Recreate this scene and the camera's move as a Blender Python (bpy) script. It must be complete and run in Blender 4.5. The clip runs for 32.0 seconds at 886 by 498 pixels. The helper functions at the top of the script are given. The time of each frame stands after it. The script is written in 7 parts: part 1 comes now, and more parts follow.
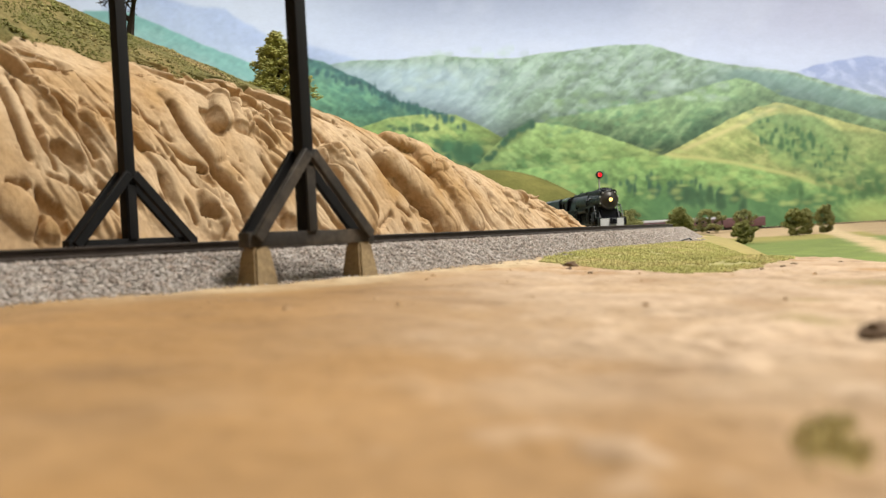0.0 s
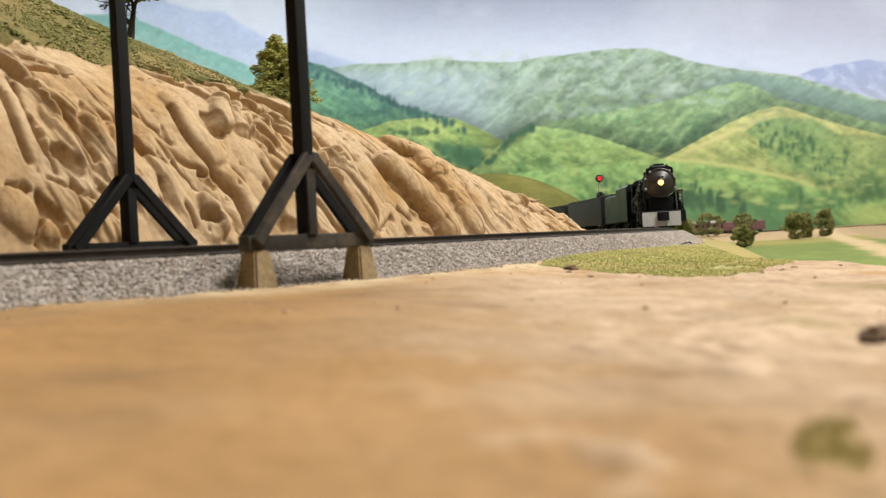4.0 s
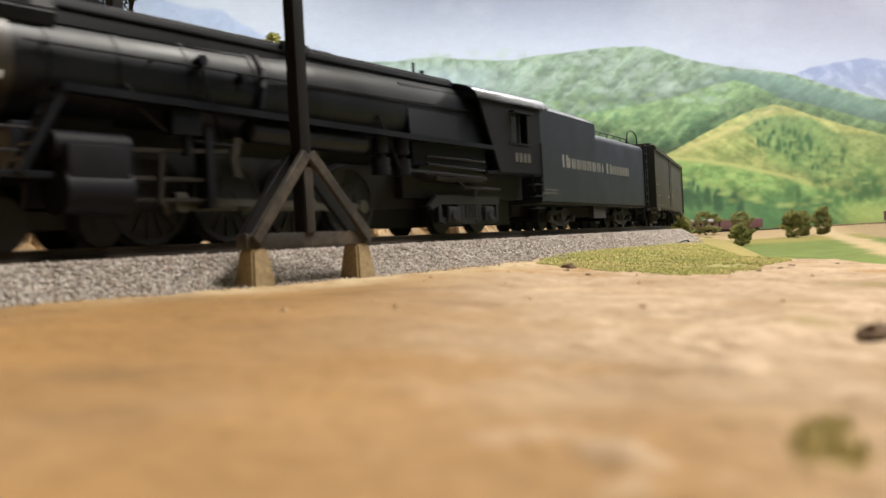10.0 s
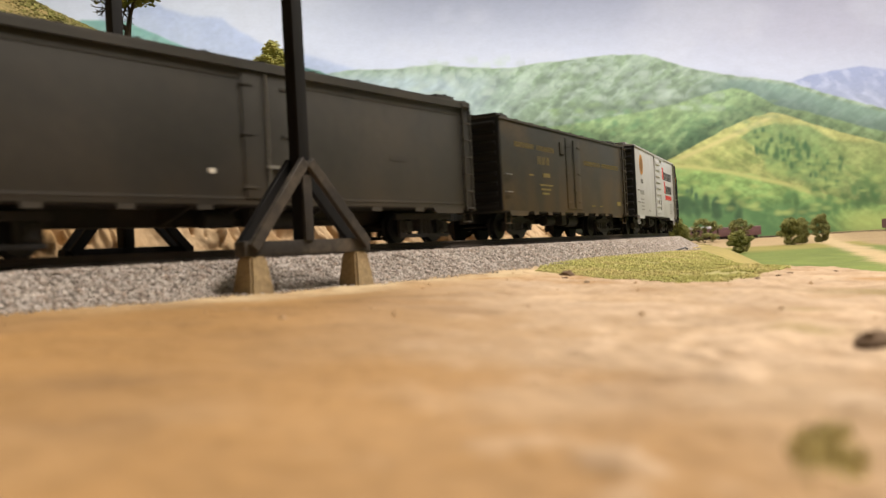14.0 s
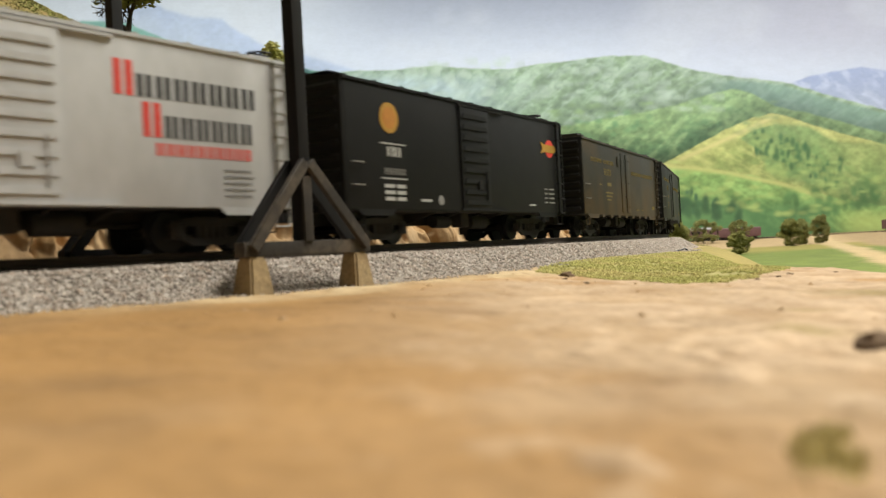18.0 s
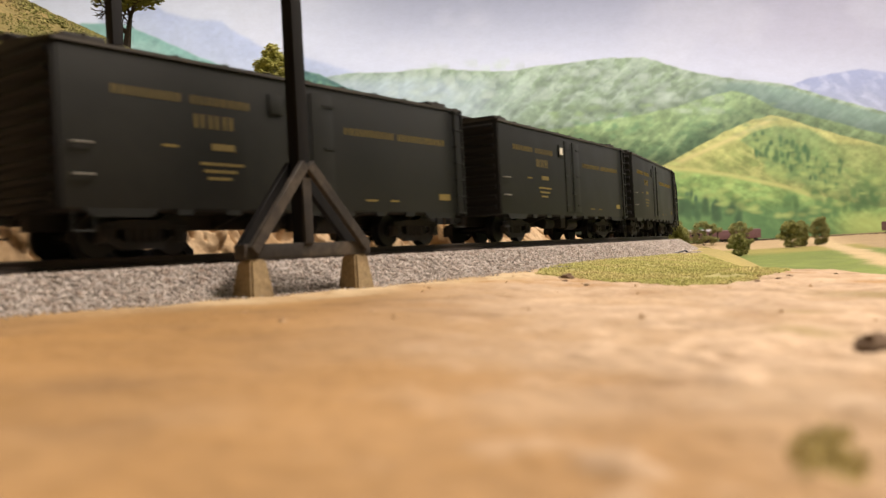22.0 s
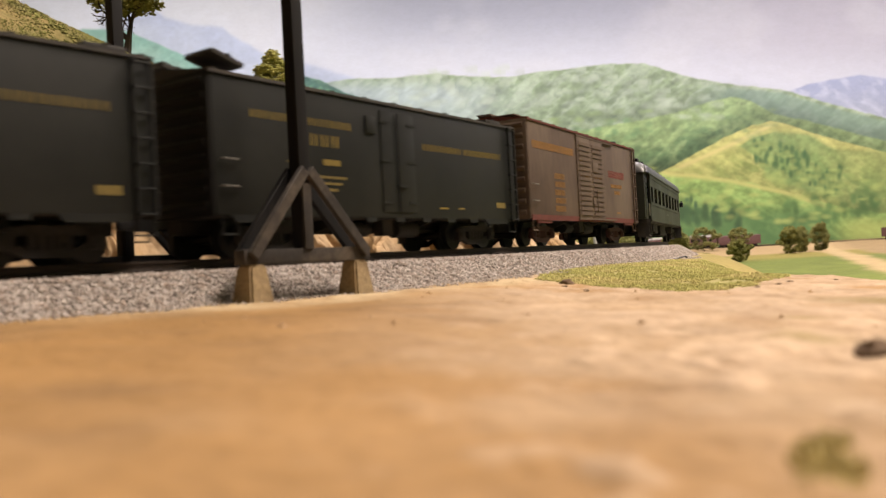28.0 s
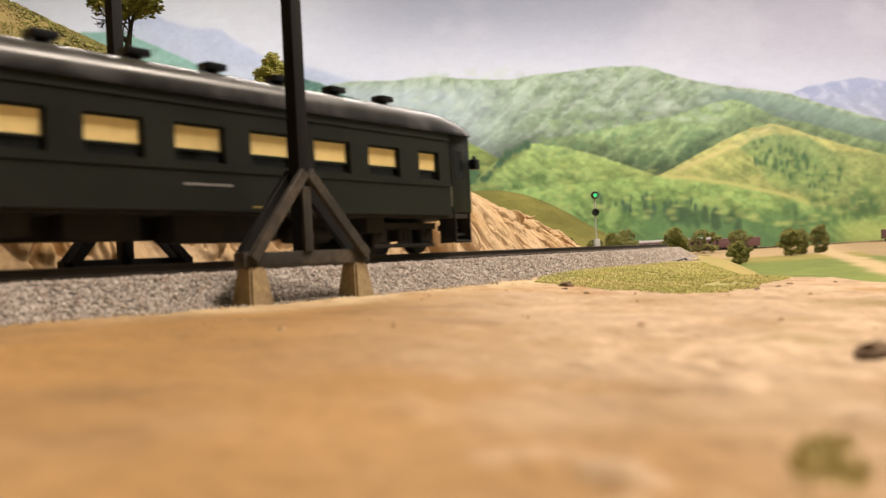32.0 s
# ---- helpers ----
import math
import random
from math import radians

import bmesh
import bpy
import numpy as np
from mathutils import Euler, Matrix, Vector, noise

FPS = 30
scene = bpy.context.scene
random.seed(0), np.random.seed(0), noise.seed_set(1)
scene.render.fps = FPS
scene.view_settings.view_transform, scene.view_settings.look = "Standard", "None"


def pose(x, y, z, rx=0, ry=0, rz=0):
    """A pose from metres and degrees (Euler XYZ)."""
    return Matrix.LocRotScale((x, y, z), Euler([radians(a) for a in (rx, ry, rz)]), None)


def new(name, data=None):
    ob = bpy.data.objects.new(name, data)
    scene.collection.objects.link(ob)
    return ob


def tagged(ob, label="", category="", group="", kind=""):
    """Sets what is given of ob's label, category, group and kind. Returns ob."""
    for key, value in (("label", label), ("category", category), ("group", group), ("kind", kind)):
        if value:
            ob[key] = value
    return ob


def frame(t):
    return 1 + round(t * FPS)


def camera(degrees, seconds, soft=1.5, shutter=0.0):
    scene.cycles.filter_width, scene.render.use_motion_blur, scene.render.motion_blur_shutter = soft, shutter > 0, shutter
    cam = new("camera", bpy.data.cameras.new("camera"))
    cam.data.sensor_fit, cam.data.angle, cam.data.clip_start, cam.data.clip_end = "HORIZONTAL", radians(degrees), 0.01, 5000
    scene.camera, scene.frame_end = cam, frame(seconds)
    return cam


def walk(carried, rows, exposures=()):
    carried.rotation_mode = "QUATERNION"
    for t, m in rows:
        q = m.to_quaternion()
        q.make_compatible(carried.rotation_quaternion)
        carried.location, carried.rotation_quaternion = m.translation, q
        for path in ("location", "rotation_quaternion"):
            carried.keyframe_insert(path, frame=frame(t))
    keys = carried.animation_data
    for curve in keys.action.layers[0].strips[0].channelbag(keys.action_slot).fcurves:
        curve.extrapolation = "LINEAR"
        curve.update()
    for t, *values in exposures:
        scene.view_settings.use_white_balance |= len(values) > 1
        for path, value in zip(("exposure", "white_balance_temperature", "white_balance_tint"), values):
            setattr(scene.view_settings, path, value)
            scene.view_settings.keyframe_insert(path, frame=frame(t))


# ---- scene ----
SCALE = 0.001          # models are written in millimetres

# the camera lies on the ground of a model railway, level with the rail heads
cam = camera(55.82, 32.0, soft=1.3, shutter=0.5)
cam.data.dof.use_dof = True
cam.data.dof.focus_distance = 0.50
cam.data.dof.aperture_fstop = 35.0
EYE = (0.0, 0.0, -0.0026)
TURNS = (
    (0, 89.365, 3.058, -0.034), (0.5, 89.488, 3.052, -0.031), (1, 89.488, 3.052, -0.031), (1.5, 89.399, 3.013, -0.035),
    (2, 89.426, 3.053, -0.032), (2.5, 89.550, 3.050, -0.029), (3, 89.605, 3.039, -0.029), (3.5, 89.605, 3.039, -0.029),
    (5.5, 89.435, 2.988, -0.084), (6, 89.301, 3.068, -0.088), (6.5, 89.290, 3.042, -0.095), (7, 89.360, 3.058, -0.090),
    (7.5, 89.483, 3.062, -0.090), (8, 89.625, 2.975, -0.087), (8.5, 89.607, 3.046, -0.086), (9, 89.549, 3.018, -0.088),
    (9.5, 89.546, 3.051, -0.087), (10, 89.478, 3.036, -0.191), (10.5, 89.658, 3.083, -0.263), (11, 89.893, 3.032, -0.296),
    (11.5, 90.046, 3.039, -0.296), (12, 89.977, 3.054, -0.296), (12.5, 90.041, 3.039, -0.284), (13, 89.957, 3.114, -0.293),
    (13.5, 90.036, 3.040, -0.287), (14, 89.982, 3.031, -0.289), (14.5, 90.108, 3.030, -0.286), (16.5, 90.078, 3.061, -0.286),
    (17, 90.108, 3.052, -0.293), (17.5, 90.106, 3.041, -0.285), (18, 90.046, 3.024, -0.296), (18.5, 90.109, 3.038, -0.294),
    (19, 90.106, 3.041, -0.285), (19.5, 90.169, 3.028, -0.285), (20, 90.163, 3.042, -0.283), (20.5, 90.120, 3.049, -0.283),
    (21, 90.242, 3.052, -0.282), (21.5, 90.283, 3.054, -0.290), (22, 90.183, 3.057, -0.302), (22.5, 90.230, 3.027, -0.306),
    (23, 90.233, 3.022, -0.303), (23.5, 90.248, 3.065, -0.294), (24, 90.234, 3.022, -0.291), (24.5, 90.234, 3.039, -0.296),
    (25, 90.343, 3.052, -0.296), (25.5, 90.374, 3.064, -0.288), (27.5, 90.506, 3.001, -0.295), (28, 90.563, 3.023, -0.309),
    (28.5, 90.540, 3.061, -0.284), (29, 90.601, 3.059, -0.282), (29.5, 90.591, 3.053, -0.283), (30, 90.621, 3.047, -0.283),
    (30.5, 90.565, 3.047, -0.284), (31, 90.591, 3.052, -0.284), (31.5, 90.662, 3.052, -0.287), (32, 90.734, 3.068, -0.322),
)
walk(cam, [(t, pose(*EYE, rx, ry, rz)) for t, rx, ry, rz in TURNS],
     exposures=[(0.0, 0.0, 6450, 9), (9.0, 0.0, 6500, 9), (13.0, 0.0, 6900, 12), (16.5, 0.0, 7050, 15), (17.3, 0.0, 7050, 15), (18.0, 0.0, 6750, 5), (18.8, 0.03, 6900, 9), (20.0, 0.0, 7300, 13), (22.0, 0.03, 7250, 18), (25.0, 0.03, 7250, 20), (28.0, 0.03, 7400, 20), (29.0, 0.03, 7450, 21), (30.0, 0.0, 7050, 17), (31.0, 0.0, 7150, 15), (32.0, 0.0, 7600, 17)])

# ---- light: the train room's ceiling lamps ----
world = bpy.data.worlds.new("room")
scene.world = world
world.use_nodes = True
world.node_tree.nodes["Background"].inputs[0].default_value = (0.9, 0.95, 1.0, 1)
world.node_tree.nodes["Background"].inputs[1].default_value = 0.04


def ceiling_lamp(x, y, sx, sy, watts, rz=0, colour=(1.0, 0.95, 0.87)):
    data = bpy.data.lights.new("ceiling_lamp", "AREA")
    data.shape, data.size, data.size_y, data.energy, data.color = "RECTANGLE", sx, sy, watts, colour
    ob = new("ceiling_lamp", data)
    ob.matrix_world = pose(x, y, 1.36, 0, 0, rz)
    return ob


ceiling_lamp(0.72, 0.30, 0.20, 1.2, 51.5, colour=(1.0, 0.955, 0.88))
ceiling_lamp(0.4, 2.45, 5.2, 0.2, 84, colour=(0.97, 0.98, 1.0))


# ---- materials ----
def srgb(r, g, b):
    return tuple(((c / 255 + 0.055) / 1.055) ** 2.4 if c > 10 else c / 255 / 12.92 for c in (r, g, b))


MATERIALS = {}


def material(name, colour, rough=0.6, metal=0.0, grain=400.0, vary=0.25, bump=0.0, second=None, blotch=40.0,
             attribute="", glow=0.0, per_object=0.0, per_island=0.0, stretch=(1, 1, 1), coat=0.0, spec=0.5):
    """A surface with grain and blotches at two scales; second is the colour of the blotches; attribute names painted colours."""
    if name in MATERIALS:
        return MATERIALS[name]
    m = bpy.data.materials.new(name)
    m.use_nodes = True
    nt = m.node_tree
    n, link = nt.nodes, nt.links.new
    bsdf = n["Principled BSDF"]
    tc = n.new("ShaderNodeTexCoord")
    mp = n.new("ShaderNodeMapping")
    mp.inputs["Scale"].default_value = stretch
    link(tc.outputs["Object"], mp.inputs["Vector"])
    fine = n.new("ShaderNodeTexNoise")
    fine.inputs["Scale"].default_value, fine.inputs["Detail"].default_value = grain, 6.0
    big = n.new("ShaderNodeTexNoise")
    big.inputs["Scale"].default_value, big.inputs["Detail"].default_value = blotch, 4.0
    link(mp.outputs["Vector"], fine.inputs["Vector"])
    link(mp.outputs["Vector"], big.inputs["Vector"])
    base = n.new("ShaderNodeMix")
    base.data_type = "RGBA"
    if attribute:
        at = n.new("ShaderNodeAttribute")
        at.attribute_name = attribute
        link(at.outputs["Color"], base.inputs["A"])
    else:
        base.inputs["A"].default_value = (*colour, 1)
    if second:
        ramp = n.new("ShaderNodeValToRGB")
        ramp.color_ramp.elements[0].position, ramp.color_ramp.elements[1].position = 0.45, 0.68
        link(big.outputs["Fac"], ramp.inputs["Fac"])
        link(ramp.outputs["Color"], base.inputs["Factor"])
        base.inputs["B"].default_value = (*second, 1)
    else:
        base.inputs["Factor"].default_value = 0.0
    # brightness of the paint varies with grain and blotch
    add = n.new("ShaderNodeMath")
    add.operation = "ADD"
    link(fine.outputs["Fac"], add.inputs[0])
    link(big.outputs["Fac"], add.inputs[1])
    rng = n.new("ShaderNodeMapRange")
    rng.inputs["From Min"].default_value, rng.inputs["From Max"].default_value = 0.6, 1.4
    rng.inputs["To Min"].default_value, rng.inputs["To Max"].default_value = 1 - vary, 1 + vary
    link(add.outputs[0], rng.inputs["Value"])
    value = rng.outputs["Result"]
    if per_object:
        info = n.new("ShaderNodeObjectInfo")
        r2 = n.new("ShaderNodeMapRange")
        r2.inputs["To Min"].default_value, r2.inputs["To Max"].default_value = 1 - per_object, 1 + per_object
        link(info.outputs["Random"], r2.inputs["Value"])
        mul = n.new("ShaderNodeMath")
        mul.operation = "MULTIPLY"
        link(value, mul.inputs[0])
        link(r2.outputs["Result"], mul.inputs[1])
        value = mul.outputs[0]
    if per_island:
        geo = n.new("ShaderNodeNewGeometry")
        r4 = n.new("ShaderNodeMapRange")
        r4.inputs["To Min"].default_value, r4.inputs["To Max"].default_value = 1 - per_island, 1 + per_island
        link(geo.outputs["Random Per Island"], r4.inputs["Value"])
        mul2 = n.new("ShaderNodeMath")
        mul2.operation = "MULTIPLY"
        link(value, mul2.inputs[0])
        link(r4.outputs["Result"], mul2.inputs[1])
        value = mul2.outputs[0]
    hsv = n.new("ShaderNodeHueSaturation")
    link(base.outputs["Result"], hsv.inputs["Color"])
    link(value, hsv.inputs["Value"])
    link(hsv.outputs["Color"], bsdf.inputs["Base Color"])
    r3 = n.new("ShaderNodeMapRange")
    r3.inputs["To Min"].default_value, r3.inputs["To Max"].default_value = max(0.05, rough - 0.15), min(1.0, rough + 0.15)
    link(big.outputs["Fac"], r3.inputs["Value"])
    link(r3.outputs["Result"], bsdf.inputs["Roughness"])
    bsdf.inputs["Metallic"].default_value = metal
    bsdf.inputs["Coat Weight"].default_value = coat
    bsdf.inputs["Specular IOR Level"].default_value = spec
    if bump:
        bp = n.new("ShaderNodeBump")
        bp.inputs["Strength"].default_value, bp.inputs["Distance"].default_value = 0.6, bump
        link(fine.outputs["Fac"], bp.inputs["Height"])
        link(bp.outputs["Normal"], bsdf.inputs["Normal"])
    if glow:
        bsdf.inputs["Emission Color"].default_value = (*colour, 1)
        bsdf.inputs["Emission Strength"].default_value = glow
    MATERIALS[name] = m
    return m


M_GROUND = material("painted_plaster", (0.5, 0.33, 0.17), 0.95, grain=500, vary=0.22, bump=0.0006, blotch=35, attribute="paint", spec=0.15)
M_ROCK = material("carved_sandstone", (0.51, 0.368, 0.232), 0.95, grain=650, vary=0.16, bump=0.0003, second=(0.37, 0.225, 0.10), blotch=28, spec=0.1)


def roughen(m, scale, depth, stain, amount):
    """Adds ridged, broken relief and stains along it to a material."""
    nt = m.node_tree
    n, link = nt.nodes, nt.links.new
    bsdf = n["Principled BSDF"]
    tc = n.new("ShaderNodeTexCoord")
    rid = n.new("ShaderNodeTexNoise")
    rid.noise_type = "RIDGED_MULTIFRACTAL"
    rid.inputs["Scale"].default_value, rid.inputs["Detail"].default_value, rid.inputs["Distortion"].default_value = scale, 3.0, 0.4
    lump = n.new("ShaderNodeTexNoise")
    lump.inputs["Scale"].default_value, lump.inputs["Detail"].default_value, lump.inputs["Roughness"].default_value = scale * 2.4, 6.0, 0.56
    for t in (rid, lump):
        link(tc.outputs["Object"], t.inputs["Vector"])
    old = bsdf.inputs["Normal"].links[0].from_node
    b1_, b2_ = n.new("ShaderNodeBump"), n.new("ShaderNodeBump")
    b1_.invert = True
    b1_.inputs["Strength"].default_value, b1_.inputs["Distance"].default_value = 0.7, depth
    b2_.inputs["Strength"].default_value, b2_.inputs["Distance"].default_value = 0.7, depth * 0.6
    link(rid.outputs["Fac"], b1_.inputs["Height"])
    link(lump.outputs["Fac"], b2_.inputs["Height"])
    link(b1_.outputs["Normal"], b2_.inputs["Normal"])
    link(b2_.outputs["Normal"], old.inputs["Normal"])
    mask = n.new("ShaderNodeMapRange")
    mask.inputs["From Min"].default_value, mask.inputs["From Max"].default_value = 0.52, 0.72
    mask.inputs["To Max"].default_value = amount
    link(lump.outputs["Fac"], mask.inputs["Value"])
    mx = n.new("ShaderNodeMix")
    mx.data_type = "RGBA"
    link(mask.outputs["Result"], mx.inputs["Factor"])
    link(bsdf.inputs["Base Color"].links[0].from_socket, mx.inputs["A"])
    mx.inputs["B"].default_value = (*stain, 1)
    link(mx.outputs["Result"], bsdf.inputs["Base Color"])


roughen(M_ROCK, 75, 0.0012, (0.255, 0.15, 0.072), 0.65)
M_TURF = material("dry_turf", (0.165, 0.148, 0.06), 1.0, grain=480, vary=0.4, bump=0.0012, second=(0.25, 0.175, 0.08), blotch=30, spec=0.05)
M_FOAM = material("green_foam", (0.40, 0.385, 0.14), 1.0, grain=700, vary=0.2, second=(0.45, 0.37, 0.17), blotch=60, spec=0.05, per_island=0.22)
M_FOAM_DRY = material("dry_foam", (0.185, 0.183, 0.064), 1.0, grain=600, vary=0.25, second=(0.30, 0.225, 0.115), blotch=34, spec=0.05, per_island=0.55)
M_GRIT = material("tan_grit", (0.36, 0.23, 0.12), 0.95, grain=900, vary=0.3)
M_BALLAST = material("grey_ballast", (0.38, 0.34, 0.315), 0.95, grain=900, vary=0.45, second=(0.22, 0.19, 0.17), blotch=700, spec=0.2)
M_RAIL = material("weathered_rail", (0.042, 0.03, 0.024), 0.6, 0.3, grain=300, vary=0.3)
M_RAILTOP = material("polished_railhead", (0.42, 0.40, 0.38), 0.3, 0.9, grain=300, vary=0.15)
M_TIE = material("creosoted_tie", (0.05, 0.035, 0.026), 0.9, grain=600, vary=0.4, per_object=0.4, stretch=(1, 0.2, 1))
M_TIMBER = material("tarred_timber", (0.0056, 0.0053, 0.0060), 0.75, spec=0.22, grain=700, vary=0.4, second=(0.0110, 0.0098, 0.0095), blotch=90, stretch=(1, 1, 0.15))
M_TIMBER_OLD = material("worn_grey_timber", (0.022, 0.018, 0.0155), 0.85, grain=700, vary=0.5, second=(0.065, 0.052, 0.040), blotch=120, bump=0.0002)
M_FOOTING = material("sandy_concrete", (0.30, 0.22, 0.12), 0.95, grain=900, vary=0.35, second=(0.16, 0.11, 0.06), blotch=160, bump=0.0003)
M_BACKDROP = material("painted_backdrop", (0.5, 0.5, 0.5), 0.9, grain=60, vary=0.05, blotch=14, attribute="paint", spec=0.1, stretch=(1, 1, 2.5))
M_LEAF = material("olive_foliage", (0.17, 0.175, 0.055), 0.95, grain=500, vary=0.5, second=(0.27, 0.25, 0.09), blotch=90, spec=0.1)
M_LEAF_DARK = material("dark_foliage", (0.20, 0.20, 0.072), 0.95, grain=500, vary=0.5, second=(0.20, 0.19, 0.07), blotch=60, spec=0.1)
M_BARK = material("dark_bark", (0.035, 0.024, 0.016), 0.95, grain=800, vary=0.4)
M_MOUND = material("olive_mound_turf", (0.105, 0.10, 0.028), 1.0, grain=120, vary=0.25, second=(0.135, 0.12, 0.035), blotch=9, spec=0.05)
M_WALL = material("grey_wall_paint", (0.20, 0.215, 0.245), 0.9, grain=50, vary=0.06)
M_CEIL = material("white_ceiling_paint", (0.75, 0.73, 0.7), 0.9, grain=50, vary=0.05)

# ---- mesh helpers ----


def obj(name, me, parent=None, m=None):
    ob = new(name, me)
    if parent is not None:
        ob.parent = parent
    if m is not None:
        ob.matrix_local = m
    return ob


def mesh_of(bm, name, material_, smooth=False, scale=SCALE):
    for v in bm.verts:
        v.co *= scale
    bmesh.ops.recalc_face_normals(bm, faces=bm.faces)
    me = bpy.data.meshes.new(name)
    bm.to_mesh(me)
    bm.free()
    me.materials.append(material_)
    if smooth:
        me.polygons.foreach_set("use_smooth", [True] * len(me.polygons))
        me.set_sharp_from_angle(angle=radians(38))
    return me


def part(name, bm, material_, parent, label="", m=None, smooth=True):
    ob = obj(name, mesh_of(bm, name, material_, smooth), parent, m)
    if label:
        tagged(ob, label)
    return ob


def thing(name, label, category, m=None, group="", kind=""):
    ob = new(name)
    ob.empty_display_size = 0.01
    if m is not None:
        ob.matrix_basis = m
    return tagged(ob, label, category, group, kind)


def box(bm, x0, x1, y0, y1, z0, z1, bevel=0.0):
    if bevel:
        tmp = bmesh.new()
        box(tmp, x0, x1, y0, y1, z0, z1)
        bmesh.ops.bevel(tmp, geom=tmp.edges[:], offset=bevel, segments=2, affect="EDGES", profile=0.6)
        me = bpy.data.meshes.new("tmp")
        tmp.to_mesh(me)
        tmp.free()
        bm.from_mesh(me)
        bpy.data.meshes.remove(me)
        return
    v = [bm.verts.new((x, y, z)) for x in (x0, x1) for y in (y0, y1) for z in (z0, z1)]
    for f in ((0, 1, 3, 2), (4, 6, 7, 5), (0, 4, 5, 1), (2, 3, 7, 6), (0, 2, 6, 4), (1, 5, 7, 3)):
        bm.faces.new([v[i] for i in f])


def cyl(bm, p0, p1, r, seg=14, r2=None, caps=True):
    p0, p1 = Vector(p0), Vector(p1)
    r2 = r if r2 is None else r2
    z = (p1 - p0).normalized()
    x = z.orthogonal().normalized()
    y = z.cross(x)
    a, b = [], []
    for i in range(seg):
        t = 2 * math.pi * i / seg
        w = x * math.cos(t) + y * math.sin(t)
        a.append(bm.verts.new(p0 + w * r))
        b.append(bm.verts.new(p1 + w * r2))
    for i in range(seg):
        j = (i + 1) % seg
        bm.faces.new((a[i], a[j], b[j], b[i]))
    if caps:
        bm.faces.new(a[::-1])
        bm.faces.new(b)


def tube(bm, pts, r, seg=6):
    for p, q in zip(pts, pts[1:]):
        cyl(bm, p, q, r, seg)


def prism(bm, pts, a, b, axis="y"):
    """Extrudes a polygon. axis y: points are (x, z); axis x: points are (y, z); axis z: points are (x, y)."""
    put = {"y": lambda p, t: (p[0], t, p[1]), "x": lambda p, t: (t, p[0], p[1]), "z": lambda p, t: (p[0], p[1], t)}[axis]
    v0 = [bm.verts.new(put(p, a)) for p in pts]
    v1 = [bm.verts.new(put(p, b)) for p in pts]
    n = len(pts)
    for i in range(n):
        j = (i + 1) % n
        bm.faces.new((v0[i], v0[j], v1[j], v1[i]))
    bm.faces.new(v0[::-1])
    bm.faces.new(v1)


def beam(bm, p, q, w, h):
    """A square timber from p to q, w wide and h high."""
    p, q = Vector(p), Vector(q)
    z = (q - p).normalized()
    side = Vector((0, 1, 0)) if abs(z.y) < 0.9 else Vector((1, 0, 0))
    up = z.cross(side).normalized()
    side = up.cross(z)
    v = []
    for c in (p, q):
        for i, j in ((-1, -1), (1, -1), (1, 1), (-1, 1)):
            v.append(bm.verts.new(c + side * (i * w / 2) + up * (j * h / 2)))
    for f in ((3, 2, 1, 0), (4, 5, 6, 7), (0, 1, 5, 4), (1, 2, 6, 5), (2, 3, 7, 6), (3, 0, 4, 7)):
        bm.faces.new([v[i] for i in f])


def raw_mesh(name, verts, faces, material_, smooth=True, colours=None):
    """A mesh from arrays: verts n x 3, faces m x 3 or m x 4."""
    verts, faces = np.asarray(verts, dtype=np.float32), np.asarray(faces, dtype=np.int32)
    me = bpy.data.meshes.new(name)
    me.vertices.add(len(verts))
    me.vertices.foreach_set("co", verts.ravel())
    k = faces.shape[1]
    me.loops.add(faces.size)
    me.loops.foreach_set("vertex_index", faces.ravel())
    me.polygons.add(len(faces))
    me.polygons.foreach_set("loop_start", np.arange(len(faces), dtype=np.int32) * k)
    me.polygons.foreach_set("use_smooth", np.full(len(faces), smooth))
    me.update(calc_edges=True)
    if colours is not None:
        at = me.color_attributes.new("paint", "FLOAT_COLOR", "POINT")
        at.data.foreach_set("color", np.c_[colours, np.ones(len(verts))].astype(np.float32).ravel())
    me.materials.append(material_)
    return me


def grid_faces(nx, ny):
    i = np.arange(nx * ny).reshape(ny, nx)
    return np.stack([i[:-1, :-1], i[:-1, 1:], i[1:, 1:], i[1:, :-1]], -1).reshape(-1, 4)


class Lattice:
    """Smooth random noise, 0 to 1, for arrays."""

    def __init__(self, seed):
        self.t = np.random.RandomState(seed).rand(256, 256)

    def one(self, x, y):
        xi, yi = np.floor(x).astype(int), np.floor(y).astype(int)
        fx, fy = x - xi, y - yi
        fx, fy = fx * fx * (3 - 2 * fx), fy * fy * (3 - 2 * fy)
        g = lambda a, b: self.t[a % 256, b % 256]
        return (g(xi, yi) * (1 - fx) + g(xi + 1, yi) * fx) * (1 - fy) + (g(xi, yi + 1) * (1 - fx) + g(xi + 1, yi + 1) * fx) * fy

    def __call__(self, x, y, octaves=4):
        s, a, tot = 0, 1.0, 0.0
        for k in range(octaves):
            s = s + a * self.one(x * 2 ** k + 17.3 * k, y * 2 ** k + 5.7 * k)
            tot += a
            a *= 0.5
        return s / tot


def smooth(a, b, x):
    t = np.clip((x - a) / (b - a), 0, 1)
    return t * t * (3 - 2 * t)


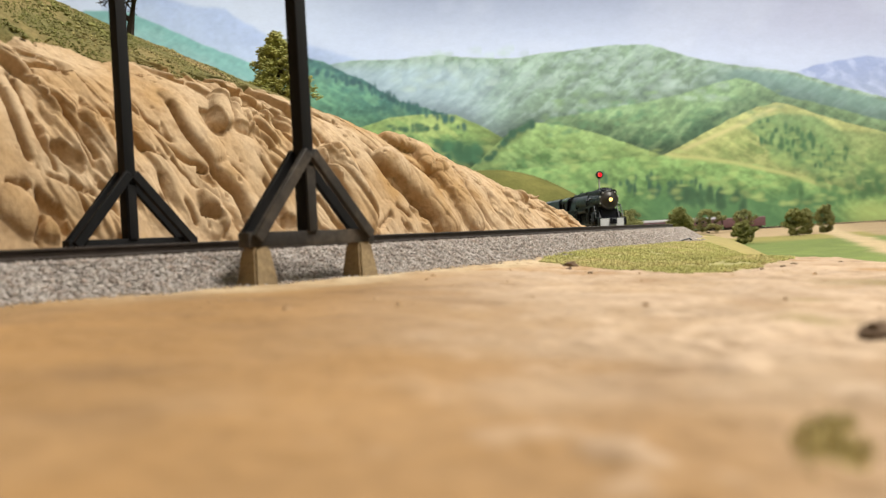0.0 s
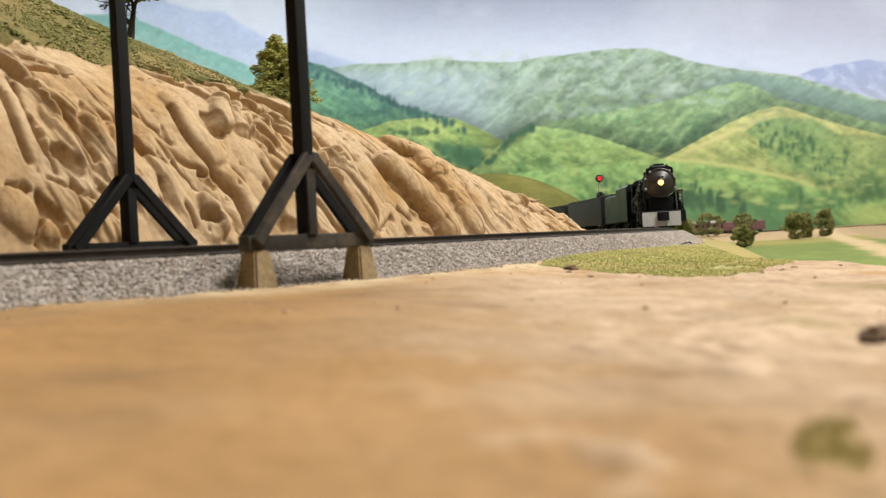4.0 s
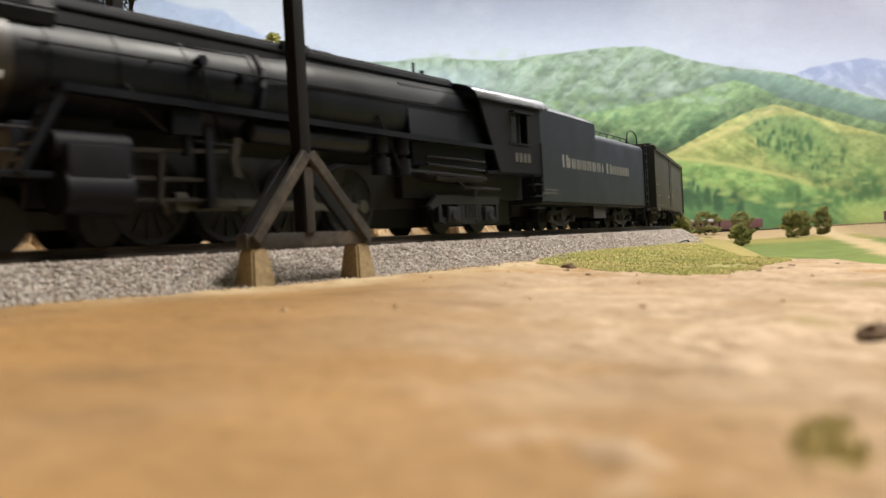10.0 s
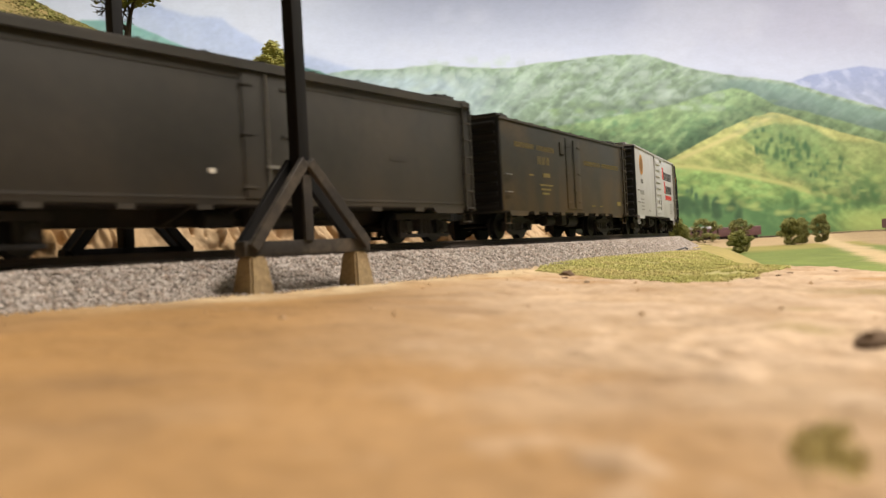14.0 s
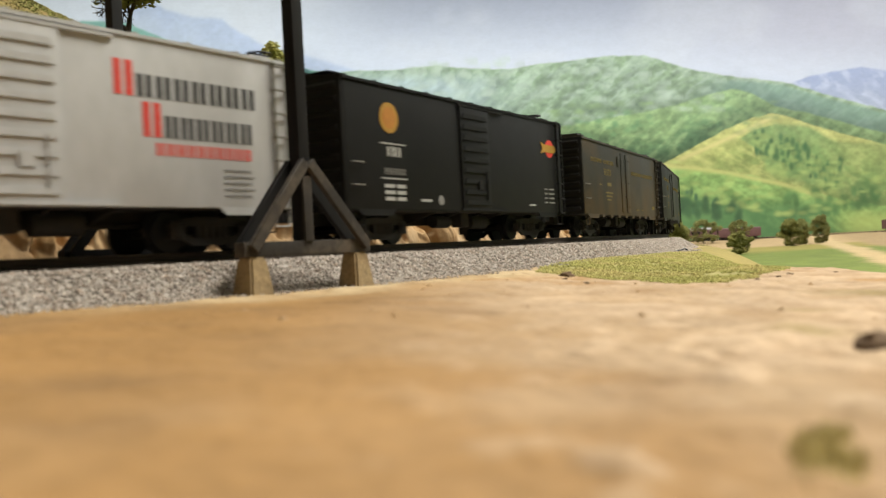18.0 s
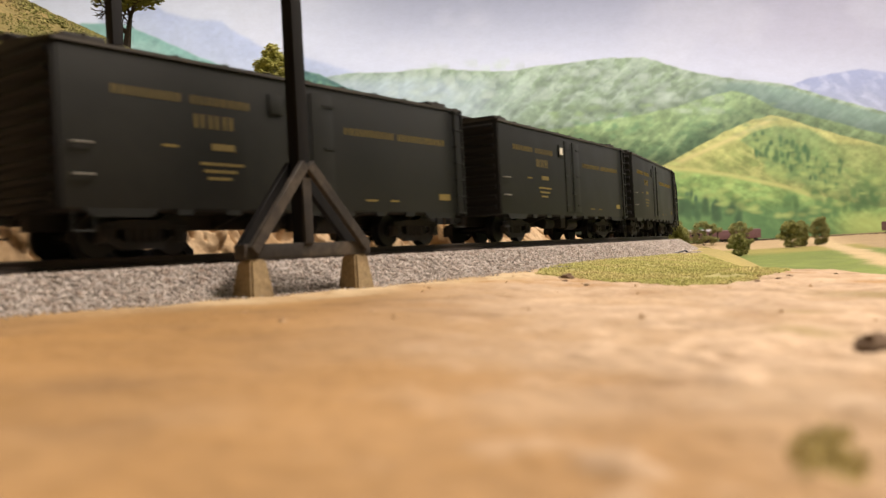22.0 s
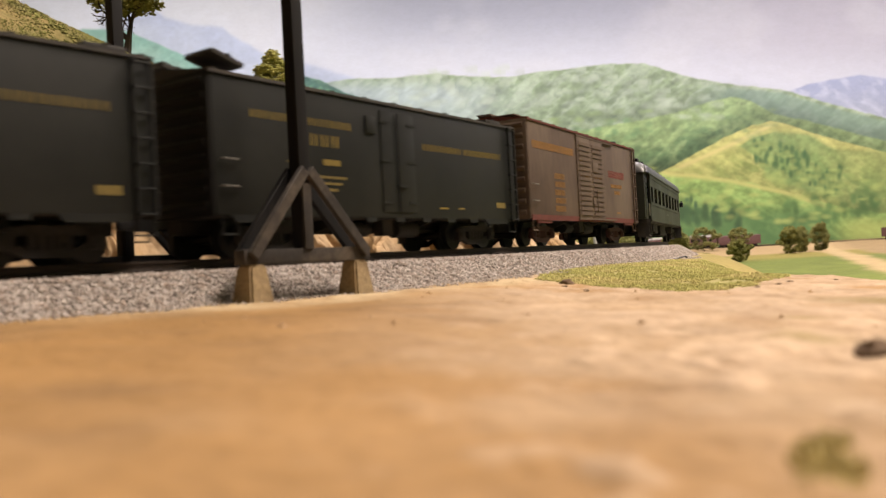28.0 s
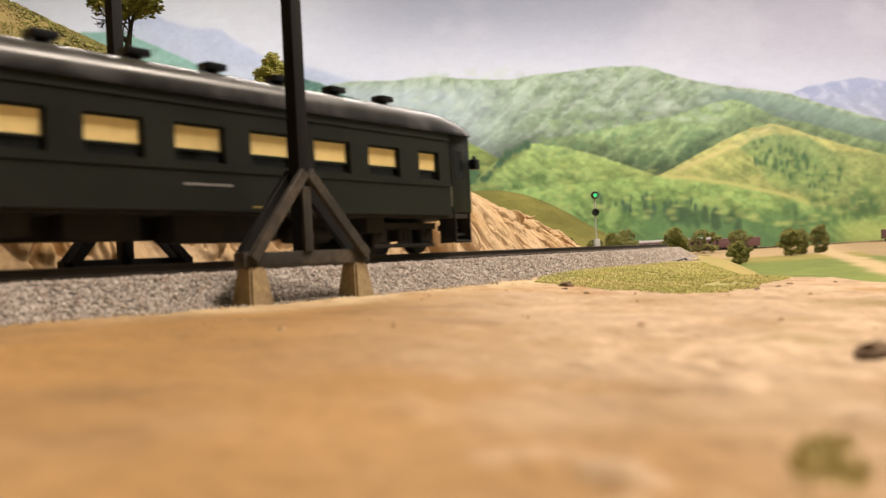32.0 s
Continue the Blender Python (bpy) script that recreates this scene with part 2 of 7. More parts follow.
# ---- the line of the track: distance back along it against curvature ----
STEP = 0.002
BACK = np.arange(-2.9, 3.8, STEP)
_curv = np.interp(BACK, (-0.5, -0.2, -0.05, 0.1, 0.3, 0.45, 0.6, 0.8, 1.0), (0.0, 0.193, 0.422, 0.59, 0.797, 0.846, 0.78, 0.67, 0.55))
_th = np.cumsum(_curv) * STEP
_i0 = int(np.searchsorted(BACK, 0.0))
TH = 0.950 + _th - _th[_i0]
TX = np.cumsum(np.cos(TH)) * STEP
TY = np.cumsum(np.sin(TH)) * STEP
TX += -0.0389 - TX[_i0]
TY += 0.2431 - TY[_i0]


def on_track(s):
    return np.array((np.interp(s, BACK, TX), np.interp(s, BACK, TY))), np.interp(s, BACK, TH)


def beside(s, u):
    """Places u metres to the far side of the track's middle (negative: the near side)."""
    x, y, th = np.interp(s, BACK, TX), np.interp(s, BACK, TY), np.interp(s, BACK, TH)
    return x - np.sin(th) * u, y + np.cos(th) * u


def from_track(x, y):
    """Signed distance to the track's middle (positive on the far side) and the place along it."""
    x, y = np.ravel(x), np.ravel(y)
    sx, sy, ss, st = TX[::6], TY[::6], BACK[::6], TH[::6]
    u, s = np.empty(len(x)), np.empty(len(x))
    for a in range(0, len(x), 8000):
        dx, dy = x[a:a + 8000, None] - sx, y[a:a + 8000, None] - sy
        k = np.argmin(dx * dx + dy * dy, 1)
        i = np.arange(len(k))
        u[a:a + 8000] = -dx[i, k] * np.sin(st[k]) + dy[i, k] * np.cos(st[k])
        far = np.hypot(dx[i, k], dy[i, k])
        u[a:a + 8000] = np.where(np.abs(u[a:a + 8000]) < far * 0.7, np.sign(u[a:a + 8000]) * far, u[a:a + 8000])
        s[a:a + 8000] = ss[k]
    return u, s


# ---- the setting: room ----
def plain(name, x0, x1, y0, y1, z0, z1, mat_, label):
    bm = bmesh.new()
    box(bm, x0, x1, y0, y1, z0, z1)
    ob = new(name, mesh_of(bm, name, mat_, scale=1.0))
    return tagged(ob, label, "wall", kind="structure")


plain("wall_south", -3.4, 3.4, -2.85, -2.75, -0.9, 1.45, M_WALL, "plain grey painted wall behind the layout")
plain("wall_west", -3.4, -3.3, -2.75, 3.4, -0.9, 1.45, M_WALL, "plain grey painted side wall of the room")
plain("wall_east", 3.3, 3.4, -2.75, 3.4, -0.9, 1.45, M_WALL, "plain grey painted side wall of the room")
plain("wall_north", -3.3, 3.3, 3.37, 3.45, -0.9, 1.45, M_WALL, "plain wall that carries the painted backdrop")
tagged(plain("ceiling", -3.4, 3.4, -2.85, 3.45, 1.45, 1.5, M_CEIL, "white painted flat room ceiling"), category="ceiling")
tagged(plain("floor", -3.4, 3.4, -2.85, 3.45, -0.95, -0.9, M_WALL, "plain pale room floor"), category="floor")

# ---- ground of the layout ----
NA, NB, NC = Lattice(11), Lattice(23), Lattice(37)


def axis(*runs):
    out = []
    for a, b, step in runs:
        out += list(np.arange(a, b, step))
    return np.array(out)


GX = axis((-3.25, -0.6, 0.09), (-0.6, -0.17, 0.02), (-0.17, -0.04, 0.0016), (-0.04, 0.085, 0.0005), (0.085, 0.19, 0.0014), (0.19, 0.4, 0.008), (0.4, 2.0, 0.02), (2.0, 3.3, 0.08))
GY = axis((-2.7, -0.2, 0.09), (-0.2, -0.01, 0.01), (-0.01, 0.02, 0.002), (0.02, 0.11, 0.0006), (0.11, 0.24, 0.0011), (0.24, 0.45, 0.0018), (0.45, 0.8, 0.006), (0.8, 3.36, 0.025))
# grass patch on the near side, beside the ballast
PATCH = ((0.030, 0.262), (0.050, 0.233), (0.066, 0.208), (0.089, 0.232), (0.118, 0.285), (0.138, 0.335), (0.150, 0.47), (0.09, 0.42), (0.045, 0.32))


def in_patch(x, y):
    inside = np.zeros(np.shape(x), bool)
    for (xa, ya), (xb, yb) in zip(PATCH, PATCH[1:] + PATCH[:1]):
        hit = ((ya > y) != (yb > y)) & (x < (xb - xa) * (y - ya) / (yb - ya + 1e-12) + xa)
        inside ^= hit
    return inside


def ground_z(x, y, u):
    base = -0.0117 - 0.04 * np.clip(x, -0.12, 0.2)
    base = base + 0.0022 * (NA(x * 22, y * 22) - 0.5) + 0.0010 * (NB(x * 75, y * 75, 3) - 0.5)
    base = base + 0.0005 * (np.abs(2 * NC(x * 95 + y * 25, y * 75, 3) - 1) - 0.3) * smooth(0.0, 0.03, x) * smooth(0.05, 0.09, y) * smooth(0.4, 0.3, y)
    # trodden crumbs and scrapes, rougher away from the swept strip
    rough = 0.25 + 0.75 * smooth(-0.004, 0.012, x - 0.04 * y)
    lump = NB(x * 210 + y * 60, y * 170 - x * 50, 3)
    base = base + rough * smooth(0.5, 0.4, y) * smooth(-0.05, 0.01, y) * (0.0026 * np.maximum(lump - 0.5, -0.04) + 0.0008 * (NC(x * 520, y * 420, 3) - 0.5)) * (0.35 + 0.65 * smooth(0.13, 0.07, y))
    near = 1 - smooth(0.030, 0.085, np.abs(u))
    base = base * (1 - near) + (-0.0106 + 0.0013 * smooth(-0.01, -0.10, x) + 0.0006 * (NB(x * 60, y * 60) - 0.5)) * near
    base = base + 0.0018 * (NC(x * 130 + 3, y * 130, 3) - 0.5) * np.exp(-((u + 0.047) / 0.011) ** 2) * smooth(0.34, 0.27, y)
    patch = np.exp(-(((x - 0.09) / 0.04) ** 2 + ((y - 0.30) / 0.07) ** 2))
    base = base + 0.0016 * patch
    x = x + 0.6 * (NB(x * 1.4 + 3, y * 1.4, 3) - 0.35) * smooth(-0.05, -0.7, y)
    over = np.minimum(x - 0.141 - 0.006 * (NA(x * 30 + 9, y * 30) - 0.5), -u - 0.045)
    drop = smooth(0.0, 0.10, over)
    valley = np.interp(y, (0, 1.0, 2.35, 2.85, 3.4), (-0.054, -0.050, -0.039, -0.021, -0.018)) + 0.006 * (NA(x * 3, y * 3) - 0.5)
    return base * (1 - drop) + valley * drop, drop


def build_ground():
    x, y = (a.ravel() for a in np.meshgrid(GX, GY))
    u, s = from_track(x, y)
    z, drop = ground_z(x, y, u)
    n1, n2, n3 = NA(x * 30, y * 30), NB(x * 9, y * 9), NC(x * 70 + y * 15, y * 110)
    away = 0.5 * (NB(x * 1.7, y * 1.7, 3) - 0.5) * smooth(-0.05, -0.6, y)
    xw = x + away
    tan = np.array((0.345, 0.230, 0.128))
    pink, ochre, brown = np.array((0.43, 0.315, 0.220)), np.array((0.262, 0.146, 0.056)), np.array((0.17, 0.10, 0.05))
    mix = lambda a, b, k: a * (1 - k[:, None]) + b * k[:, None]
    c = np.tile(tan, (len(x), 1))
    n4, n5 = NC(x * 130 + y * 40, y * 60 - x * 30, 4), NA(x * 45 + 3, y * 30 + 7, 4)
    c = mix(c, ochre, np.maximum(smooth(0.42, 0.62, n2) * 0.95, 0.80) * (1 - smooth(-0.02, 0.03, xw)))
    c = mix(c, ochre * 1.25, smooth(0.055, 0.03, y) * smooth(-0.05, 0.0, y) * (0.35 + 0.5 * smooth(0.4, 0.6, n2)))
    c = mix(c, pink, (0.35 + 0.35 * smooth(0.36, 0.6, NA(x * 70, y * 55))) * smooth(-0.03, 0.03, x))
    c = mix(c, brown, smooth(0.56, 0.74, n3) * 0.35)
    c = mix(c, pink * 1.15, smooth(0.54, 0.66, n4) * 0.4 * smooth(-0.01, 0.03, x))
    c = mix(c, brown * 1.5, smooth(0.60, 0.72, n5) * 0.4 * smooth(-0.02, 0.02, x))
    n6, n7 = NC(x * 290 + y * 90, y * 150 - x * 40, 3), NA(x * 330 - y * 60 + 5, y * 190, 3)
    stony = smooth(0.0, 0.035, x) * smooth(0.05, 0.09, y) * smooth(0.36, 0.5, NB(x * 24 + 7, y * 24, 2) + 0.1)
    c = mix(c, pink * 1.15, smooth(0.56, 0.66, n6) * 0.3 * stony)
    c = mix(c, brown * 1.4, smooth(0.60, 0.70, n7) * 0.25 * stony)
    c = mix(c, ochre * 1.15, smooth(0.52, 0.66, NB(x * 26, y * 34, 3)) * 0.7)
    # pale worn crowns of the crumbs; shade in the hollows is painted on in brown
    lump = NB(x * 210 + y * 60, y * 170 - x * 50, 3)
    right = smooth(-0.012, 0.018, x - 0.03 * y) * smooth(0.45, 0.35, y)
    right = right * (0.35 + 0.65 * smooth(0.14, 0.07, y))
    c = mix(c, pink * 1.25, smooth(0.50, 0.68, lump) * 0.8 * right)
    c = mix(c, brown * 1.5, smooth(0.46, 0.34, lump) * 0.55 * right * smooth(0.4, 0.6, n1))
    # pale sand swept against the ballast
    lip = np.exp(-((u + 0.044 + 0.008 * (n1 - 0.5)) / 0.0125) ** 2) * smooth(0.11, 0.17, y) * smooth(0.33, 0.25, y)
    c = mix(c, np.array((0.47, 0.36, 0.225)), lip * (0.45 + 0.5 * smooth(0.38, 0.58, n5)))
    c = mix(c, brown * 1.6, lip * 0.5 * smooth(0.60, 0.70, n4))
    c = mix(c, ochre * 1.3, 0.75 * np.exp(-(((x - 0.0135) / 0.011) ** 2 + ((y - 0.222) / 0.012) ** 2)) * smooth(0.35, 0.55, n1))
    # turf: the patch by the ballast, and a few small tufts
    g = in_patch(x + 0.006 * (n3 - 0.5), y + 0.012 * (n1 - 0.5)) * 1.0
    c = mix(c, np.array((0.32, 0.295, 0.115)), g * 0.9)
    for px, py, r in ((0.0395, 0.0905, 0.0035), (0.0816, 0.158, 0.009), (0.052, 0.12, 0.003)):
        c = mix(c, np.array((0.22, 0.17, 0.06)), 0.6 * np.exp(-((x - px) ** 2 + (y - py) ** 2) / r ** 2))
    # the valley: meadow, ploughed soil and a path
    green = np.array((0.130, 0.162, 0.040)) * (0.8 + 0.5 * n1[:, None])
    olive, soil, path = np.array((0.25, 0.20, 0.06)), np.array((0.34, 0.24, 0.13)), np.array((0.42, 0.31, 0.17))
    v = green
    v = mix(v, olive, smooth(1.75, 1.95, y + 0.15 * n2) * 0.8)
    v = mix(v, soil, smooth(2.15, 2.25, y + 0.1 * (n1 - 0.5)))
    # right of the path another ploughed field
    px = 0.64 + (y - 1.2) * 0.40
    v = mix(v, soil * 0.85, smooth(0.05, 0.09, x - px) * smooth(1.5, 1.7, y))
    v = mix(v, path, 1 - smooth(0.018, 0.034, np.abs(x - px + 0.03 * (n2 - 0.5))))
    c = mix(c, v, smooth(0.25, 0.6, drop))
    c = mix(c, np.array((0.29, 0.235, 0.085)) * (0.8 + 0.4 * n1[:, None]), np.maximum(smooth(0.10, 0.2, drop), smooth(0.40, 0.46, y)) * (1 - smooth(0.5, 0.75, drop)) * smooth(0.35, 0.46, y) * smooth(-0.030, -0.034, u))
    c = mix(c, np.array((0.16, 0.16, 0.04)), smooth(0.04, 0.08, np.abs(u)) * smooth(0.55, 0.7, y + 0.5 * (n2 - 0.5) * (x < -0.15)) * (drop < 0.3))
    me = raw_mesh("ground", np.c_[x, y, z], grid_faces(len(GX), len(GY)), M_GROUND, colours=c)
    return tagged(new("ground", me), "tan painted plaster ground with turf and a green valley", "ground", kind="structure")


ground = build_ground()


# ---- small grains: ballast stones, turf foam ----
def grains(name, x, y, z, r, mat_, rs, flat=0.75, stretch=1.0):
    """Rough little eight-sided lumps at the given places, in one mesh."""
    n = len(x)
    base = np.array(((1, 0, 0), (-1, 0, 0), (0, 1, 0), (0, -1, 0), (0, 0, 1), (0, 0, -1)), float)
    v = base[None] * (0.65 + 0.7 * rs.rand(n, 6, 1)) + 0.35 * (rs.rand(n, 6, 3) - 0.5)
    a = rs.rand(n) * 6.283
    ca, sa = np.cos(a)[:, None], np.sin(a)[:, None]
    vx, vy = v[..., 0] * ca - v[..., 1] * sa, v[..., 0] * sa + v[..., 1] * ca
    v = np.stack((vx, vy, v[..., 2] * flat * stretch), -1) * np.reshape(r, (-1, 1, 1))
    v += np.stack((x, y, z), -1)[:, None]
    f = np.array(((0, 2, 4), (2, 1, 4), (1, 3, 4), (3, 0, 4), (2, 0, 5), (1, 2, 5), (3, 1, 5), (0, 3, 5)))
    faces = (np.arange(n)[:, None, None] * 6 + f[None]).reshape(-1, 3)
    return raw_mesh(name, v.reshape(-1, 3), faces, mat_, smooth=False)


# ---- track: ballast, ties, rails ----
def ballast_z(au):
    return np.interp(au, (0, 0.0165, 0.0185, 0.030, 0.034), (-0.0030, -0.0030, -0.0035, -0.0104, -0.0125))


def build_track():
    s = np.concatenate((np.arange(-2.6, -0.3, 0.05), np.arange(-0.3, 0.8, 0.004), np.arange(0.8, 3.6, 0.03)))
    u = np.array((-0.034, -0.030, -0.026, -0.022, -0.0185, -0.0165, -0.008, 0, 0.008, 0.0165, 0.0185, 0.024, 0.030, 0.034))
    S, U = np.meshgrid(s, u, indexing="ij")
    x, y = beside(S.ravel(), U.ravel())
    z = ballast_z(np.abs(U.ravel())) + 0.0008 * (NB(x * 300, y * 300, 2) - 0.5)
    me = raw_mesh("ballast", np.c_[x, y, z], grid_faces(len(u), len(s)), M_BALLAST)
    bed = tagged(new("ballast", me), "grey gravel ballast bed under the track", "ballast", kind="structure")
    rs = np.random.RandomState(5)
    n = 46000
    ss = np.where(rs.rand(n) < 0.9, -0.16 + 0.80 * rs.rand(n) ** 1.15, -0.3 + 1.6 * rs.rand(n))
    uu = -0.0315 + 0.0165 * rs.rand(n)
    k = rs.rand(n) < 0.12
    uu = np.where(k, 0.016 + 0.014 * rs.rand(n), uu)
    x, y = beside(ss, uu)
    z = ballast_z(np.abs(uu)) + 0.00015
    r = 0.00034 + 0.00036 * rs.rand(n) ** 2
    # stones that have rolled out onto the bare ground
    n = 3200
    ss, uu = -0.16 + 0.50 * rs.rand(n), -0.0315 - 0.0085 * rs.rand(n) ** 2.2
    xa, ya = beside(ss, uu)
    za, _ = ground_z(xa, ya, uu)
    x, y, z, r = np.r_[x, xa], np.r_[y, ya], np.r_[z, za + 0.0001], np.r_[r, 0.00026 + 0.0003 * rs.rand(n) ** 2]
    me = grains("ballast_stones", x, y, z, r, M_STONE, rs)
    tagged(new("ballast_stones", me), "loose grey and brown ballast stones along the track", "gravel", kind="stuff")
    # rails
    prof = [(-1.25, -2.3), (1.25, -2.3), (1.2, -2.0), (0.3, -1.75), (0.3, -0.75), (0.6, -0.55), (0.6, -0.08), (0.45, 0.0), (-0.45, 0.0), (-0.6, -0.08),
            (-0.6, -0.55), (-0.3, -0.75), (-0.3, -1.75), (-1.2, -2.0)]
    rs_ = np.concatenate((np.arange(-2.6, -0.3, 0.05), np.arange(-0.3, 0.9, 0.006), np.arange(0.9, 3.6, 0.03)))
    for off in (-0.00875, 0.00875):
        vs = []
        for a, b in prof:
            x, y = beside(rs_, off + a * 0.001)
            vs.append(np.c_[x, y, np.full(len(x), b * 0.001)])
        v = np.stack(vs, 1).reshape(-1, 3)
        m, L = len(prof), len(rs_)
        i = np.arange(L - 1)[:, None] * m
        j = np.arange(m)[None]
        f = np.stack((i + j, i + (j + 1) % m, i + m + (j + 1) % m, i + m + j), -1).reshape(-1, 4)
        me = raw_mesh("rail", v, f, M_RAIL, smooth=False)
        me.materials.append(M_RAILTOP)
        me.polygons.foreach_set("material_index", np.tile([1 if k_ == 7 else 0 for k_ in range(m)], L - 1))
        tagged(new("rail", me), "dark weathered steel rail with a bright head", "rail", group="rails", kind="structure")
    return bed


M_STONE = material("ballast_stone", (0.40, 0.355, 0.325), 0.95, grain=1500, vary=0.3, second=(0.24, 0.19, 0.16), blotch=420, spec=0.15, per_island=0.42)
track = build_track()

# ---- carved sandstone hillside beyond the track ----
CREST = ((-0.40, -0.2, -0.05, 0.0, 0.05, 0.10, 0.15, 0.20, 0.25, 0.30, 0.33, 0.36, 0.39, 0.42, 0.45, 0.48, 0.51),
         (0.075, 0.072, 0.067, 0.063, 0.062, 0.057, 0.050, 0.0475, 0.0385, 0.031, 0.0275, 0.0245, 0.0225, 0.018, 0.010, -0.002, -0.012))
UPPER = ((-0.40, -0.2, -0.05, 0.0, 0.05, 0.10, 0.15, 0.20, 0.25, 0.31, 0.37, 0.42, 0.48, 0.51),
         (0.125, 0.122, 0.115, 0.107, 0.096, 0.085, 0.072, 0.052, 0.038, 0.028, 0.022, 0.015, -0.004, -0.012))
TOE, BROW = 0.041, 0.086


def hill_z(s, u):
    lean = s + 0.85 * np.maximum(u - TOE, 0)               # the gullies slant
    toe = TOE + 0.006 * (NA(s * 26, s * 0 + 3.1, 3) - 0.5)
    brow = BROW + 0.008 * (NB(s * 16, s * 0 + 8.2, 3) - 0.5)
    v = np.clip((u - toe) / (brow - toe), 0, 1)
    crest = np.interp(s, *CREST) + 0.003 * (NC(s * 30, s * 0 + 1.7, 3) - 0.5)
    upper = np.interp(s, *UPPER)
    face = -0.0105 + (crest + 0.0105) * (0.25 * v + 0.75 * (1 - (1 - v) ** 1.9))
    w = np.clip((u - brow) / (0.15 - brow), 0, 1)
    top = crest + (upper - crest) * (1 - (1 - w) ** 1.25)
    top = top - 0.05 * smooth(0.19, 0.45, u)
    return np.where(u < brow, face, top), v, w, lean


def rock_forms(S, U, fray):
    """The carved forms of the face in millimetres: rounded lobes, sharp creases and hollows along lines of (place along the track, distance from it)."""
    out = np.zeros(len(S))
    a, b = S * 1000 + 0.9 * fray[0], (U * 1000 + 0.5 * fray[1]) * 1.9

    def reach(line, r, far):
        """The points near a line, their distance from it in radii, and how far along it they lie."""
        px, py = np.array([p for p, _ in line]), np.array([q * 1.9 for _, q in line])
        k = np.flatnonzero((a > px.min() - far) & (a < px.max() + far) & (b > py.min() - far) & (b < py.max() + far))
        best = np.full(len(k), 1e9)
        for x0, y0, x1, y1 in zip(px, py, px[1:], py[1:]):
            dx, dy = x1 - x0, y1 - y0
            t = np.clip(((a[k] - x0) * dx + (b[k] - y0) * dy) / (dx * dx + dy * dy + 1e-9), 0, 1)
            best = np.minimum(best, np.hypot(a[k] - x0 - t * dx, b[k] - y0 - t * dy))
        return k, best / r

    def lobe(line, r, h):
        k, d = reach(line, r, r)
        out[k] = np.maximum(out[k], 0) * 0.35 + np.minimum(out[k], 0) + (0.40 + 0.13 * min(h, 6)) * h * np.clip(1 - d ** 2, 0, 1) ** (0.85 - 0.10 * min(h, 5)) + np.where(out[k] > 0, out[k] * 0.65 * (d > 1), 0)

    def crease(line, r, h):
        k, d = reach(line, r, 4 * r)
        out[k] -= (0.5 + 0.35 * (d < 0.5)) * h * np.exp(-(d / 0.9) ** 2) + 1.9 * h * np.exp(-d / 0.30)

    def hollow(line, r, h):
        k, d = reach(line, r, 1.6 * r)
        out[k] -= 1.15 * h * np.clip(1 - (d / 1.15) ** 2, 0, 1) ** 0.6

    crease(((-46.0, 72.9), (-45.1, 65.9), (-45.0, 60.7), (-43.7, 57.6)), 1.5, 2.6)
    crease(((-50.7, 68.2), (-51.5, 60.8), (-50.8, 55.4)), 1.1, 2.2)
    crease(((-37.5, 69.8), (-32.9, 66.9), (-28.9, 62.0), (-27.5, 57.5)), 1.2, 2.4)
    crease(((-33.3, 65.9), (-30.1, 60.3), (-29.4, 56.7)), 1.1, 1.8)
    crease(((-43.8, 63.9), (-44.5, 58.9), (-42.5, 55.4)), 1.6, 2.6)
    hollow(((-38.9, 58.2), (-35.1, 56.5)), 3.1, 4.6)
    lobe(((-37.2, 66.0), (-34.5, 60.6), (-32.2, 57.0)), 3.1, 2.6)
    lobe(((-44.5, 64.1), (-42.9, 56.2)), 2.4, 1.6)
    lobe(((-48.8, 66.6), (-48.4, 56.6)), 2.6, 1.8)
    lobe(((-23.8, 65.2), (-24.0, 57.0)), 3.7, 2.6)
    crease(((-20.1, 74.7), (-15.1, 70.4)), 2.3, 1.4)
    crease(((-23.1, 67.6), (-15.2, 65.4)), 1.6, 1.6)
    crease(((-4.4, 73.4), (-1.7, 67.9), (4.3, 63.3)), 1.1, 1.8)
    crease(((-12.0, 61.6), (-2.2, 59.3)), 1.1, 1.5)
    hollow(((-35.6, 78.9), (-26.4, 78.5)), 5.0, 6.0)
    hollow(((-58.8, 51.3), (-53.6, 51.5)), 1.1, 4.0)
    lobe(((-59.6, 48.8), (-57.2, 47.9)), 4.8, 4.0)
    lobe(((-52.0, 46.7), (-50.5, 46.7)), 2.5, 3.4)
    hollow(((-49.3, 49.8), (-46.8, 49.3)), 2.0, 4.2)
    crease(((-51.0, 51.1), (-52.1, 48.1), (-55.2, 45.7)), 1.1, 3.0)
    hollow(((-47.8, 47.9), (-46.0, 47.7)), 1.4, 3.0)
    lobe(((-43.7, 52.6), (-36.2, 49.6)), 4.1, 2.4)
    crease(((-46.3, 53.7), (-32.3, 52.4)), 1.1, 1.5)
    hollow(((-28.2, 53.2), (-25.9, 52.1)), 1.6, 3.0)
    crease(((-38.5, 53.7), (-36.9, 47.5)), 1.1, 1.6)
    crease(((11.1, 72.4), (11.7, 64.8), (14.9, 60.3), (18.1, 56.3)), 1.3, 3.4)
    lobe(((13.9, 75.7), (16.5, 66.1), (20.2, 60.6)), 4.6, 2.6)
    lobe(((37.1, 77.0), (30.1, 68.0)), 4.2, 4.6)
    hollow(((25.7, 69.5), (26.1, 65.5)), 2.9, 3.0)
    lobe(((45.1, 76.9), (41.7, 67.9)), 4.0, 3.2)
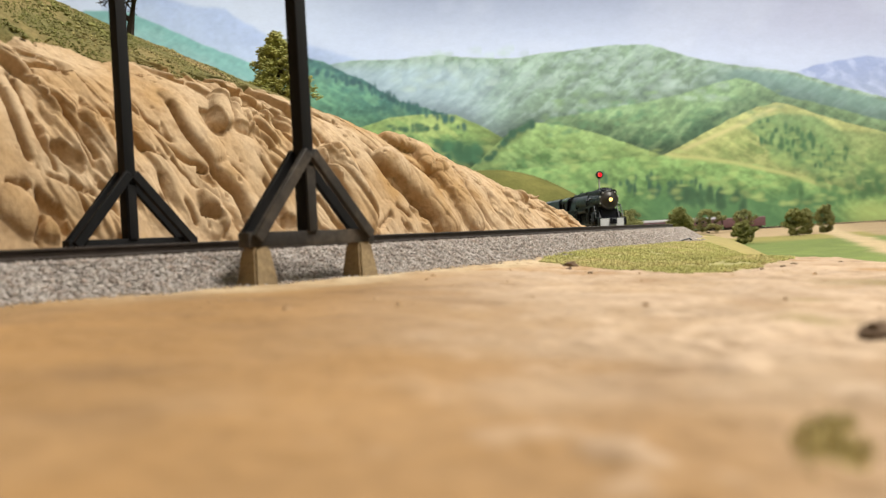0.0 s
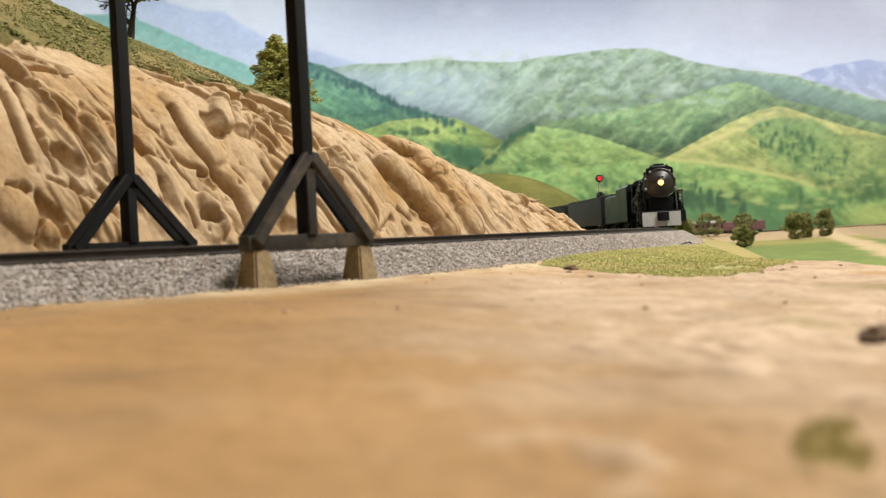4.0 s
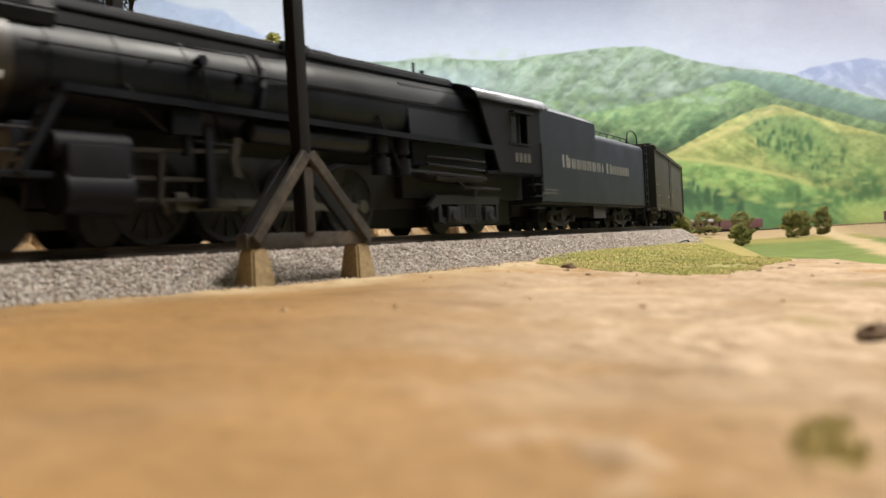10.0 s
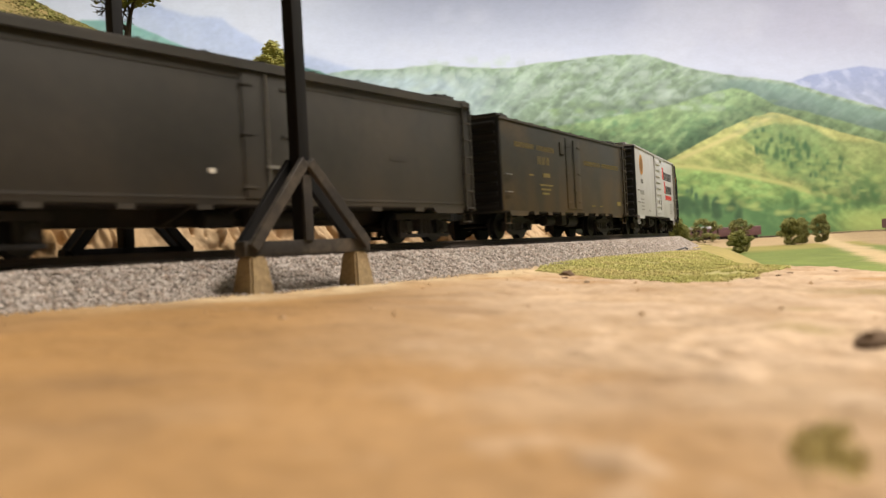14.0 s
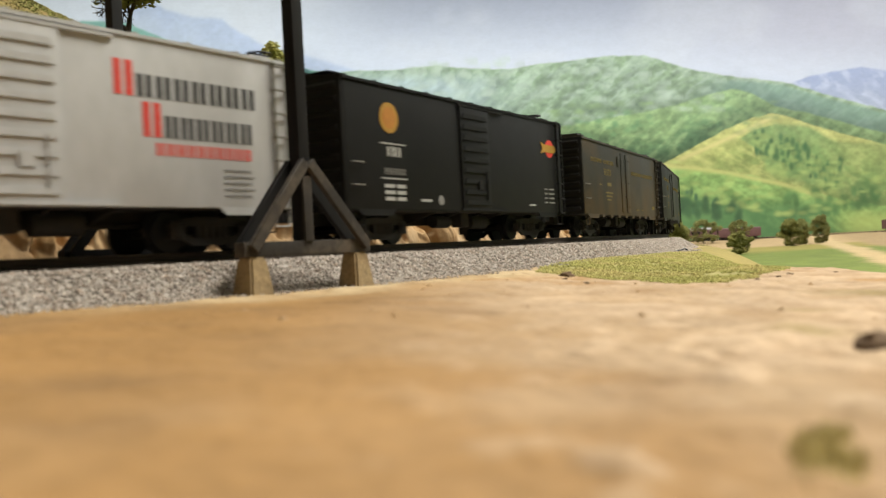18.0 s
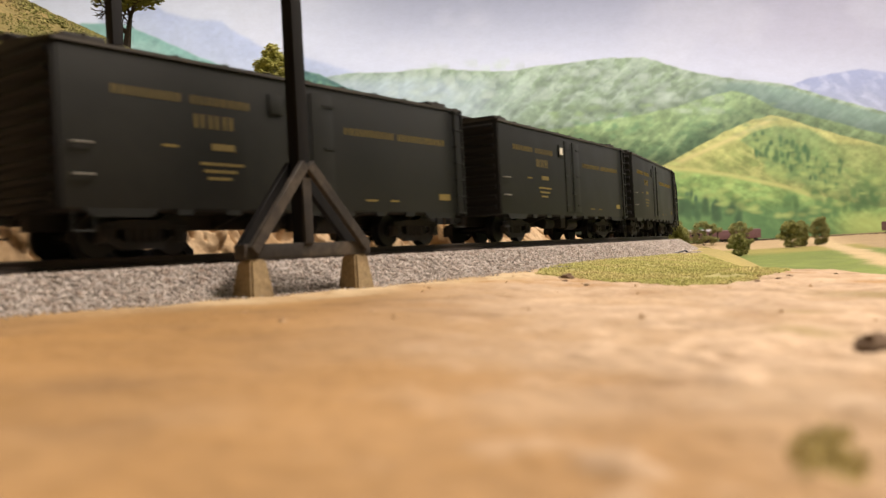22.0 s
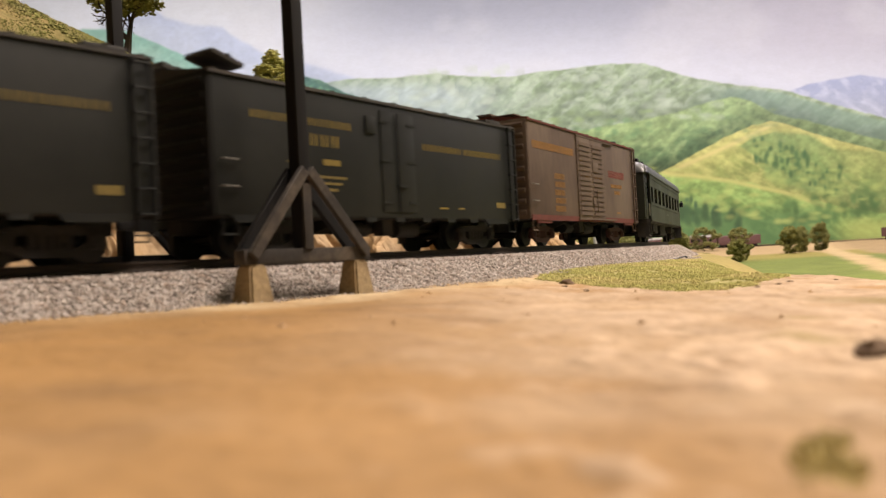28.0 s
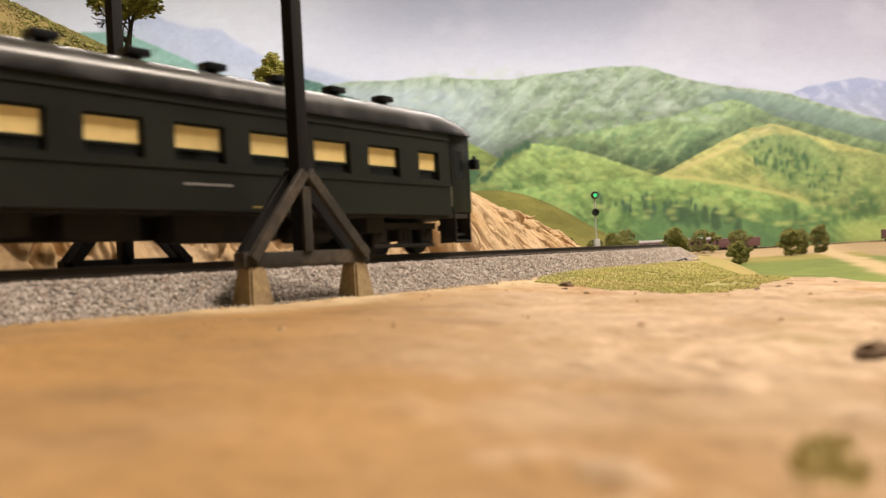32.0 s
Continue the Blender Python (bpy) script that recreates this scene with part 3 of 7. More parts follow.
    hollow(((36.6, 66.8), (39.8, 66.0)), 3.3, 2.2)
    lobe(((51.2, 72.4), (51.4, 64.2)), 4.2, 2.8)
    crease(((47.9, 68.2), (52.4, 63.5)), 1.8, 2.4)
    crease(((55.1, 79.0), (68.3, 78.3), (70.9, 71.3)), 2.6, 4.2)
    lobe(((56.4, 93.8), (75.7, 96.9), (77.1, 80.7)), 8.5, 3.4)
    crease(((45.1, 85.1), (44.3, 75.3)), 2.2, 2.0)
    hollow(((60.4, 72.3), (67.7, 72.4)), 4.9, 3.2)
    crease(((1.8, 62.4), (6.3, 59.1), (14.5, 56.8)), 1.1, 2.6)
    crease(((1.3, 59.2), (5.9, 55.5)), 1.1, 3.2)
    hollow(((11.5, 56.3), (14.5, 54.8)), 1.9, 3.2)
    crease(((6.0, 54.8), (11.5, 51.7)), 1.1, 2.8)
    lobe(((7.3, 52.0), (10.2, 50.6)), 2.6, 3.6)
    hollow(((5.0, 50.2), (9.7, 48.8)), 1.1, 3.4)
    crease(((-0.4, 51.9), (1.6, 49.2)), 1.1, 2.0)
    lobe(((12.0, 48.6), (13.5, 46.0)), 3.0, 3.0)
    crease(((17.4, 56.2), (22.5, 52.6), (23.6, 49.7), (22.7, 47.5)), 2.2, 4.0)
    lobe(((23.4, 55.9), (28.5, 50.8)), 4.2, 2.0)
    crease(((25.2, 57.3), (28.7, 55.5)), 1.1, 1.8)
    crease(((41.4, 59.0), (43.3, 55.5)), 1.9, 2.4)
    lobe(((36.7, 61.0), (47.8, 55.3)), 7.9, 1.6)
    lobe(((-11.4, 56.6), (-8.7, 50.0)), 6.9, 2.2)
    crease(((-5.7, 55.9), (-7.8, 48.7)), 1.2, 1.6)
    crease(((38.6, 54.9), (41.4, 49.8)), 1.9, 1.8)
    lobe(((52.1, 58.9), (48.3, 48.3)), 6.3, 2.4)
    hollow(((39.6, 48.3), (43.5, 48.0)), 1.9, 3.0)
    crease(((-4.2, 68.1), (0.4, 60.2)), 1.1, 1.2)
    lobe(((86.7, 61.8), (87.1, 54.5), (85.3, 48.1)), 8.5, 5.6)
    hollow(((84.5, 64.6), (84.6, 63.0)), 2.7, 4.0)
    crease(((96.1, 65.2), (101.7, 59.3), (95.5, 50.8), (92.2, 45.5)), 2.6, 3.0)
    lobe(((110.0, 63.5), (116.4, 55.2), (120.6, 49.2)), 8.5, 2.2)
    crease(((116.4, 65.7), (121.1, 57.5), (135.4, 52.1), (139.0, 45.9)), 2.6, 4.6)
    lobe(((127.7, 63.7), (141.7, 56.1), (149.5, 47.5)), 8.5, 6.0)
    lobe(((152.2, 77.3), (171.8, 74.6), (169.4, 66.1)), 8.5, 5.4)
    crease(((137.5, 69.9), (149.7, 66.5), (161.6, 61.9)), 2.6, 3.6)
    crease(((162.0, 62.4), (158.9, 54.6), (160.5, 48.1)), 2.6, 4.4)
    lobe(((173.2, 62.0), (176.8, 53.7), (178.5, 48.7)), 8.5, 5.4)
    crease(((206.2, 69.6), (198.6, 54.9), (202.7, 47.8)), 2.6, 2.8)
    lobe(((204.4, 65.9), (207.5, 56.4), (214.5, 48.8)), 8.5, 2.6)
    crease(((83.6, 69.8), (87.4, 65.6)), 2.1, 2.2)
    crease(((100.7, 66.9), (103.9, 64.1)), 2.5, 1.6)
    crease(((119.1, 70.9), (124.5, 68.7)), 2.6, 1.8)
    hollow(((126.6, 51.0), (132.1, 49.5)), 2.4, 2.8)
    lobe(((131.6, 49.2), (137.6, 47.0)), 3.5, 2.6)
    crease(((115.9, 52.3), (121.1, 49.5)), 1.4, 2.0)
    hollow(((115.4, 48.1), (117.4, 47.4)), 1.5, 2.6)
    crease(((98.8, 82.5), (106.8, 77.2)), 2.6, 2.6)
    lobe(((89.3, 72.7), (97.2, 67.2)), 7.6, 1.8)
    crease(((109.4, 51.0), (86.9, 45.3)), 1.1, 1.5)
    lobe(((109.4, 51.0), (111.4, 48.4)), 5.6, 2.0)
    lobe(((230.3, 60.5), (237.4, 56.2)), 8.5, 3.0)
    crease(((230.2, 65.6), (220.1, 52.6), (225.5, 48.6)), 2.6, 2.6)
    crease(((257.2, 61.6), (250.6, 54.0), (253.4, 49.2)), 2.6, 2.4)
    lobe(((265.6, 62.2), (306.8, 68.8)), 6.6, 3.2)
    lobe(((320.4, 68.5), (336.1, 69.2)), 1.1, 3.0)
    hollow(((255.3, 55.6), (264.5, 52.8)), 4.6, 2.2)
    lobe(((250.4, 53.0), (254.6, 48.0)), 8.5, 2.2)
    lobe(((327.5, 63.5), (332.6, 52.0)), 8.5, 2.8)
    crease(((308.3, 61.7), (315.7, 52.1), (315.1, 47.8)), 2.6, 2.4)
    lobe(((372.0, 59.3), (375.4, 51.2)), 8.5, 2.6)
    hollow(((391.7, 58.2), (387.3, 55.0)), 3.2, 2.2)
    hollow(((221.4, 51.6), (227.2, 49.3)), 5.0, 2.4)
    crease(((277.9, 59.0), (304.1, 60.5)), 2.6, 1.6)
    return out * 0.001


def build_hill():
    # the mesh runs with the slanting gullies
    run = np.concatenate((np.arange(-0.40, -0.13, 0.005), np.arange(-0.13, 0.44, 0.00036), np.arange(0.44, 0.60, 0.002)))
    u = np.concatenate((np.arange(0.020, 0.034, 0.0016), np.arange(0.034, 0.105, 0.00030), np.arange(0.105, 0.2, 0.003), np.arange(0.2, 0.5, 0.02)))
    L_, U = (a.ravel() for a in np.meshgrid(run, u, indexing="ij"))
    S = L_ - 0.85 * np.clip(U - TOE, 0, 0.075)
    z, v, w, lean = hill_z(S, U)
    x, y = beside(S, U)
    on = smooth(0.0, 0.12, v) * (1 - smooth(0.0, 0.25, w)) * smooth(0.50, 0.44, S)
    wob = NB(lean * 26, U * 24, 3) - 0.5
    wob2 = NC(S * 34 + 3, U * 34, 3) - 0.5

    def facets(f, g, seed, tilt, warp, edge=0.2):
        """Broken flat faces: each cell has its own depth and slope."""
        rnd = np.random.RandomState(seed).rand(5, 128, 128)
        a_, b_ = lean * f + wob * warp, U * g + wob2 * warp
        ai, bi = np.floor(a_).astype(int), np.floor(b_).astype(int)
        best, next_, out = np.full(len(a_), 9.0), np.full(len(a_), 9.0), np.zeros(len(a_))
        for i in (-1, 0, 1):
            for j in (-1, 0, 1):
                m, n = (ai + i) % 128, (bi + j) % 128
                da, db = a_ - ai - i - rnd[0, m, n], b_ - bi - j - rnd[1, m, n]
                d = da * da + db * db
                near = d < best
                next_ = np.where(near, best, np.minimum(next_, d))
                best = np.where(near, d, best)
                out = np.where(near, rnd[2, m, n] - 0.5 + tilt * ((rnd[3, m, n] - 0.5) * da + (rnd[4, m, n] - 0.5) * db) - 0.35 * d, out)
        k = np.clip((np.sqrt(next_) - np.sqrt(best)) / edge, 0, 1) ** 0.8
        return out * k - 0.28 * (1 - k)

    # rubble lies in bands, the rest is scraped smooth
    rubble = smooth(0.43, 0.57, NA(lean * 26 + 60, U * 30 + 3, 3))
    calm = 1 - 0.65 * smooth(0.07, 0.11, S) * smooth(0.30, 0.24, S)
    swell = NA(lean * 15 + wob, U * 9, 2) - 0.5
    pits = np.maximum(NA(S * 330 + 7, U * 480, 2) - 0.76, 0)
    fray = (NA(S * 170, U * 210, 4) - 0.5) * 2, (NC(S * 170 + 40, U * 210, 4) - 0.5) * 2
    push = on * (rock_forms(S, U, fray) + 0.004 * swell - 0.012 * pits + calm * (0.0046 * facets(95, 60, 82, 1.5, 3.4, 0.16) + 0.0022 * facets(210, 150, 83, 1.4, 5.0, 0.3)) * rubble
                 + 0.0007 * (NB(S * 420, U * 420, 4) - 0.5))
    push = np.minimum(push, np.maximum((U - 0.0397) / 0.8, -0.004))          # clear of the timber posts
    th = np.interp(S, BACK, TH)
    x = x + np.sin(th) * push * 0.8
    y = y - np.cos(th) * push * 0.8
    z = z + 0.55 * push + 0.004 * (NB(S * 40, U * 40) - 0.5) * w
    grass = (w > np.maximum(0.03, 0.02 + 0.30 * (NC(S * 60, U * 60, 4) - 0.35))) & (S < 0.16 + 0.10 * NA(S * 90, U * 90, 2))
    f = grid_faces(len(u), len(run))
    me = raw_mesh("rock_face", np.c_[x, y, z], f, M_ROCK)
    me.materials.append(M_TURF)
    me.polygons.foreach_set("material_index", grass[f].all(1).astype(np.int32))
    hill = thing("hillside", "tan carved sandstone cutting with a grassy top", "hill", kind="structure")
    obj("rock_face", me, hill)
    # dry turf on the upper slope
    rs = np.random.RandomState(9)
    n = 60000
    ss, uu = -0.16 + 0.42 * rs.rand(n), 0.07 + 0.10 * rs.rand(n)
    zz, vv, ww, _ = hill_z(ss, uu)
    zz = zz + 0.004 * (NB(ss * 40, uu * 40) - 0.5) * ww
    keep = (ww > np.maximum(0.03, 0.02 + 0.30 * (NC(ss * 60, uu * 60, 4) - 0.35))) & (NB(ss * 150, uu * 150, 3) > 0.36) & (ss < 0.16 + 0.10 * NA(ss * 90, uu * 90, 2)) & (zz > 0)
    ss, uu, zz = ss[keep], uu[keep], zz[keep]
    x, y = beside(ss, uu)
    big = np.maximum(NA(ss * 70, uu * 70, 3) - 0.35, 0)
    r = 0.00022 + 0.00034 * rs.rand(len(ss)) ** 2 + 0.0030 * big * rs.rand(len(ss)) ** 4
    me = grains("turf", x, y, zz, r, M_FOAM_DRY, rs, flat=0.8)
    tagged(obj("turf", me, hill), "dry olive turf clumps", kind="stuff")
    return hill


hillside = build_hill()


def build_grass_patch():
    rs = np.random.RandomState(12)
    n = 70000
    x, y = 0.02 + 0.135 * rs.rand(n), 0.2 + 0.27 * rs.rand(n)
    k = in_patch(x + 0.006 * (NC(x * 70 + y * 15, y * 110) - 0.5), y + 0.012 * (NA(x * 30, y * 30) - 0.5))
    x, y = x[k], y[k]
    u, _ = from_track(x, y)
    k = (u < -0.0295) & (NB(x * 90, y * 90, 3) > 0.27)
    x, y, u = x[k], y[k], u[k]
    z, _ = ground_z(x, y, u)
    r = 0.0002 + 0.0004 * rs.rand(len(x)) ** 3
    me = grains("grass", x, y, z + 0.0002, r, M_FOAM, rs, flat=0.9)
    tagged(new("grass", me), "yellow green turf grains beside the gravel", "grass", kind="stuff")
    # bits of loose grit and litter on the bare ground
    n = 260
    x, y = -0.1 + 0.25 * rs.rand(n), 0.10 + 0.3 * rs.rand(n)
    u, _ = from_track(x, y)
    k = (u < -0.034) & (x < 0.138)
    x, y, u = x[k], y[k], u[k]
    z, _ = ground_z(x, y, u)
    me = grains("grit", x, y, z, 0.0002 + 0.0007 * rs.rand(len(x)) ** 4, M_GRIT, rs)
    tagged(new("grit", me), "scattered brown grit on the bare ground", "grit", kind="stuff")


build_grass_patch()


# ---- the painted backdrop ----
def build_backdrop():
    yb = 3.36
    xs, zs = np.concatenate((np.arange(-2.9, -1.2, 0.02), np.arange(-1.2, 2.0, 0.0045), np.arange(2.0, 3.0, 0.02))), np.concatenate((np.arange(-0.12, 1.05, 0.0045), np.arange(1.05, 1.46, 0.05)))
    x, z = (a.ravel() for a in np.meshgrid(xs, zs))
    k = 1480 / yb
    du, dv = x * k, -(z + 0.0026) * k
    # painter's units: across and down the sheet
    p, q = 784 + du + 0.0534 * dv, 424.6 - 0.0534 * du + dv
    A, B, C = Lattice(51), Lattice(52), Lattice(53)
    fine, mid, wide = A(p / 8, q / 6, 3), B(p / 34, q / 24, 4), C(p / 120, q / 90, 3)
    # brush strokes that fall down to the left, and softer ones to the right
    fall = A((-0.80 * p + 0.60 * q + 30 * mid) / 26 + 9, (0.60 * p + 0.80 * q + 22 * wide) / 10, 4)
    fall2 = B((0.86 * p + 0.50 * q + 30 * mid) / 24 + 9, (-0.50 * p + 0.86 * q + 22 * wide) / 10, 4)
    col = lambda *c: np.array(srgb(*c))
    mix = lambda a, b, t: a * (1 - t[:, None]) + b * t[:, None]
    sky = mix(np.tile(col(206, 216, 240), (len(p), 1)), col(166, 174, 200), smooth(110, -30, q) * smooth(350, 800, p))
    sky = mix(sky, col(220, 230, 250), smooth(700, 350, p) * 0.8)
    sky = mix(sky, col(190, 189, 210), smooth(1000, 1500, p) * smooth(140, 20, q) * 0.7)
    c = mix(sky, col(212, 218, 234), smooth(0.45, 0.7, wide) * 0.3)

    def layer(ridge, top, low, depth, rough=3.0, tex=0.4, soft=2.0, second=None, amount=0.0, stroke=None, shade=0.0, crest=0.0):
        """One range of hills: colours from its ridge down, brush strokes of a second colour, shade in the valley behind it."""
        nonlocal c
        rx, ry = zip(*ridge)
        r = np.interp(p, rx, ry, left=2000, right=2000) + rough * (A(p / 14, q * 0 + ry[0], 3) - 0.5)
        d = q - r
        if shade:
            c = c * (1 - 1.5 * shade * smooth(-34 - 20 * mid, 0, d) * (d < 4))[:, None]
        on = smooth(-soft, soft, d)
        body = mix(np.tile(col(*top), (len(p), 1)), col(*low) * 0.80, np.clip(d / depth + 0.5 * (mid - 0.5), 0, 1))
        st = fall if stroke is None else stroke
        if second:
            body = mix(body, col(*second), smooth(0.42, 0.66, 0.75 * st + 0.25 * mid) * amount)
        body = body * (1 + 1.45 * tex * (1.0 * (mid - 0.5) + 1.3 * (fine - 0.5) + 0.8 * (st - 0.5)))[:, None]
        if crest:
            body = body * (1 - crest * np.exp(-((d - 4) / (3 + 6 * fine)) ** 2))[:, None]
        c = mix(c, body, on)

    # pale ranges far off
    layer(((180, -90), (300, 0), (345, 12), (400, 16), (415, 30), (480, 66), (560, 84), (640, 108), (740, 130), (800, 160)), (182, 200, 238), (206, 222, 246), 110, 3, 0.08, 5)
    layer(((1380, 140), (1440, 116), (1480, 108), (1535, 99), (1580, 106), (1700, 120), (1900, 90)), (160, 176, 222), (188, 202, 236), 70, 2, 0.05, 2, (196, 208, 238), 0.7, fall2)
    # the long blue-green mountain
    layer(((560, 120), (620, 108), (700, 106), (780, 98), (860, 104), (906, 104), (955, 96), (1000, 91), (1060, 83), (1122, 79), (1150, 80), (1171, 85), (1205, 96), (1241, 106),
           (1297, 116), (1395, 125), (1465, 146), (1568, 173), (1800, 240)), (138, 168, 120), (150, 184, 146), 170, 4, 0.34, 1.5, (182, 204, 190), 0.42)
    c = mix(c, col(182, 206, 226) * (0.86 + 0.34 * fall[:, None]), 0.66 * smooth(980, 740, p) * smooth(100, 135, q))
    c = mix(c, col(122, 164, 148) * (0.8 + 0.4 * fall2[:, None]), 0.65 * smooth(1230, 1340, p + 0.6 * (q - 110)) * smooth(2, 10, q - np.interp(p, (1241, 1297, 1395, 1465, 1568), (106, 116, 125, 146, 173))))
    for ax, ay, bx, by, wd in ((1010, 96, 905, 190, 11), (1085, 88, 985, 175, 9), (1150, 92, 1040, 190, 10), (900, 118, 820, 200, 9), (1215, 104, 1120, 178, 8), (820, 112, 745, 170, 8)):
        f = np.clip((q - ay) / (by - ay), 0, 1)
        c = c * (1 - 0.26 * np.exp(-((p - ax - (bx - ax) * f + 10 * (mid - 0.5)) / wd) ** 2) * smooth(ay - 4, ay + 14, q) * smooth(by + 10, by - 20, q))[:, None]
    # green shoulder below it
    layer(((900, 250), (968, 212), (1060, 195), (1130, 183), (1200, 169), (1270, 146), (1305, 138), (1340, 146), (1381, 168), (1460, 186), (1568, 214), (1800, 260)),
          (138, 174, 100), (104, 154, 96), 70, 4, 0.4, 2, (156, 190, 120), 0.55, fall, 0.14)
    c = c * (1 - 0.16 * smooth(1000, 1120, p) * smooth(1300, 1180, p) * smooth(0.38, 0.6, wide * 0.4 + mid * 0.6) * smooth(190, 225, q) * smooth(275, 255, q))[:, None]
    # teal slope and yellow knoll
    layer(((150, 20), (230, 22), (300, 52), (360, 80), (430, 105), (480, 128), (560, 160), (640, 200)), (118, 184, 166), (164, 210, 198), 70, 3, 0.22, 2.5, (100, 170, 156), 0.5, fall2)
    layer(((515, 95), (560, 106), (600, 122), (640, 141), (710, 180), (760, 194), (800, 206), (850, 240), (880, 262)), (62, 132, 108), (92, 160, 108), 75, 6, 0.4, 1.5, (112, 172, 112), 0.5, fall2, 0.1, 0.25)
    layer(((590, 252), (640, 226), (690, 209), (745, 203), (808, 204), (850, 222), (888, 242), (940, 264)), (158, 190, 70), (92, 150, 78), 62, 3, 0.36, 1.5, (186, 200, 84), 0.6, fall2, 0.22, 0.2)
    c = c * (1 - 0.32 * smooth(0, 60, p - 800 + (q - 240) * 0.3) * smooth(920, 860, p) * smooth(225, 262, q))[:, None]
    # centre hill
    layer(((760, 330), (835, 298), (870, 264), (905, 234), (934, 218), (970, 219), (1018, 225), (1087, 246), (1171, 274), (1240, 290), (1300, 305)),
          (152, 184, 84), (108, 156, 64), 62, 4, 0.38, 1.5, (164, 198, 100), 0.55, fall2, 0.28)
    c = c * (1 - 0.36 * np.exp(-((q - np.interp(p, (835, 870, 905, 934, 950), (300, 270, 240, 224, 222)) - 5) / (5 + 8 * fine)) ** 2) * smooth(820, 850, p) * smooth(945, 925, p))[:, None]
    # yellow hill with a worn path and a wood on its flank
    layer(((1150, 288), (1185, 271), (1240, 240), (1300, 207), (1340, 190), (1374, 182), (1400, 186), (1450, 204), (1500, 217), (1568, 234), (1800, 300)), (190, 192, 92), (160, 184, 82), 60, 3, 0.3, 1.5, (200, 202, 104), 0.6, fall2, 0.26)
    path = np.exp(-((q - np.interp(p, (1185, 1250, 1310, 1345, 1374), (276, 248, 221, 204, 190))) / 4.5) ** 2) * smooth(1180, 1215, p) * smooth(1385, 1370, p)
    c = mix(c, col(216, 206, 116), path * 0.9)
    edge = p - np.interp(q, (196, 215, 226, 250, 290, 320), (1392, 1330, 1316, 1350, 1368, 1380)) + 16 * (mid - 0.5)
    wood = smooth(0, 9, edge) * smooth(196, 208, q + 10 * (mid - 0.5) - smooth(1420, 1500, p) * 30) * smooth(300, 276, q - (p - 1370) * 0.30)
    c = mix(c, col(104, 152, 78) * (0.7 + 0.6 * fine[:, None]), wood * (0.74 - 0.3 * smooth(1440, 1540, p)))
    # low meadows before it
    layer(((760, 340), (860, 306), (1000, 292), (1120, 278), (1185, 276), (1260, 281), (1340, 291), (1400, 308), (1480, 330), (1568, 345), (1800, 370)), (134, 176, 78), (100, 150, 62), 60, 3, 0.36, 2, (150, 192, 90), 0.5, fall2, 0.12)
    stripe = np.exp(-((q - np.interp(p, (1160, 1230, 1300, 1400, 1480), (276, 279, 288, 309, 336))) / 4) ** 2) * smooth(1165, 1200, p) * smooth(1490, 1450, p)
    c = mix(c, col(202, 198, 100), stripe * 0.8)
    c = mix(c, col(186, 204, 84), smooth(1470, 1540, p) * smooth(345, 372, q) * 0.7)
    c = mix(c, col(78, 134, 72), smooth(325, 362, q + 16 * (mid - 0.5)) * smooth(1080, 1180, p) * smooth(1510, 1440, p) * 0.75)
    # dabs of painted trees
    rs = np.random.RandomState(77)
    C3, NX = c.reshape(len(zs), len(xs), 3), len(xs)
    P, Q = p.reshape(len(zs), NX), q.reshape(len(zs), NX)

    def dabs(n, x0, x1, line, spread, h, w, colour, strength=0.85):
        lx, ly = zip(*line)
        for _ in range(n):
            cx = x0 + (x1 - x0) * rs.rand()
            cy = np.interp(cx, lx, ly) + spread * (rs.rand() - 0.5)
            hh, ww = h * (0.6 + 0.8 * rs.rand()), w * (0.7 + 0.6 * rs.rand())
            j = int(np.searchsorted(xs, (cx - 784) / k))
            i = int(np.searchsorted(zs, (424.6 - 0.0534 * (cx - 784) - cy) / k))
            a, b = slice(max(0, i - 16), i + 16), slice(max(0, j - 12), j + 12)
            t = np.exp(-(((P[a, b] - cx) / ww) ** 2 + ((Q[a, b] - cy) / hh) ** 2) ** 1.5) * strength
            C3[a, b] = C3[a, b] * (1 - t[..., None]) + np.array(srgb(*colour)) * (0.75 + 0.5 * rs.rand()) * t[..., None]

    dabs(46, 1060, 1290, ((1060, 318), (1180, 326), (1290, 348)), 34, 8, 4, (56, 100, 66))
    dabs(60, 1180, 1320, ((1180, 344), (1320, 358)), 30, 9, 6, (58, 100, 56), 0.75)
    dabs(34, 860, 945, ((860, 285), (905, 238), (945, 220)), 8, 6, 5, (54, 100, 62))
    dabs(20, 880, 1010, ((880, 300), (1010, 300)), 40, 4, 6, (94, 148, 72), 0.5)
    dabs(60, 560, 830, ((560, 125), (640, 150), (720, 186), (830, 226)), 12, 6, 4, (40, 92, 78))
    dabs(16, 690, 780, ((690, 228), (780, 226)), 10, 5, 6, (58, 104, 60))
    dabs(36, 770, 850, ((770, 262), (850, 275)), 26, 8, 7, (60, 114, 68))
    dabs(70, 1340, 1500, ((1340, 228), (1420, 258), (1500, 292)), 52, 7, 4, (60, 108, 58), 0.8)
    dabs(60, 1340, 1520, ((1340, 240), (1430, 272), (1520, 300)), 60, 4, 7, (150, 178, 84), 0.5)
    dabs(46, 1400, 1568, ((1400, 346), (1568, 326)), 44, 9, 7, (74, 122, 58), 0.7)
    dabs(150, 860, 1568, ((860, 296), (1200, 306), (1568, 330)), 90, 4, 9, (172, 194, 88), 0.42)
    dabs(110, 700, 1300, ((700, 128), (1000, 118), (1300, 150)), 70, 6, 13, (182, 204, 186), 0.36)
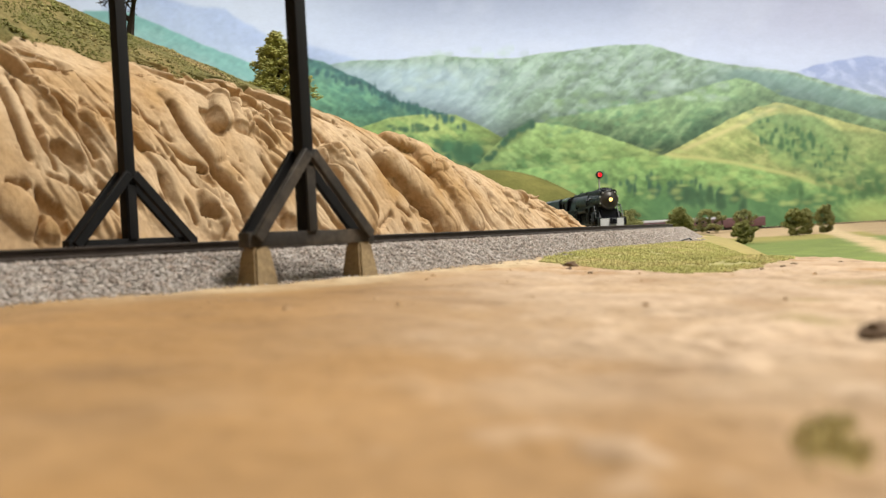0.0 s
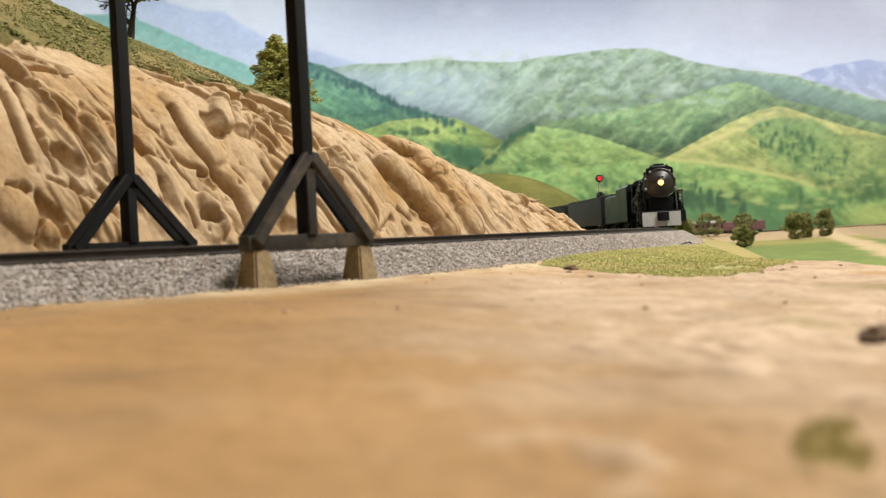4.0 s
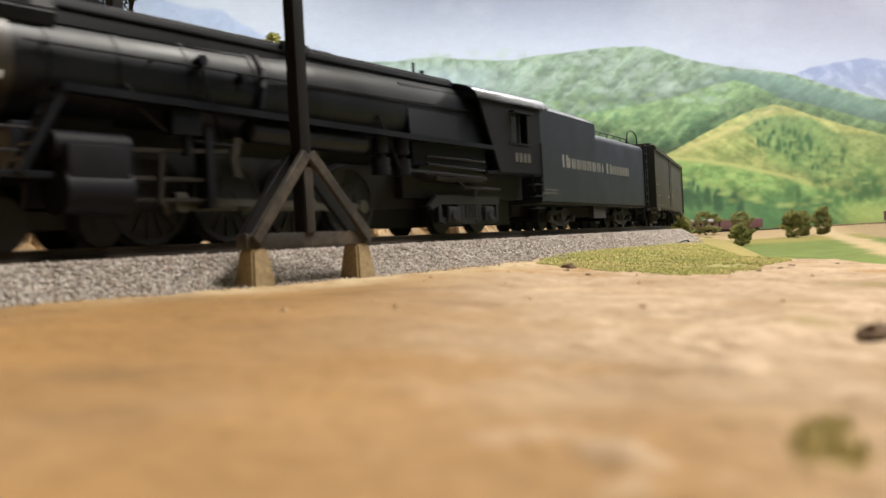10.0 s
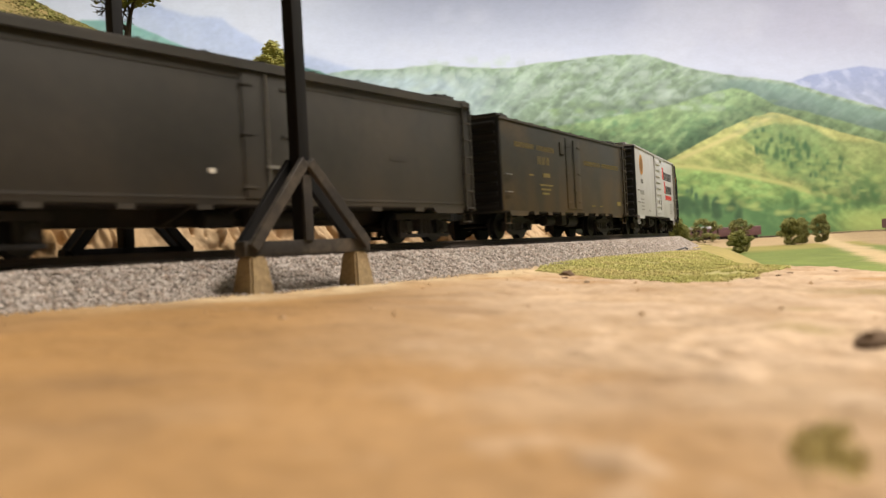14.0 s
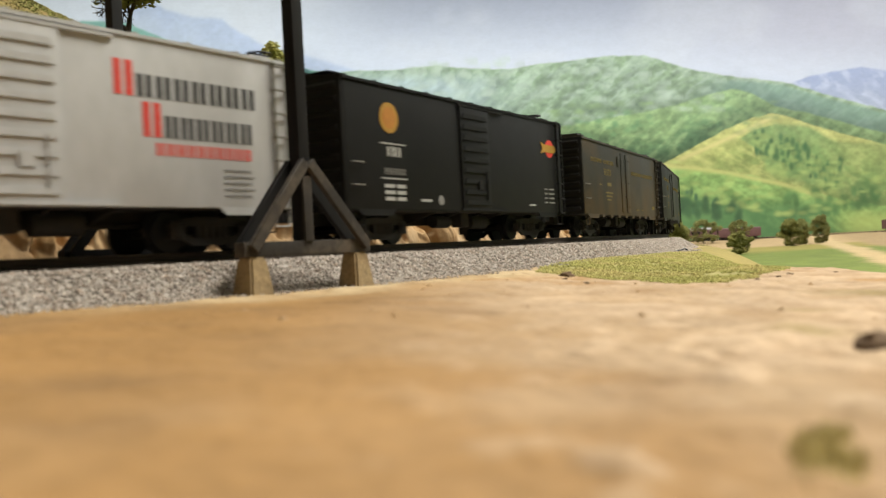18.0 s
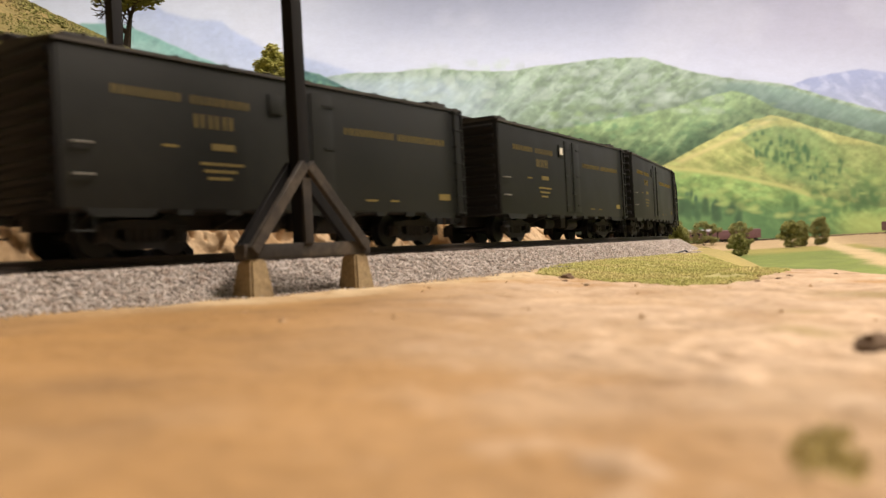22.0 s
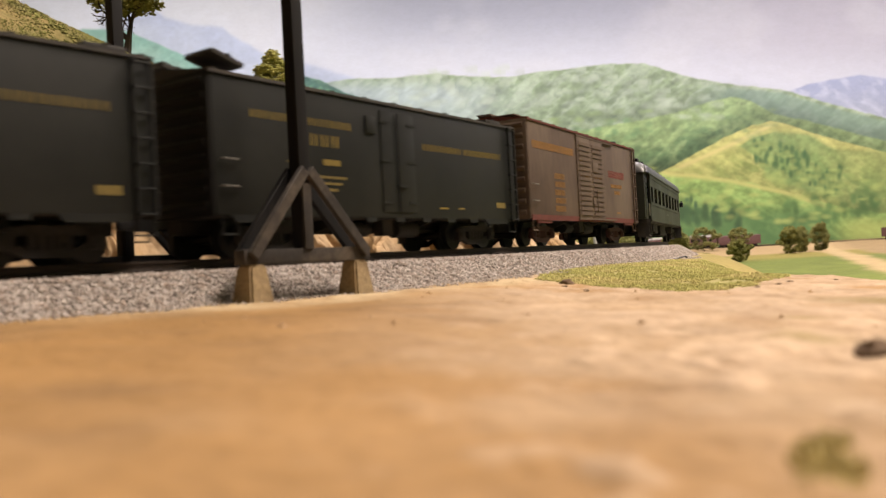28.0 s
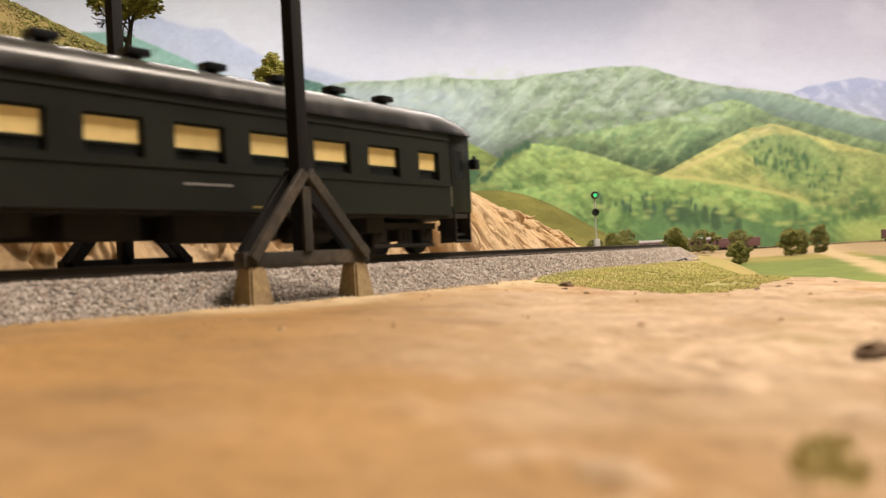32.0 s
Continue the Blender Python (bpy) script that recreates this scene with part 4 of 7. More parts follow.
    dabs(90, 960, 1400, ((960, 200), (1200, 190), (1400, 190)), 60, 4, 9, (134, 168, 96), 0.4)
    dabs(40, 960, 1180, ((960, 225), (1060, 206), (1180, 190)), 40, 4, 6, (98, 152, 92), 0.5)
    c = C3.reshape(-1, 3)
    grey = c @ np.array((0.25, 0.65, 0.10))
    haze = smooth(270, 110, q)[:, None]          # the far ranges are painted paler
    c = (grey[:, None] * 0.22 + c * 0.78) * (0.88 - 0.07 * haze) + np.array((0.018, 0.020, 0.022)) + haze * np.array((0.022, 0.028, 0.054))
    me = raw_mesh("backdrop", np.c_[x, np.full(len(x), yb), z], grid_faces(len(xs), len(zs)), M_BACKDROP, colours=c)
    ob = new("backdrop", me)
    return tagged(ob, "hand-painted backdrop of green mountains under a pale sky", "backdrop", kind="structure")


backdrop = build_backdrop()


# ---- timber bents on both sides of the track ----
def build_bent(place, heading, near):
    """A post with raking braces and a sill; local x runs along the track."""
    label = ("dark worn timber post with raking braces on concrete footings" if near else "dark tarred timber post with raking braces behind the rails")
    bent = thing("timber_post", label, "post", pose(*place, 0, 0, math.degrees(heading)), group="timber posts beside the track")
    # near bent: sill, front braces and facing board grey, post and back braces darker
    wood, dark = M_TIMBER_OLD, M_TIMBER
    bm = bmesh.new()
    box(bm, -1.68, 1.68, -1.68, 1.68, 3.4, 92, 0.22)
    part("post", bm, dark, bent)
    bm = bmesh.new()
    box(bm, -19.2, 21.6, -1.7, 1.7, 0.3, 3.6, 0.25)
    part("sill", bm, wood if near else dark, bent)
    for sx in (-1, 1):
        for sy in (-1, 1):
            bm = bmesh.new()
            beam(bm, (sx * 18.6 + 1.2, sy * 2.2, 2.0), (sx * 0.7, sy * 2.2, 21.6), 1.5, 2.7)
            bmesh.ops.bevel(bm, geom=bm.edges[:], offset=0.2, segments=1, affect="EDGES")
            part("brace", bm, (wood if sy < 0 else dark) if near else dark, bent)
    # a short block between the braces' feet
    bm = bmesh.new()
    box(bm, -1.4, 1.4, -2.2, -1.6, 3.4, 18.5, 0.2)
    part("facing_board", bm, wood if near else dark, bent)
    for sx in (-1, 1):
        bm = bmesh.new()
        a, b = 2.3, 3.5
        lo, hi = -9.0 if near else -9.6, 0.3
        v = [bm.verts.new((sx * 16.7 + 0.8 + i * r, j * r, z)) for z, r in ((lo, b), (hi, a)) for i, j in ((-1, -1), (1, -1), (1, 1), (-1, 1))]
        for f in ((3, 2, 1, 0), (4, 5, 6, 7), (0, 1, 5, 4), (1, 2, 6, 5), (2, 3, 7, 6), (3, 0, 4, 7)):
            bm.faces.new([v[i] for i in f])
        bmesh.ops.bevel(bm, geom=bm.edges[:], offset=0.5, segments=2, affect="EDGES")
        part("footing", bm, M_FOOTING, bent, "tapered sandy concrete block")
    return bent


HEAD = 0.943
build_bent((-0.0312, 0.1943, -0.0024), HEAD, True)
build_bent((-0.0315 - 0.069 * math.sin(HEAD), 0.1940 + 0.069 * math.cos(HEAD), -0.0012), HEAD, False)


# ---- trees ----
M_NEEDLE = material("olive_needles", (0.40, 0.40, 0.14), 0.95, grain=500, vary=0.5, second=(0.36, 0.34, 0.13), blotch=120, spec=0.1)

def leaves(name, centres, spread, n, size, mat_, parent, rs, label="", flat=0.8):
    """Small leaf clumps round the given centres (metres)."""
    centres = np.asarray(centres)
    i = rs.randint(0, len(centres), n)
    d = rs.normal(0, 1, (n, 3)) * (1, 1, flat)
    d /= np.maximum(np.linalg.norm(d, axis=1, keepdims=True), 1e-6)
    d *= (rs.rand(n, 1) ** 0.5)
    p = centres[i] + d * np.reshape(spread, (-1, 1) if np.ndim(spread) else (1,))[i if np.ndim(spread) else 0]
    me = grains(name, p[:, 0], p[:, 1], p[:, 2], size * (0.5 + rs.rand(n)), mat_, rs, flat=0.6)
    ob = obj(name, me, parent)
    if label:
        tagged(ob, label)
    return ob


def limbs(bm, rs, p, way, length, r, depth, tips, wild=0.55):
    q = p + way * length
    cyl(bm, p, q, r, 7, r * 0.62)
    tips.append((q.x, q.y, q.z))
    if depth == 0:
        return
    for _ in range(2 + (rs.rand() < 0.5)):
        w = (way + Vector(rs.normal(0, wild, 3)) + Vector((0, 0, 0.12))).normalized()
        limbs(bm, rs, q - way * length * 0.15 * rs.rand(), w, length * (0.6 + 0.25 * rs.rand()), r * 0.6, depth - 1, tips, wild)


def bushy_tree(place, h, seed, label, mat_=None, wide=0.5, trunk=0.25, n=900, leaf=0.0016, lean=0.0, name="tree", category="tree"):
    """h metres high, with a branched trunk and a ragged crown."""
    rs = np.random.RandomState(seed)
    ob = thing(name, label, category, pose(*place), group="scale model trees")
    bm = bmesh.new()
    tips = []
    limbs(bm, rs, Vector((0, 0, -0.004)), Vector((lean, 0, 1)).normalized(), h * trunk, h * 0.035, 3, tips)
    part_mesh = mesh_of(bm, "trunk", M_BARK, True, 1.0)
    obj("trunk", part_mesh, ob)
    k = 60
    a, b = rs.rand(k) * 6.283, rs.rand(k)
    zz = h * (trunk + (1 - trunk) * (0.0 + 0.90 * b ** 0.9))
    rr = h * wide * 0.5 * np.sqrt(np.clip(1 - (1.9 * b - 0.9) ** 2, 0.05, 1)) * (0.35 + 0.6 * rs.rand(k))
    c = np.c_[rr * np.cos(a) + lean * zz, rr * np.sin(a), zz]
    leaves("crown", c, h * 0.11, n, leaf, mat_ or M_LEAF, ob, rs)
    return ob


def conifer(place, h, seed, label):
    rs = np.random.RandomState(seed)
    ob = thing("conifer", label, "tree", pose(*place), group="scale model trees")
    bm = bmesh.new()
    cyl(bm, (0, 0, -0.004), (0, 0, h * 0.95), h * 0.025, 8, h * 0.006)
    tips = []
    for i in range(260):
        f = 0.1 + 0.88 * rs.rand()
        a = rs.rand() * 6.283
        r = h * 0.62 * (1 - f) ** 0.75 * (0.45 + 0.55 * rs.rand())
        z = h * f
        end = (r * math.cos(a), r * math.sin(a), z + r * 0.12)
        cyl(bm, (0, 0, z), end, h * 0.006, 4, h * 0.002)
        tips += [end, tuple(0.55 * e if k < 2 else e for k, e in enumerate(end))]
    obj("trunk", mesh_of(bm, "trunk", M_BARK, True, 1.0), ob)
    leaves("crown", tips, h * 0.055, 9000, 0.0007, M_NEEDLE, ob, rs, flat=0.6)
    return ob


def hill_top(s, u):
    z, v, w, lean = hill_z(np.array([s]), np.array([u]))
    x, y = beside(s, u)
    return float(x), float(y), float(z[0]) + 0.001


conifer(hill_top(0.157, 0.15), 0.0425, 3, "olive green model conifer on the grassy hilltop")


def oak(place, h, seed):
    rs = np.random.RandomState(seed)
    ob = thing("oak_tree", "gnarled dark model tree with sparse olive leaf clumps", "tree", pose(*place), group="scale model trees")
    bm = bmesh.new()
    tips = []
    limbs(bm, rs, Vector((0, 0, -0.004)), Vector((0.16, 0, 1)).normalized(), h * 0.13, h * 0.024, 5, tips, 0.9)
    obj("trunk", mesh_of(bm, "trunk", M_BARK, True, 1.0), ob)
    c = [t for t in tips if t[2] > h * 0.24]
    pick = [c[i] for i in rs.permutation(len(c))[:max(8, len(c) // 3)]]
    leaves("crown", pick, h * 0.058, 3000, 0.0009, M_LEAF, ob, rs)
    return ob


oak(hill_top(0.058, 0.155), 0.094, 8)

# trees and bushes in the valley and along the far line
FAR_TREES = ((0.70, 2.42, 0.085, 21, 0.9, 1), (0.62, 1.72, 0.060, 22, 1.0, 0), (0.92, 2.18, 0.092, 23, 0.8, 0), (0.985, 2.26, 0.088, 24, 0.5, 1), (1.055, 2.30, 0.100, 25, 0.62, 1),
             (0.555, 1.95, 0.112, 26, 0.6, 0), (0.30, 1.45, 0.036, 27, 1.0, 1), (0.50, 2.30, 0.105, 28, 0.9, 1), (0.60, 2.66, 0.115, 29, 0.9, 1), (0.43, 2.05, 0.108, 30, 0.6, 0),
             (0.52, 2.50, 0.08, 31, 1.0, 1), (0.86, 2.70, 0.10, 32, 1.3, 1), (0.99, 2.74, 0.09, 33, 1.0, 1), (0.395, 2.10, 0.090, 34, 0.9, 1), (0.345, 2.22, 0.100, 35, 0.7, 0), (0.47, 2.06, 0.080, 36, 0.9, 1))
for fx, fy, fh, fseed, fw, dark in FAR_TREES:
    fu, _ = from_track([fx], [fy])
    fz, _ = ground_z(np.array([fx]), np.array([fy]), fu)
    bushy_tree((fx, fy, float(fz[0])), fh * 0.8, fseed, "dark green bushy model tree in the valley" if dark else "olive green bushy model tree in the valley",
               M_LEAF_DARK if dark else M_LEAF, wide=fw * 1.15, trunk=0.06, n=6500, leaf=0.0014)


# ---- smooth olive mound behind the curve ----
def build_mound():
    xs, ys = np.arange(-0.8, 0.75, 0.02), np.arange(2.2, 3.34, 0.02)
    x, y = (a.ravel() for a in np.meshgrid(xs, ys))
    h = 0.26 * np.exp(-np.abs((x - 0.10) / 0.46) ** 3 - ((y - 2.9) / 0.36) ** 2)
    z = -0.03 + h + 0.006 * (NA(x * 14, y * 14) - 0.5)
    me = raw_mesh("mound", np.c_[x, y, z], grid_faces(len(xs), len(ys)), M_MOUND)
    return tagged(new("mound", me), "smooth olive green grassy mound before the backdrop", "hill", kind="structure")


build_mound()


# ---- colour light signal beyond the curve ----
M_SIGNAL = material("black_signal_paint", (0.015, 0.015, 0.015), 0.5, grain=500, vary=0.2)
M_MAST = material("aluminium_paint", (0.45, 0.45, 0.44), 0.5, 0.3, grain=500, vary=0.2)
M_RED = material("lit_red_lens", (0.85, 0.01, 0.02), 0.3, glow=1.1, vary=0.0)
M_GREEN = material("lit_green_lens", (0.01, 0.55, 0.24), 0.3, glow=0.6, vary=0.0)
M_UNLIT = material("unlit_lens", (0.03, 0.05, 0.05), 0.15, vary=0.1)


def build_signal(x, y):
    u, _ = from_track([x], [y])
    z, _ = ground_z(np.array([x]), np.array([y]), u)
    sig = thing("railway_signal", "slim two-headed colour light signal on a silver mast", "signal", pose(x, y, float(z[0]), 0, 0, 8))
    bm = bmesh.new()
    cyl(bm, (0, 0, 0), (0, 0, 93), 1.1, 10)
    cyl(bm, (0, 0, 93), (0, 0, 95), 1.5, 10, 0.3)
    part("mast", bm, M_MAST, sig)
    bm = bmesh.new()
    box(bm, -4, 4, -4, 4, -6, 26, 0.4)
    part("relay_case", bm, M_MAST, sig, "silver painted equipment case")
    lens = None
    for zc, lit in ((90, True), (65, False)):
        bm = bmesh.new()
        cyl(bm, (0, -2.4, zc), (0, -1.8, zc), 5.6, 24)
        cyl(bm, (0, -1.8, zc), (0, 2.2, zc), 3.4, 16)
        # ring-shaped hood
        for i in range(16):
            a, b = math.pi * (i / 16 * 1.3 - 0.15), math.pi * ((i + 1) / 16 * 1.3 - 0.15)
            v = [bm.verts.new((3.5 * math.cos(t), yy, zc + 3.5 * math.sin(t))) for t in (a, b) for yy in (-2.4, -6.0)]
            bm.faces.new((v[0], v[1], v[3], v[2]))
        head = part("signal_head", bm, M_SIGNAL, sig)
        if lit:
            bm = bmesh.new()
            cyl(bm, (0, 0, -2.6), (0, 0, 2.6), 0.5, 8)
            lens = part("lens_carrier", bm, M_SIGNAL, sig, "turning carrier of the red and green lenses", pose(0, -0.0042, zc * SCALE))
            for sgn, mat_, lab in ((-1, M_RED, "glowing red lens"), (1, M_GREEN, "glowing green lens")):
                bm = bmesh.new()
                cyl(bm, (0, sgn * 0.6, 0), (0, sgn * 1.1, 0), 3.0, 20)
                part("lens", bm, mat_, lens, lab)
        else:
            bm = bmesh.new()
            cyl(bm, (0, -2.5, zc), (0, -2.9, zc), 2.6, 18)
            part("lens", bm, M_UNLIT, sig, "dark unlit lens")
    return lens


signal_lens = build_signal(0.2325, 1.22)

# ---- rolling stock materials ----
M_BLACK = material("black_engine_paint", (0.0052, 0.0060, 0.0108), 0.40, grain=350, vary=0.35, second=(0.0072, 0.0076, 0.0118), blotch=70, spec=0.26)
M_JACKET = material("oily_black_jacket", (0.0056, 0.0062, 0.0108), 0.40, grain=350, vary=0.35, second=(0.0074, 0.0078, 0.0118), blotch=70, spec=0.26)
M_CASING = material("sooty_black_casing", (0.0045, 0.0050, 0.0085), 0.5, grain=350, vary=0.35, second=(0.0060, 0.0062, 0.0090), blotch=70, spec=0.16)
M_ROOFBLACK = material("glossy_black_cab_roof", (0.010, 0.010, 0.012), 0.24, grain=350, vary=0.3, spec=0.7)
M_CYL = material("dull_cylinder_cladding", (0.0060, 0.0064, 0.0105), 0.62, grain=300, vary=0.3, second=(0.0078, 0.0080, 0.0115), blotch=90, spec=0.2)
M_GEAR = material("oily_valve_gear", (0.034, 0.031, 0.028), 0.5, 0.5, grain=500, vary=0.4, second=(0.03, 0.026, 0.022), blotch=150)
M_GRAPHITE = material("graphite_smokebox", (0.026, 0.023, 0.022), 0.42, 0.1, grain=500, vary=0.3, second=(0.040, 0.031, 0.027), blotch=120)
M_SILVER = material("silver_pilot_paint", (0.60, 0.61, 0.635), 0.45, 0.25, grain=350, vary=0.15)
M_STEEL = material("oiled_bright_steel", (0.085, 0.080, 0.072), 0.42, 0.6, grain=500, vary=0.3)
M_WHEEL = material("grimy_wheel_steel", (0.0058, 0.0064, 0.0090), 0.6, 0.1, grain=500, vary=0.35)
M_TENDER = material("dusty_black_tender_paint", (0.0040, 0.0052, 0.0095), 0.36, grain=300, vary=0.25, second=(0.0058, 0.0070, 0.0108), blotch=50, spec=0.5)
M_TRUCK = material("grimy_truck_frame", (0.0105, 0.0100, 0.0108), 0.8, grain=500, vary=0.4, second=(0.024, 0.019, 0.0155), blotch=150)
M_EXPRESS = material("dusty_brown_olive_paint", (0.0235, 0.0215, 0.0185), 0.66, grain=300, vary=0.25, second=(0.036, 0.0300, 0.0235), blotch=40)
M_OLIVE = material("grimy_olive_paint", (0.01285, 0.01285, 0.009425), 0.7, grain=300, vary=0.3, second=(0.03793, 0.02454, 0.009817), blotch=34, stretch=(1, 1, 1.6))
M_DARKGREEN = material("dark_green_car_paint", (0.0046, 0.0060, 0.0058), 0.58, grain=300, vary=0.3, second=(0.0076, 0.0088, 0.0074), blotch=38, spec=0.36)
M_BLACKCAR = material("black_boxcar_paint", (0.0034, 0.0035, 0.0045), 0.6, grain=300, vary=0.3, second=(0.0050, 0.0050, 0.0060), blotch=40, spec=0.25)
M_ENDBLACK = material("sooty_car_end", (0.0048, 0.0050, 0.0060), 0.65, grain=300, vary=0.3, second=(0.0085, 0.0080, 0.0075), blotch=60, spec=0.3)
M_WHITE = material("dusty_silver_car_paint", (0.43, 0.435, 0.46), 0.55, grain=300, vary=0.12, second=(0.35, 0.345, 0.355), blotch=30, stretch=(1, 1, 0.5))
M_BROWN = material("faded_boxcar_brown", (0.078, 0.049, 0.037), 0.8, grain=350, vary=0.3, second=(0.1088, 0.0782, 0.0578), blotch=36, stretch=(1, 1, 0.4))
M_REDSILL = material("red_sill_paint", (0.1045, 0.01925, 0.01375), 0.7, grain=300, vary=0.3)
M_REDTRUCK = material("rust_red_truck", (0.051, 0.0168, 0.0132), 0.8, grain=500, vary=0.4)
M_COACH = material("pullman_green_paint", (0.0100, 0.0122, 0.0108), 0.45, grain=300, vary=0.2, second=(0.0118, 0.0142, 0.0110), blotch=30, spec=0.3)
M_COACHROOF = material("worn_black_roof", (0.0120, 0.0115, 0.0130), 0.34, grain=300, vary=0.45, second=(0.036, 0.034, 0.039), blotch=75, spec=0.36)
M_BLIND = material("lit_cream_blind", (0.74, 0.56, 0.25), 0.8, glow=0.10, vary=0.12, blotch=60)
M_FROST = material("frosted_glass", (0.06, 0.06, 0.065), 0.5, vary=0.15)
M_GLASS = material("dark_window_glass", (0.012, 0.014, 0.014), 0.08, vary=0.1, spec=0.6)
M_LAMP = material("lit_headlamp", (1.0, 0.64, 0.17), 0.3, glow=2.8, vary=0.0)
M_YELLOW = material("faded_yellow_lettering", (0.187, 0.132, 0.01925), 0.7, grain=900, vary=0.35)
M_DULLYELLOW = material("grimy_yellow_lettering", (0.15, 0.11, 0.025), 0.75, grain=900, vary=0.4)
M_ORANGE = material("orange_emblem_paint", (0.40, 0.17, 0.03), 0.6, grain=600, vary=0.2)
M_GOLD = material("gold_emblem_paint", (0.36, 0.20, 0.03), 0.6, grain=600, vary=0.2)
M_RED_INK = material("red_lettering", (0.60, 0.05, 0.04), 0.6, grain=900, vary=0.15)
M_DULLRED = material("faded_red_lettering", (0.154, 0.0315, 0.0245), 0.7, grain=900, vary=0.3)
M_BLACK_INK = material("black_lettering", (0.03, 0.03, 0.033), 0.6, grain=900, vary=0.15)
M_WHITE_INK = material("white_lettering", (0.33, 0.33, 0.33), 0.6, grain=900, vary=0.15)
M_GREY_INK = material("grey_lettering", (0.20, 0.195, 0.195), 0.6, grain=900, vary=0.2)
M_LETTER = material("dusty_white_lettering", (0.20, 0.195, 0.195), 0.7, grain=900, vary=0.25)
M_DIM_INK = material("grimy_grey_lettering", (0.060, 0.058, 0.058), 0.7, grain=900, vary=0.4)
M_CREAM = material("cream_placard", (0.72, 0.68, 0.6), 0.7, grain=600, vary=0.1)
M_OCHRE = material("rusty_ochre_lettering", (0.216, 0.102, 0.024), 0.75, grain=900, vary=0.4)
M_ROOF = material("grimy_car_roof", (0.028, 0.0252, 0.0231), 0.7, grain=300, vary=0.35, second=(0.056, 0.049, 0.0434), blotch=50)
M_GRABS = material("pale_grab_iron", (0.22, 0.21, 0.19), 0.5, 0.4, grain=500, vary=0.2)



def rust(m, colour, z0, z1, amount):
    """Rusty streaks that run down the lower sides of a car body, between two heights."""
    nt = m.node_tree
    n, link = nt.nodes, nt.links.new
    bsdf = n["Principled BSDF"]
    tc, sep, mp, nz = n.new("ShaderNodeTexCoord"), n.new("ShaderNodeSeparateXYZ"), n.new("ShaderNodeMapping"), n.new("ShaderNodeTexNoise")
    mp.inputs["Scale"].default_value = (1, 1, 0.3)
    nz.inputs["Scale"].default_value, nz.inputs["Detail"].default_value = 75, 6.0
    link(tc.outputs["Object"], sep.inputs["Vector"])
    link(tc.outputs["Object"], mp.inputs["Vector"])
    link(mp.outputs["Vector"], nz.inputs["Vector"])
    low, streak, mul = n.new("ShaderNodeMapRange"), n.new("ShaderNodeMapRange"), n.new("ShaderNodeMath")
    low.inputs["From Min"].default_value, low.inputs["From Max"].default_value = z1, z0
    streak.inputs["From Min"].default_value, streak.inputs["From Max"].default_value = 0.25, 0.68
    streak.inputs["To Max"].default_value = amount
    mul.operation = "MULTIPLY"
    link(sep.outputs["Z"], low.inputs["Value"])
    link(nz.outputs["Fac"], streak.inputs["Value"])
    link(low.outputs["Result"], mul.inputs[0])
    link(streak.outputs["Result"], mul.inputs[1])
    mx = n.new("ShaderNodeMix")
    mx.data_type = "RGBA"
    link(mul.outputs[0], mx.inputs["Factor"])
    link(bsdf.inputs["Base Color"].links[0].from_socket, mx.inputs["A"])
    mx.inputs["B"].default_value = (*colour, 1)
    link(mx.outputs["Result"], bsdf.inputs["Base Color"])


rust(M_OLIVE, (0.085, 0.046, 0.012), 0.012, 0.034, 0.75)
rust(M_EXPRESS, (0.055, 0.038, 0.022), 0.011, 0.022, 0.5)
rust(M_BROWN, (0.13, 0.085, 0.055), 0.011, 0.030, 0.5)
WHEELS = []            # (part, place in its parent, radius)
SHARED = {}


def shared(key, build, material_, smooth_=True):
    """One mesh that alike pieces share."""
    if key not in SHARED:
        bm = bmesh.new()
        build(bm)
        SHARED[key] = mesh_of(bm, key, material_, smooth_)
    return SHARED[key]


def piece(name, key, build, material_, parent, x=0, y=0, z=0, rz=0, label=""):
    ob = obj(name, shared(key, build, material_), parent, pose(x * SCALE, y * SCALE, z * SCALE, 0, 0, rz))
    if label:
        tagged(ob, label)
    return ob


def wheelset_bm(r, spokes=0):
    def build(bm):
        cyl(bm, (0, -9.4, 0), (0, 9.4, 0), 1.0, 8)
        for s in (-1, 1):
            cyl(bm, (0, s * 7.2, 0), (0, s * 7.9, 0), r + 0.7, 26)
            cyl(bm, (0, s * 7.9, 0), (0, s * 9.7, 0), r, 26)
            cyl(bm, (0, s * 9.7, 0), (0, s * 9.9, 0), r * 0.45, 14)
            if spokes:
                for i in range(spokes):
                    a = 6.283 * i / spokes
                    beam(bm, (0.2 * r * math.cos(a), s * 9.85, 0.2 * r * math.sin(a)), (0.86 * r * math.cos(a), s * 9.85, 0.86 * r * math.sin(a)), 0.5, 1.0)
                # tyre ring and counterweight
                for i in range(26):
                    a, b = 6.283 * i / 26, 6.283 * (i + 1) / 26
                    beam(bm, (0.93 * r * math.cos(a), s * 9.9, 0.93 * r * math.sin(a)), (0.93 * r * math.cos(b), s * 9.9, 0.93 * r * math.sin(b)), 0.5, 1.3)
                box(bm, -0.5 * r, 0.5 * r, s * 9.7 - 0.2, s * 9.7 + 0.5, -0.86 * r, -0.5 * r)
    return build


def wheelset(parent, x, r, z=None, spokes=0):
    z = r if z is None else z
    ob = obj("wheelset", shared("wheelset%g_%d" % (r, spokes), wheelset_bm(r, spokes), M_WHEEL), parent, pose(x * SCALE, 0, z * SCALE))
    WHEELS.append((ob, x * SCALE, z * SCALE, r * SCALE))
    return ob


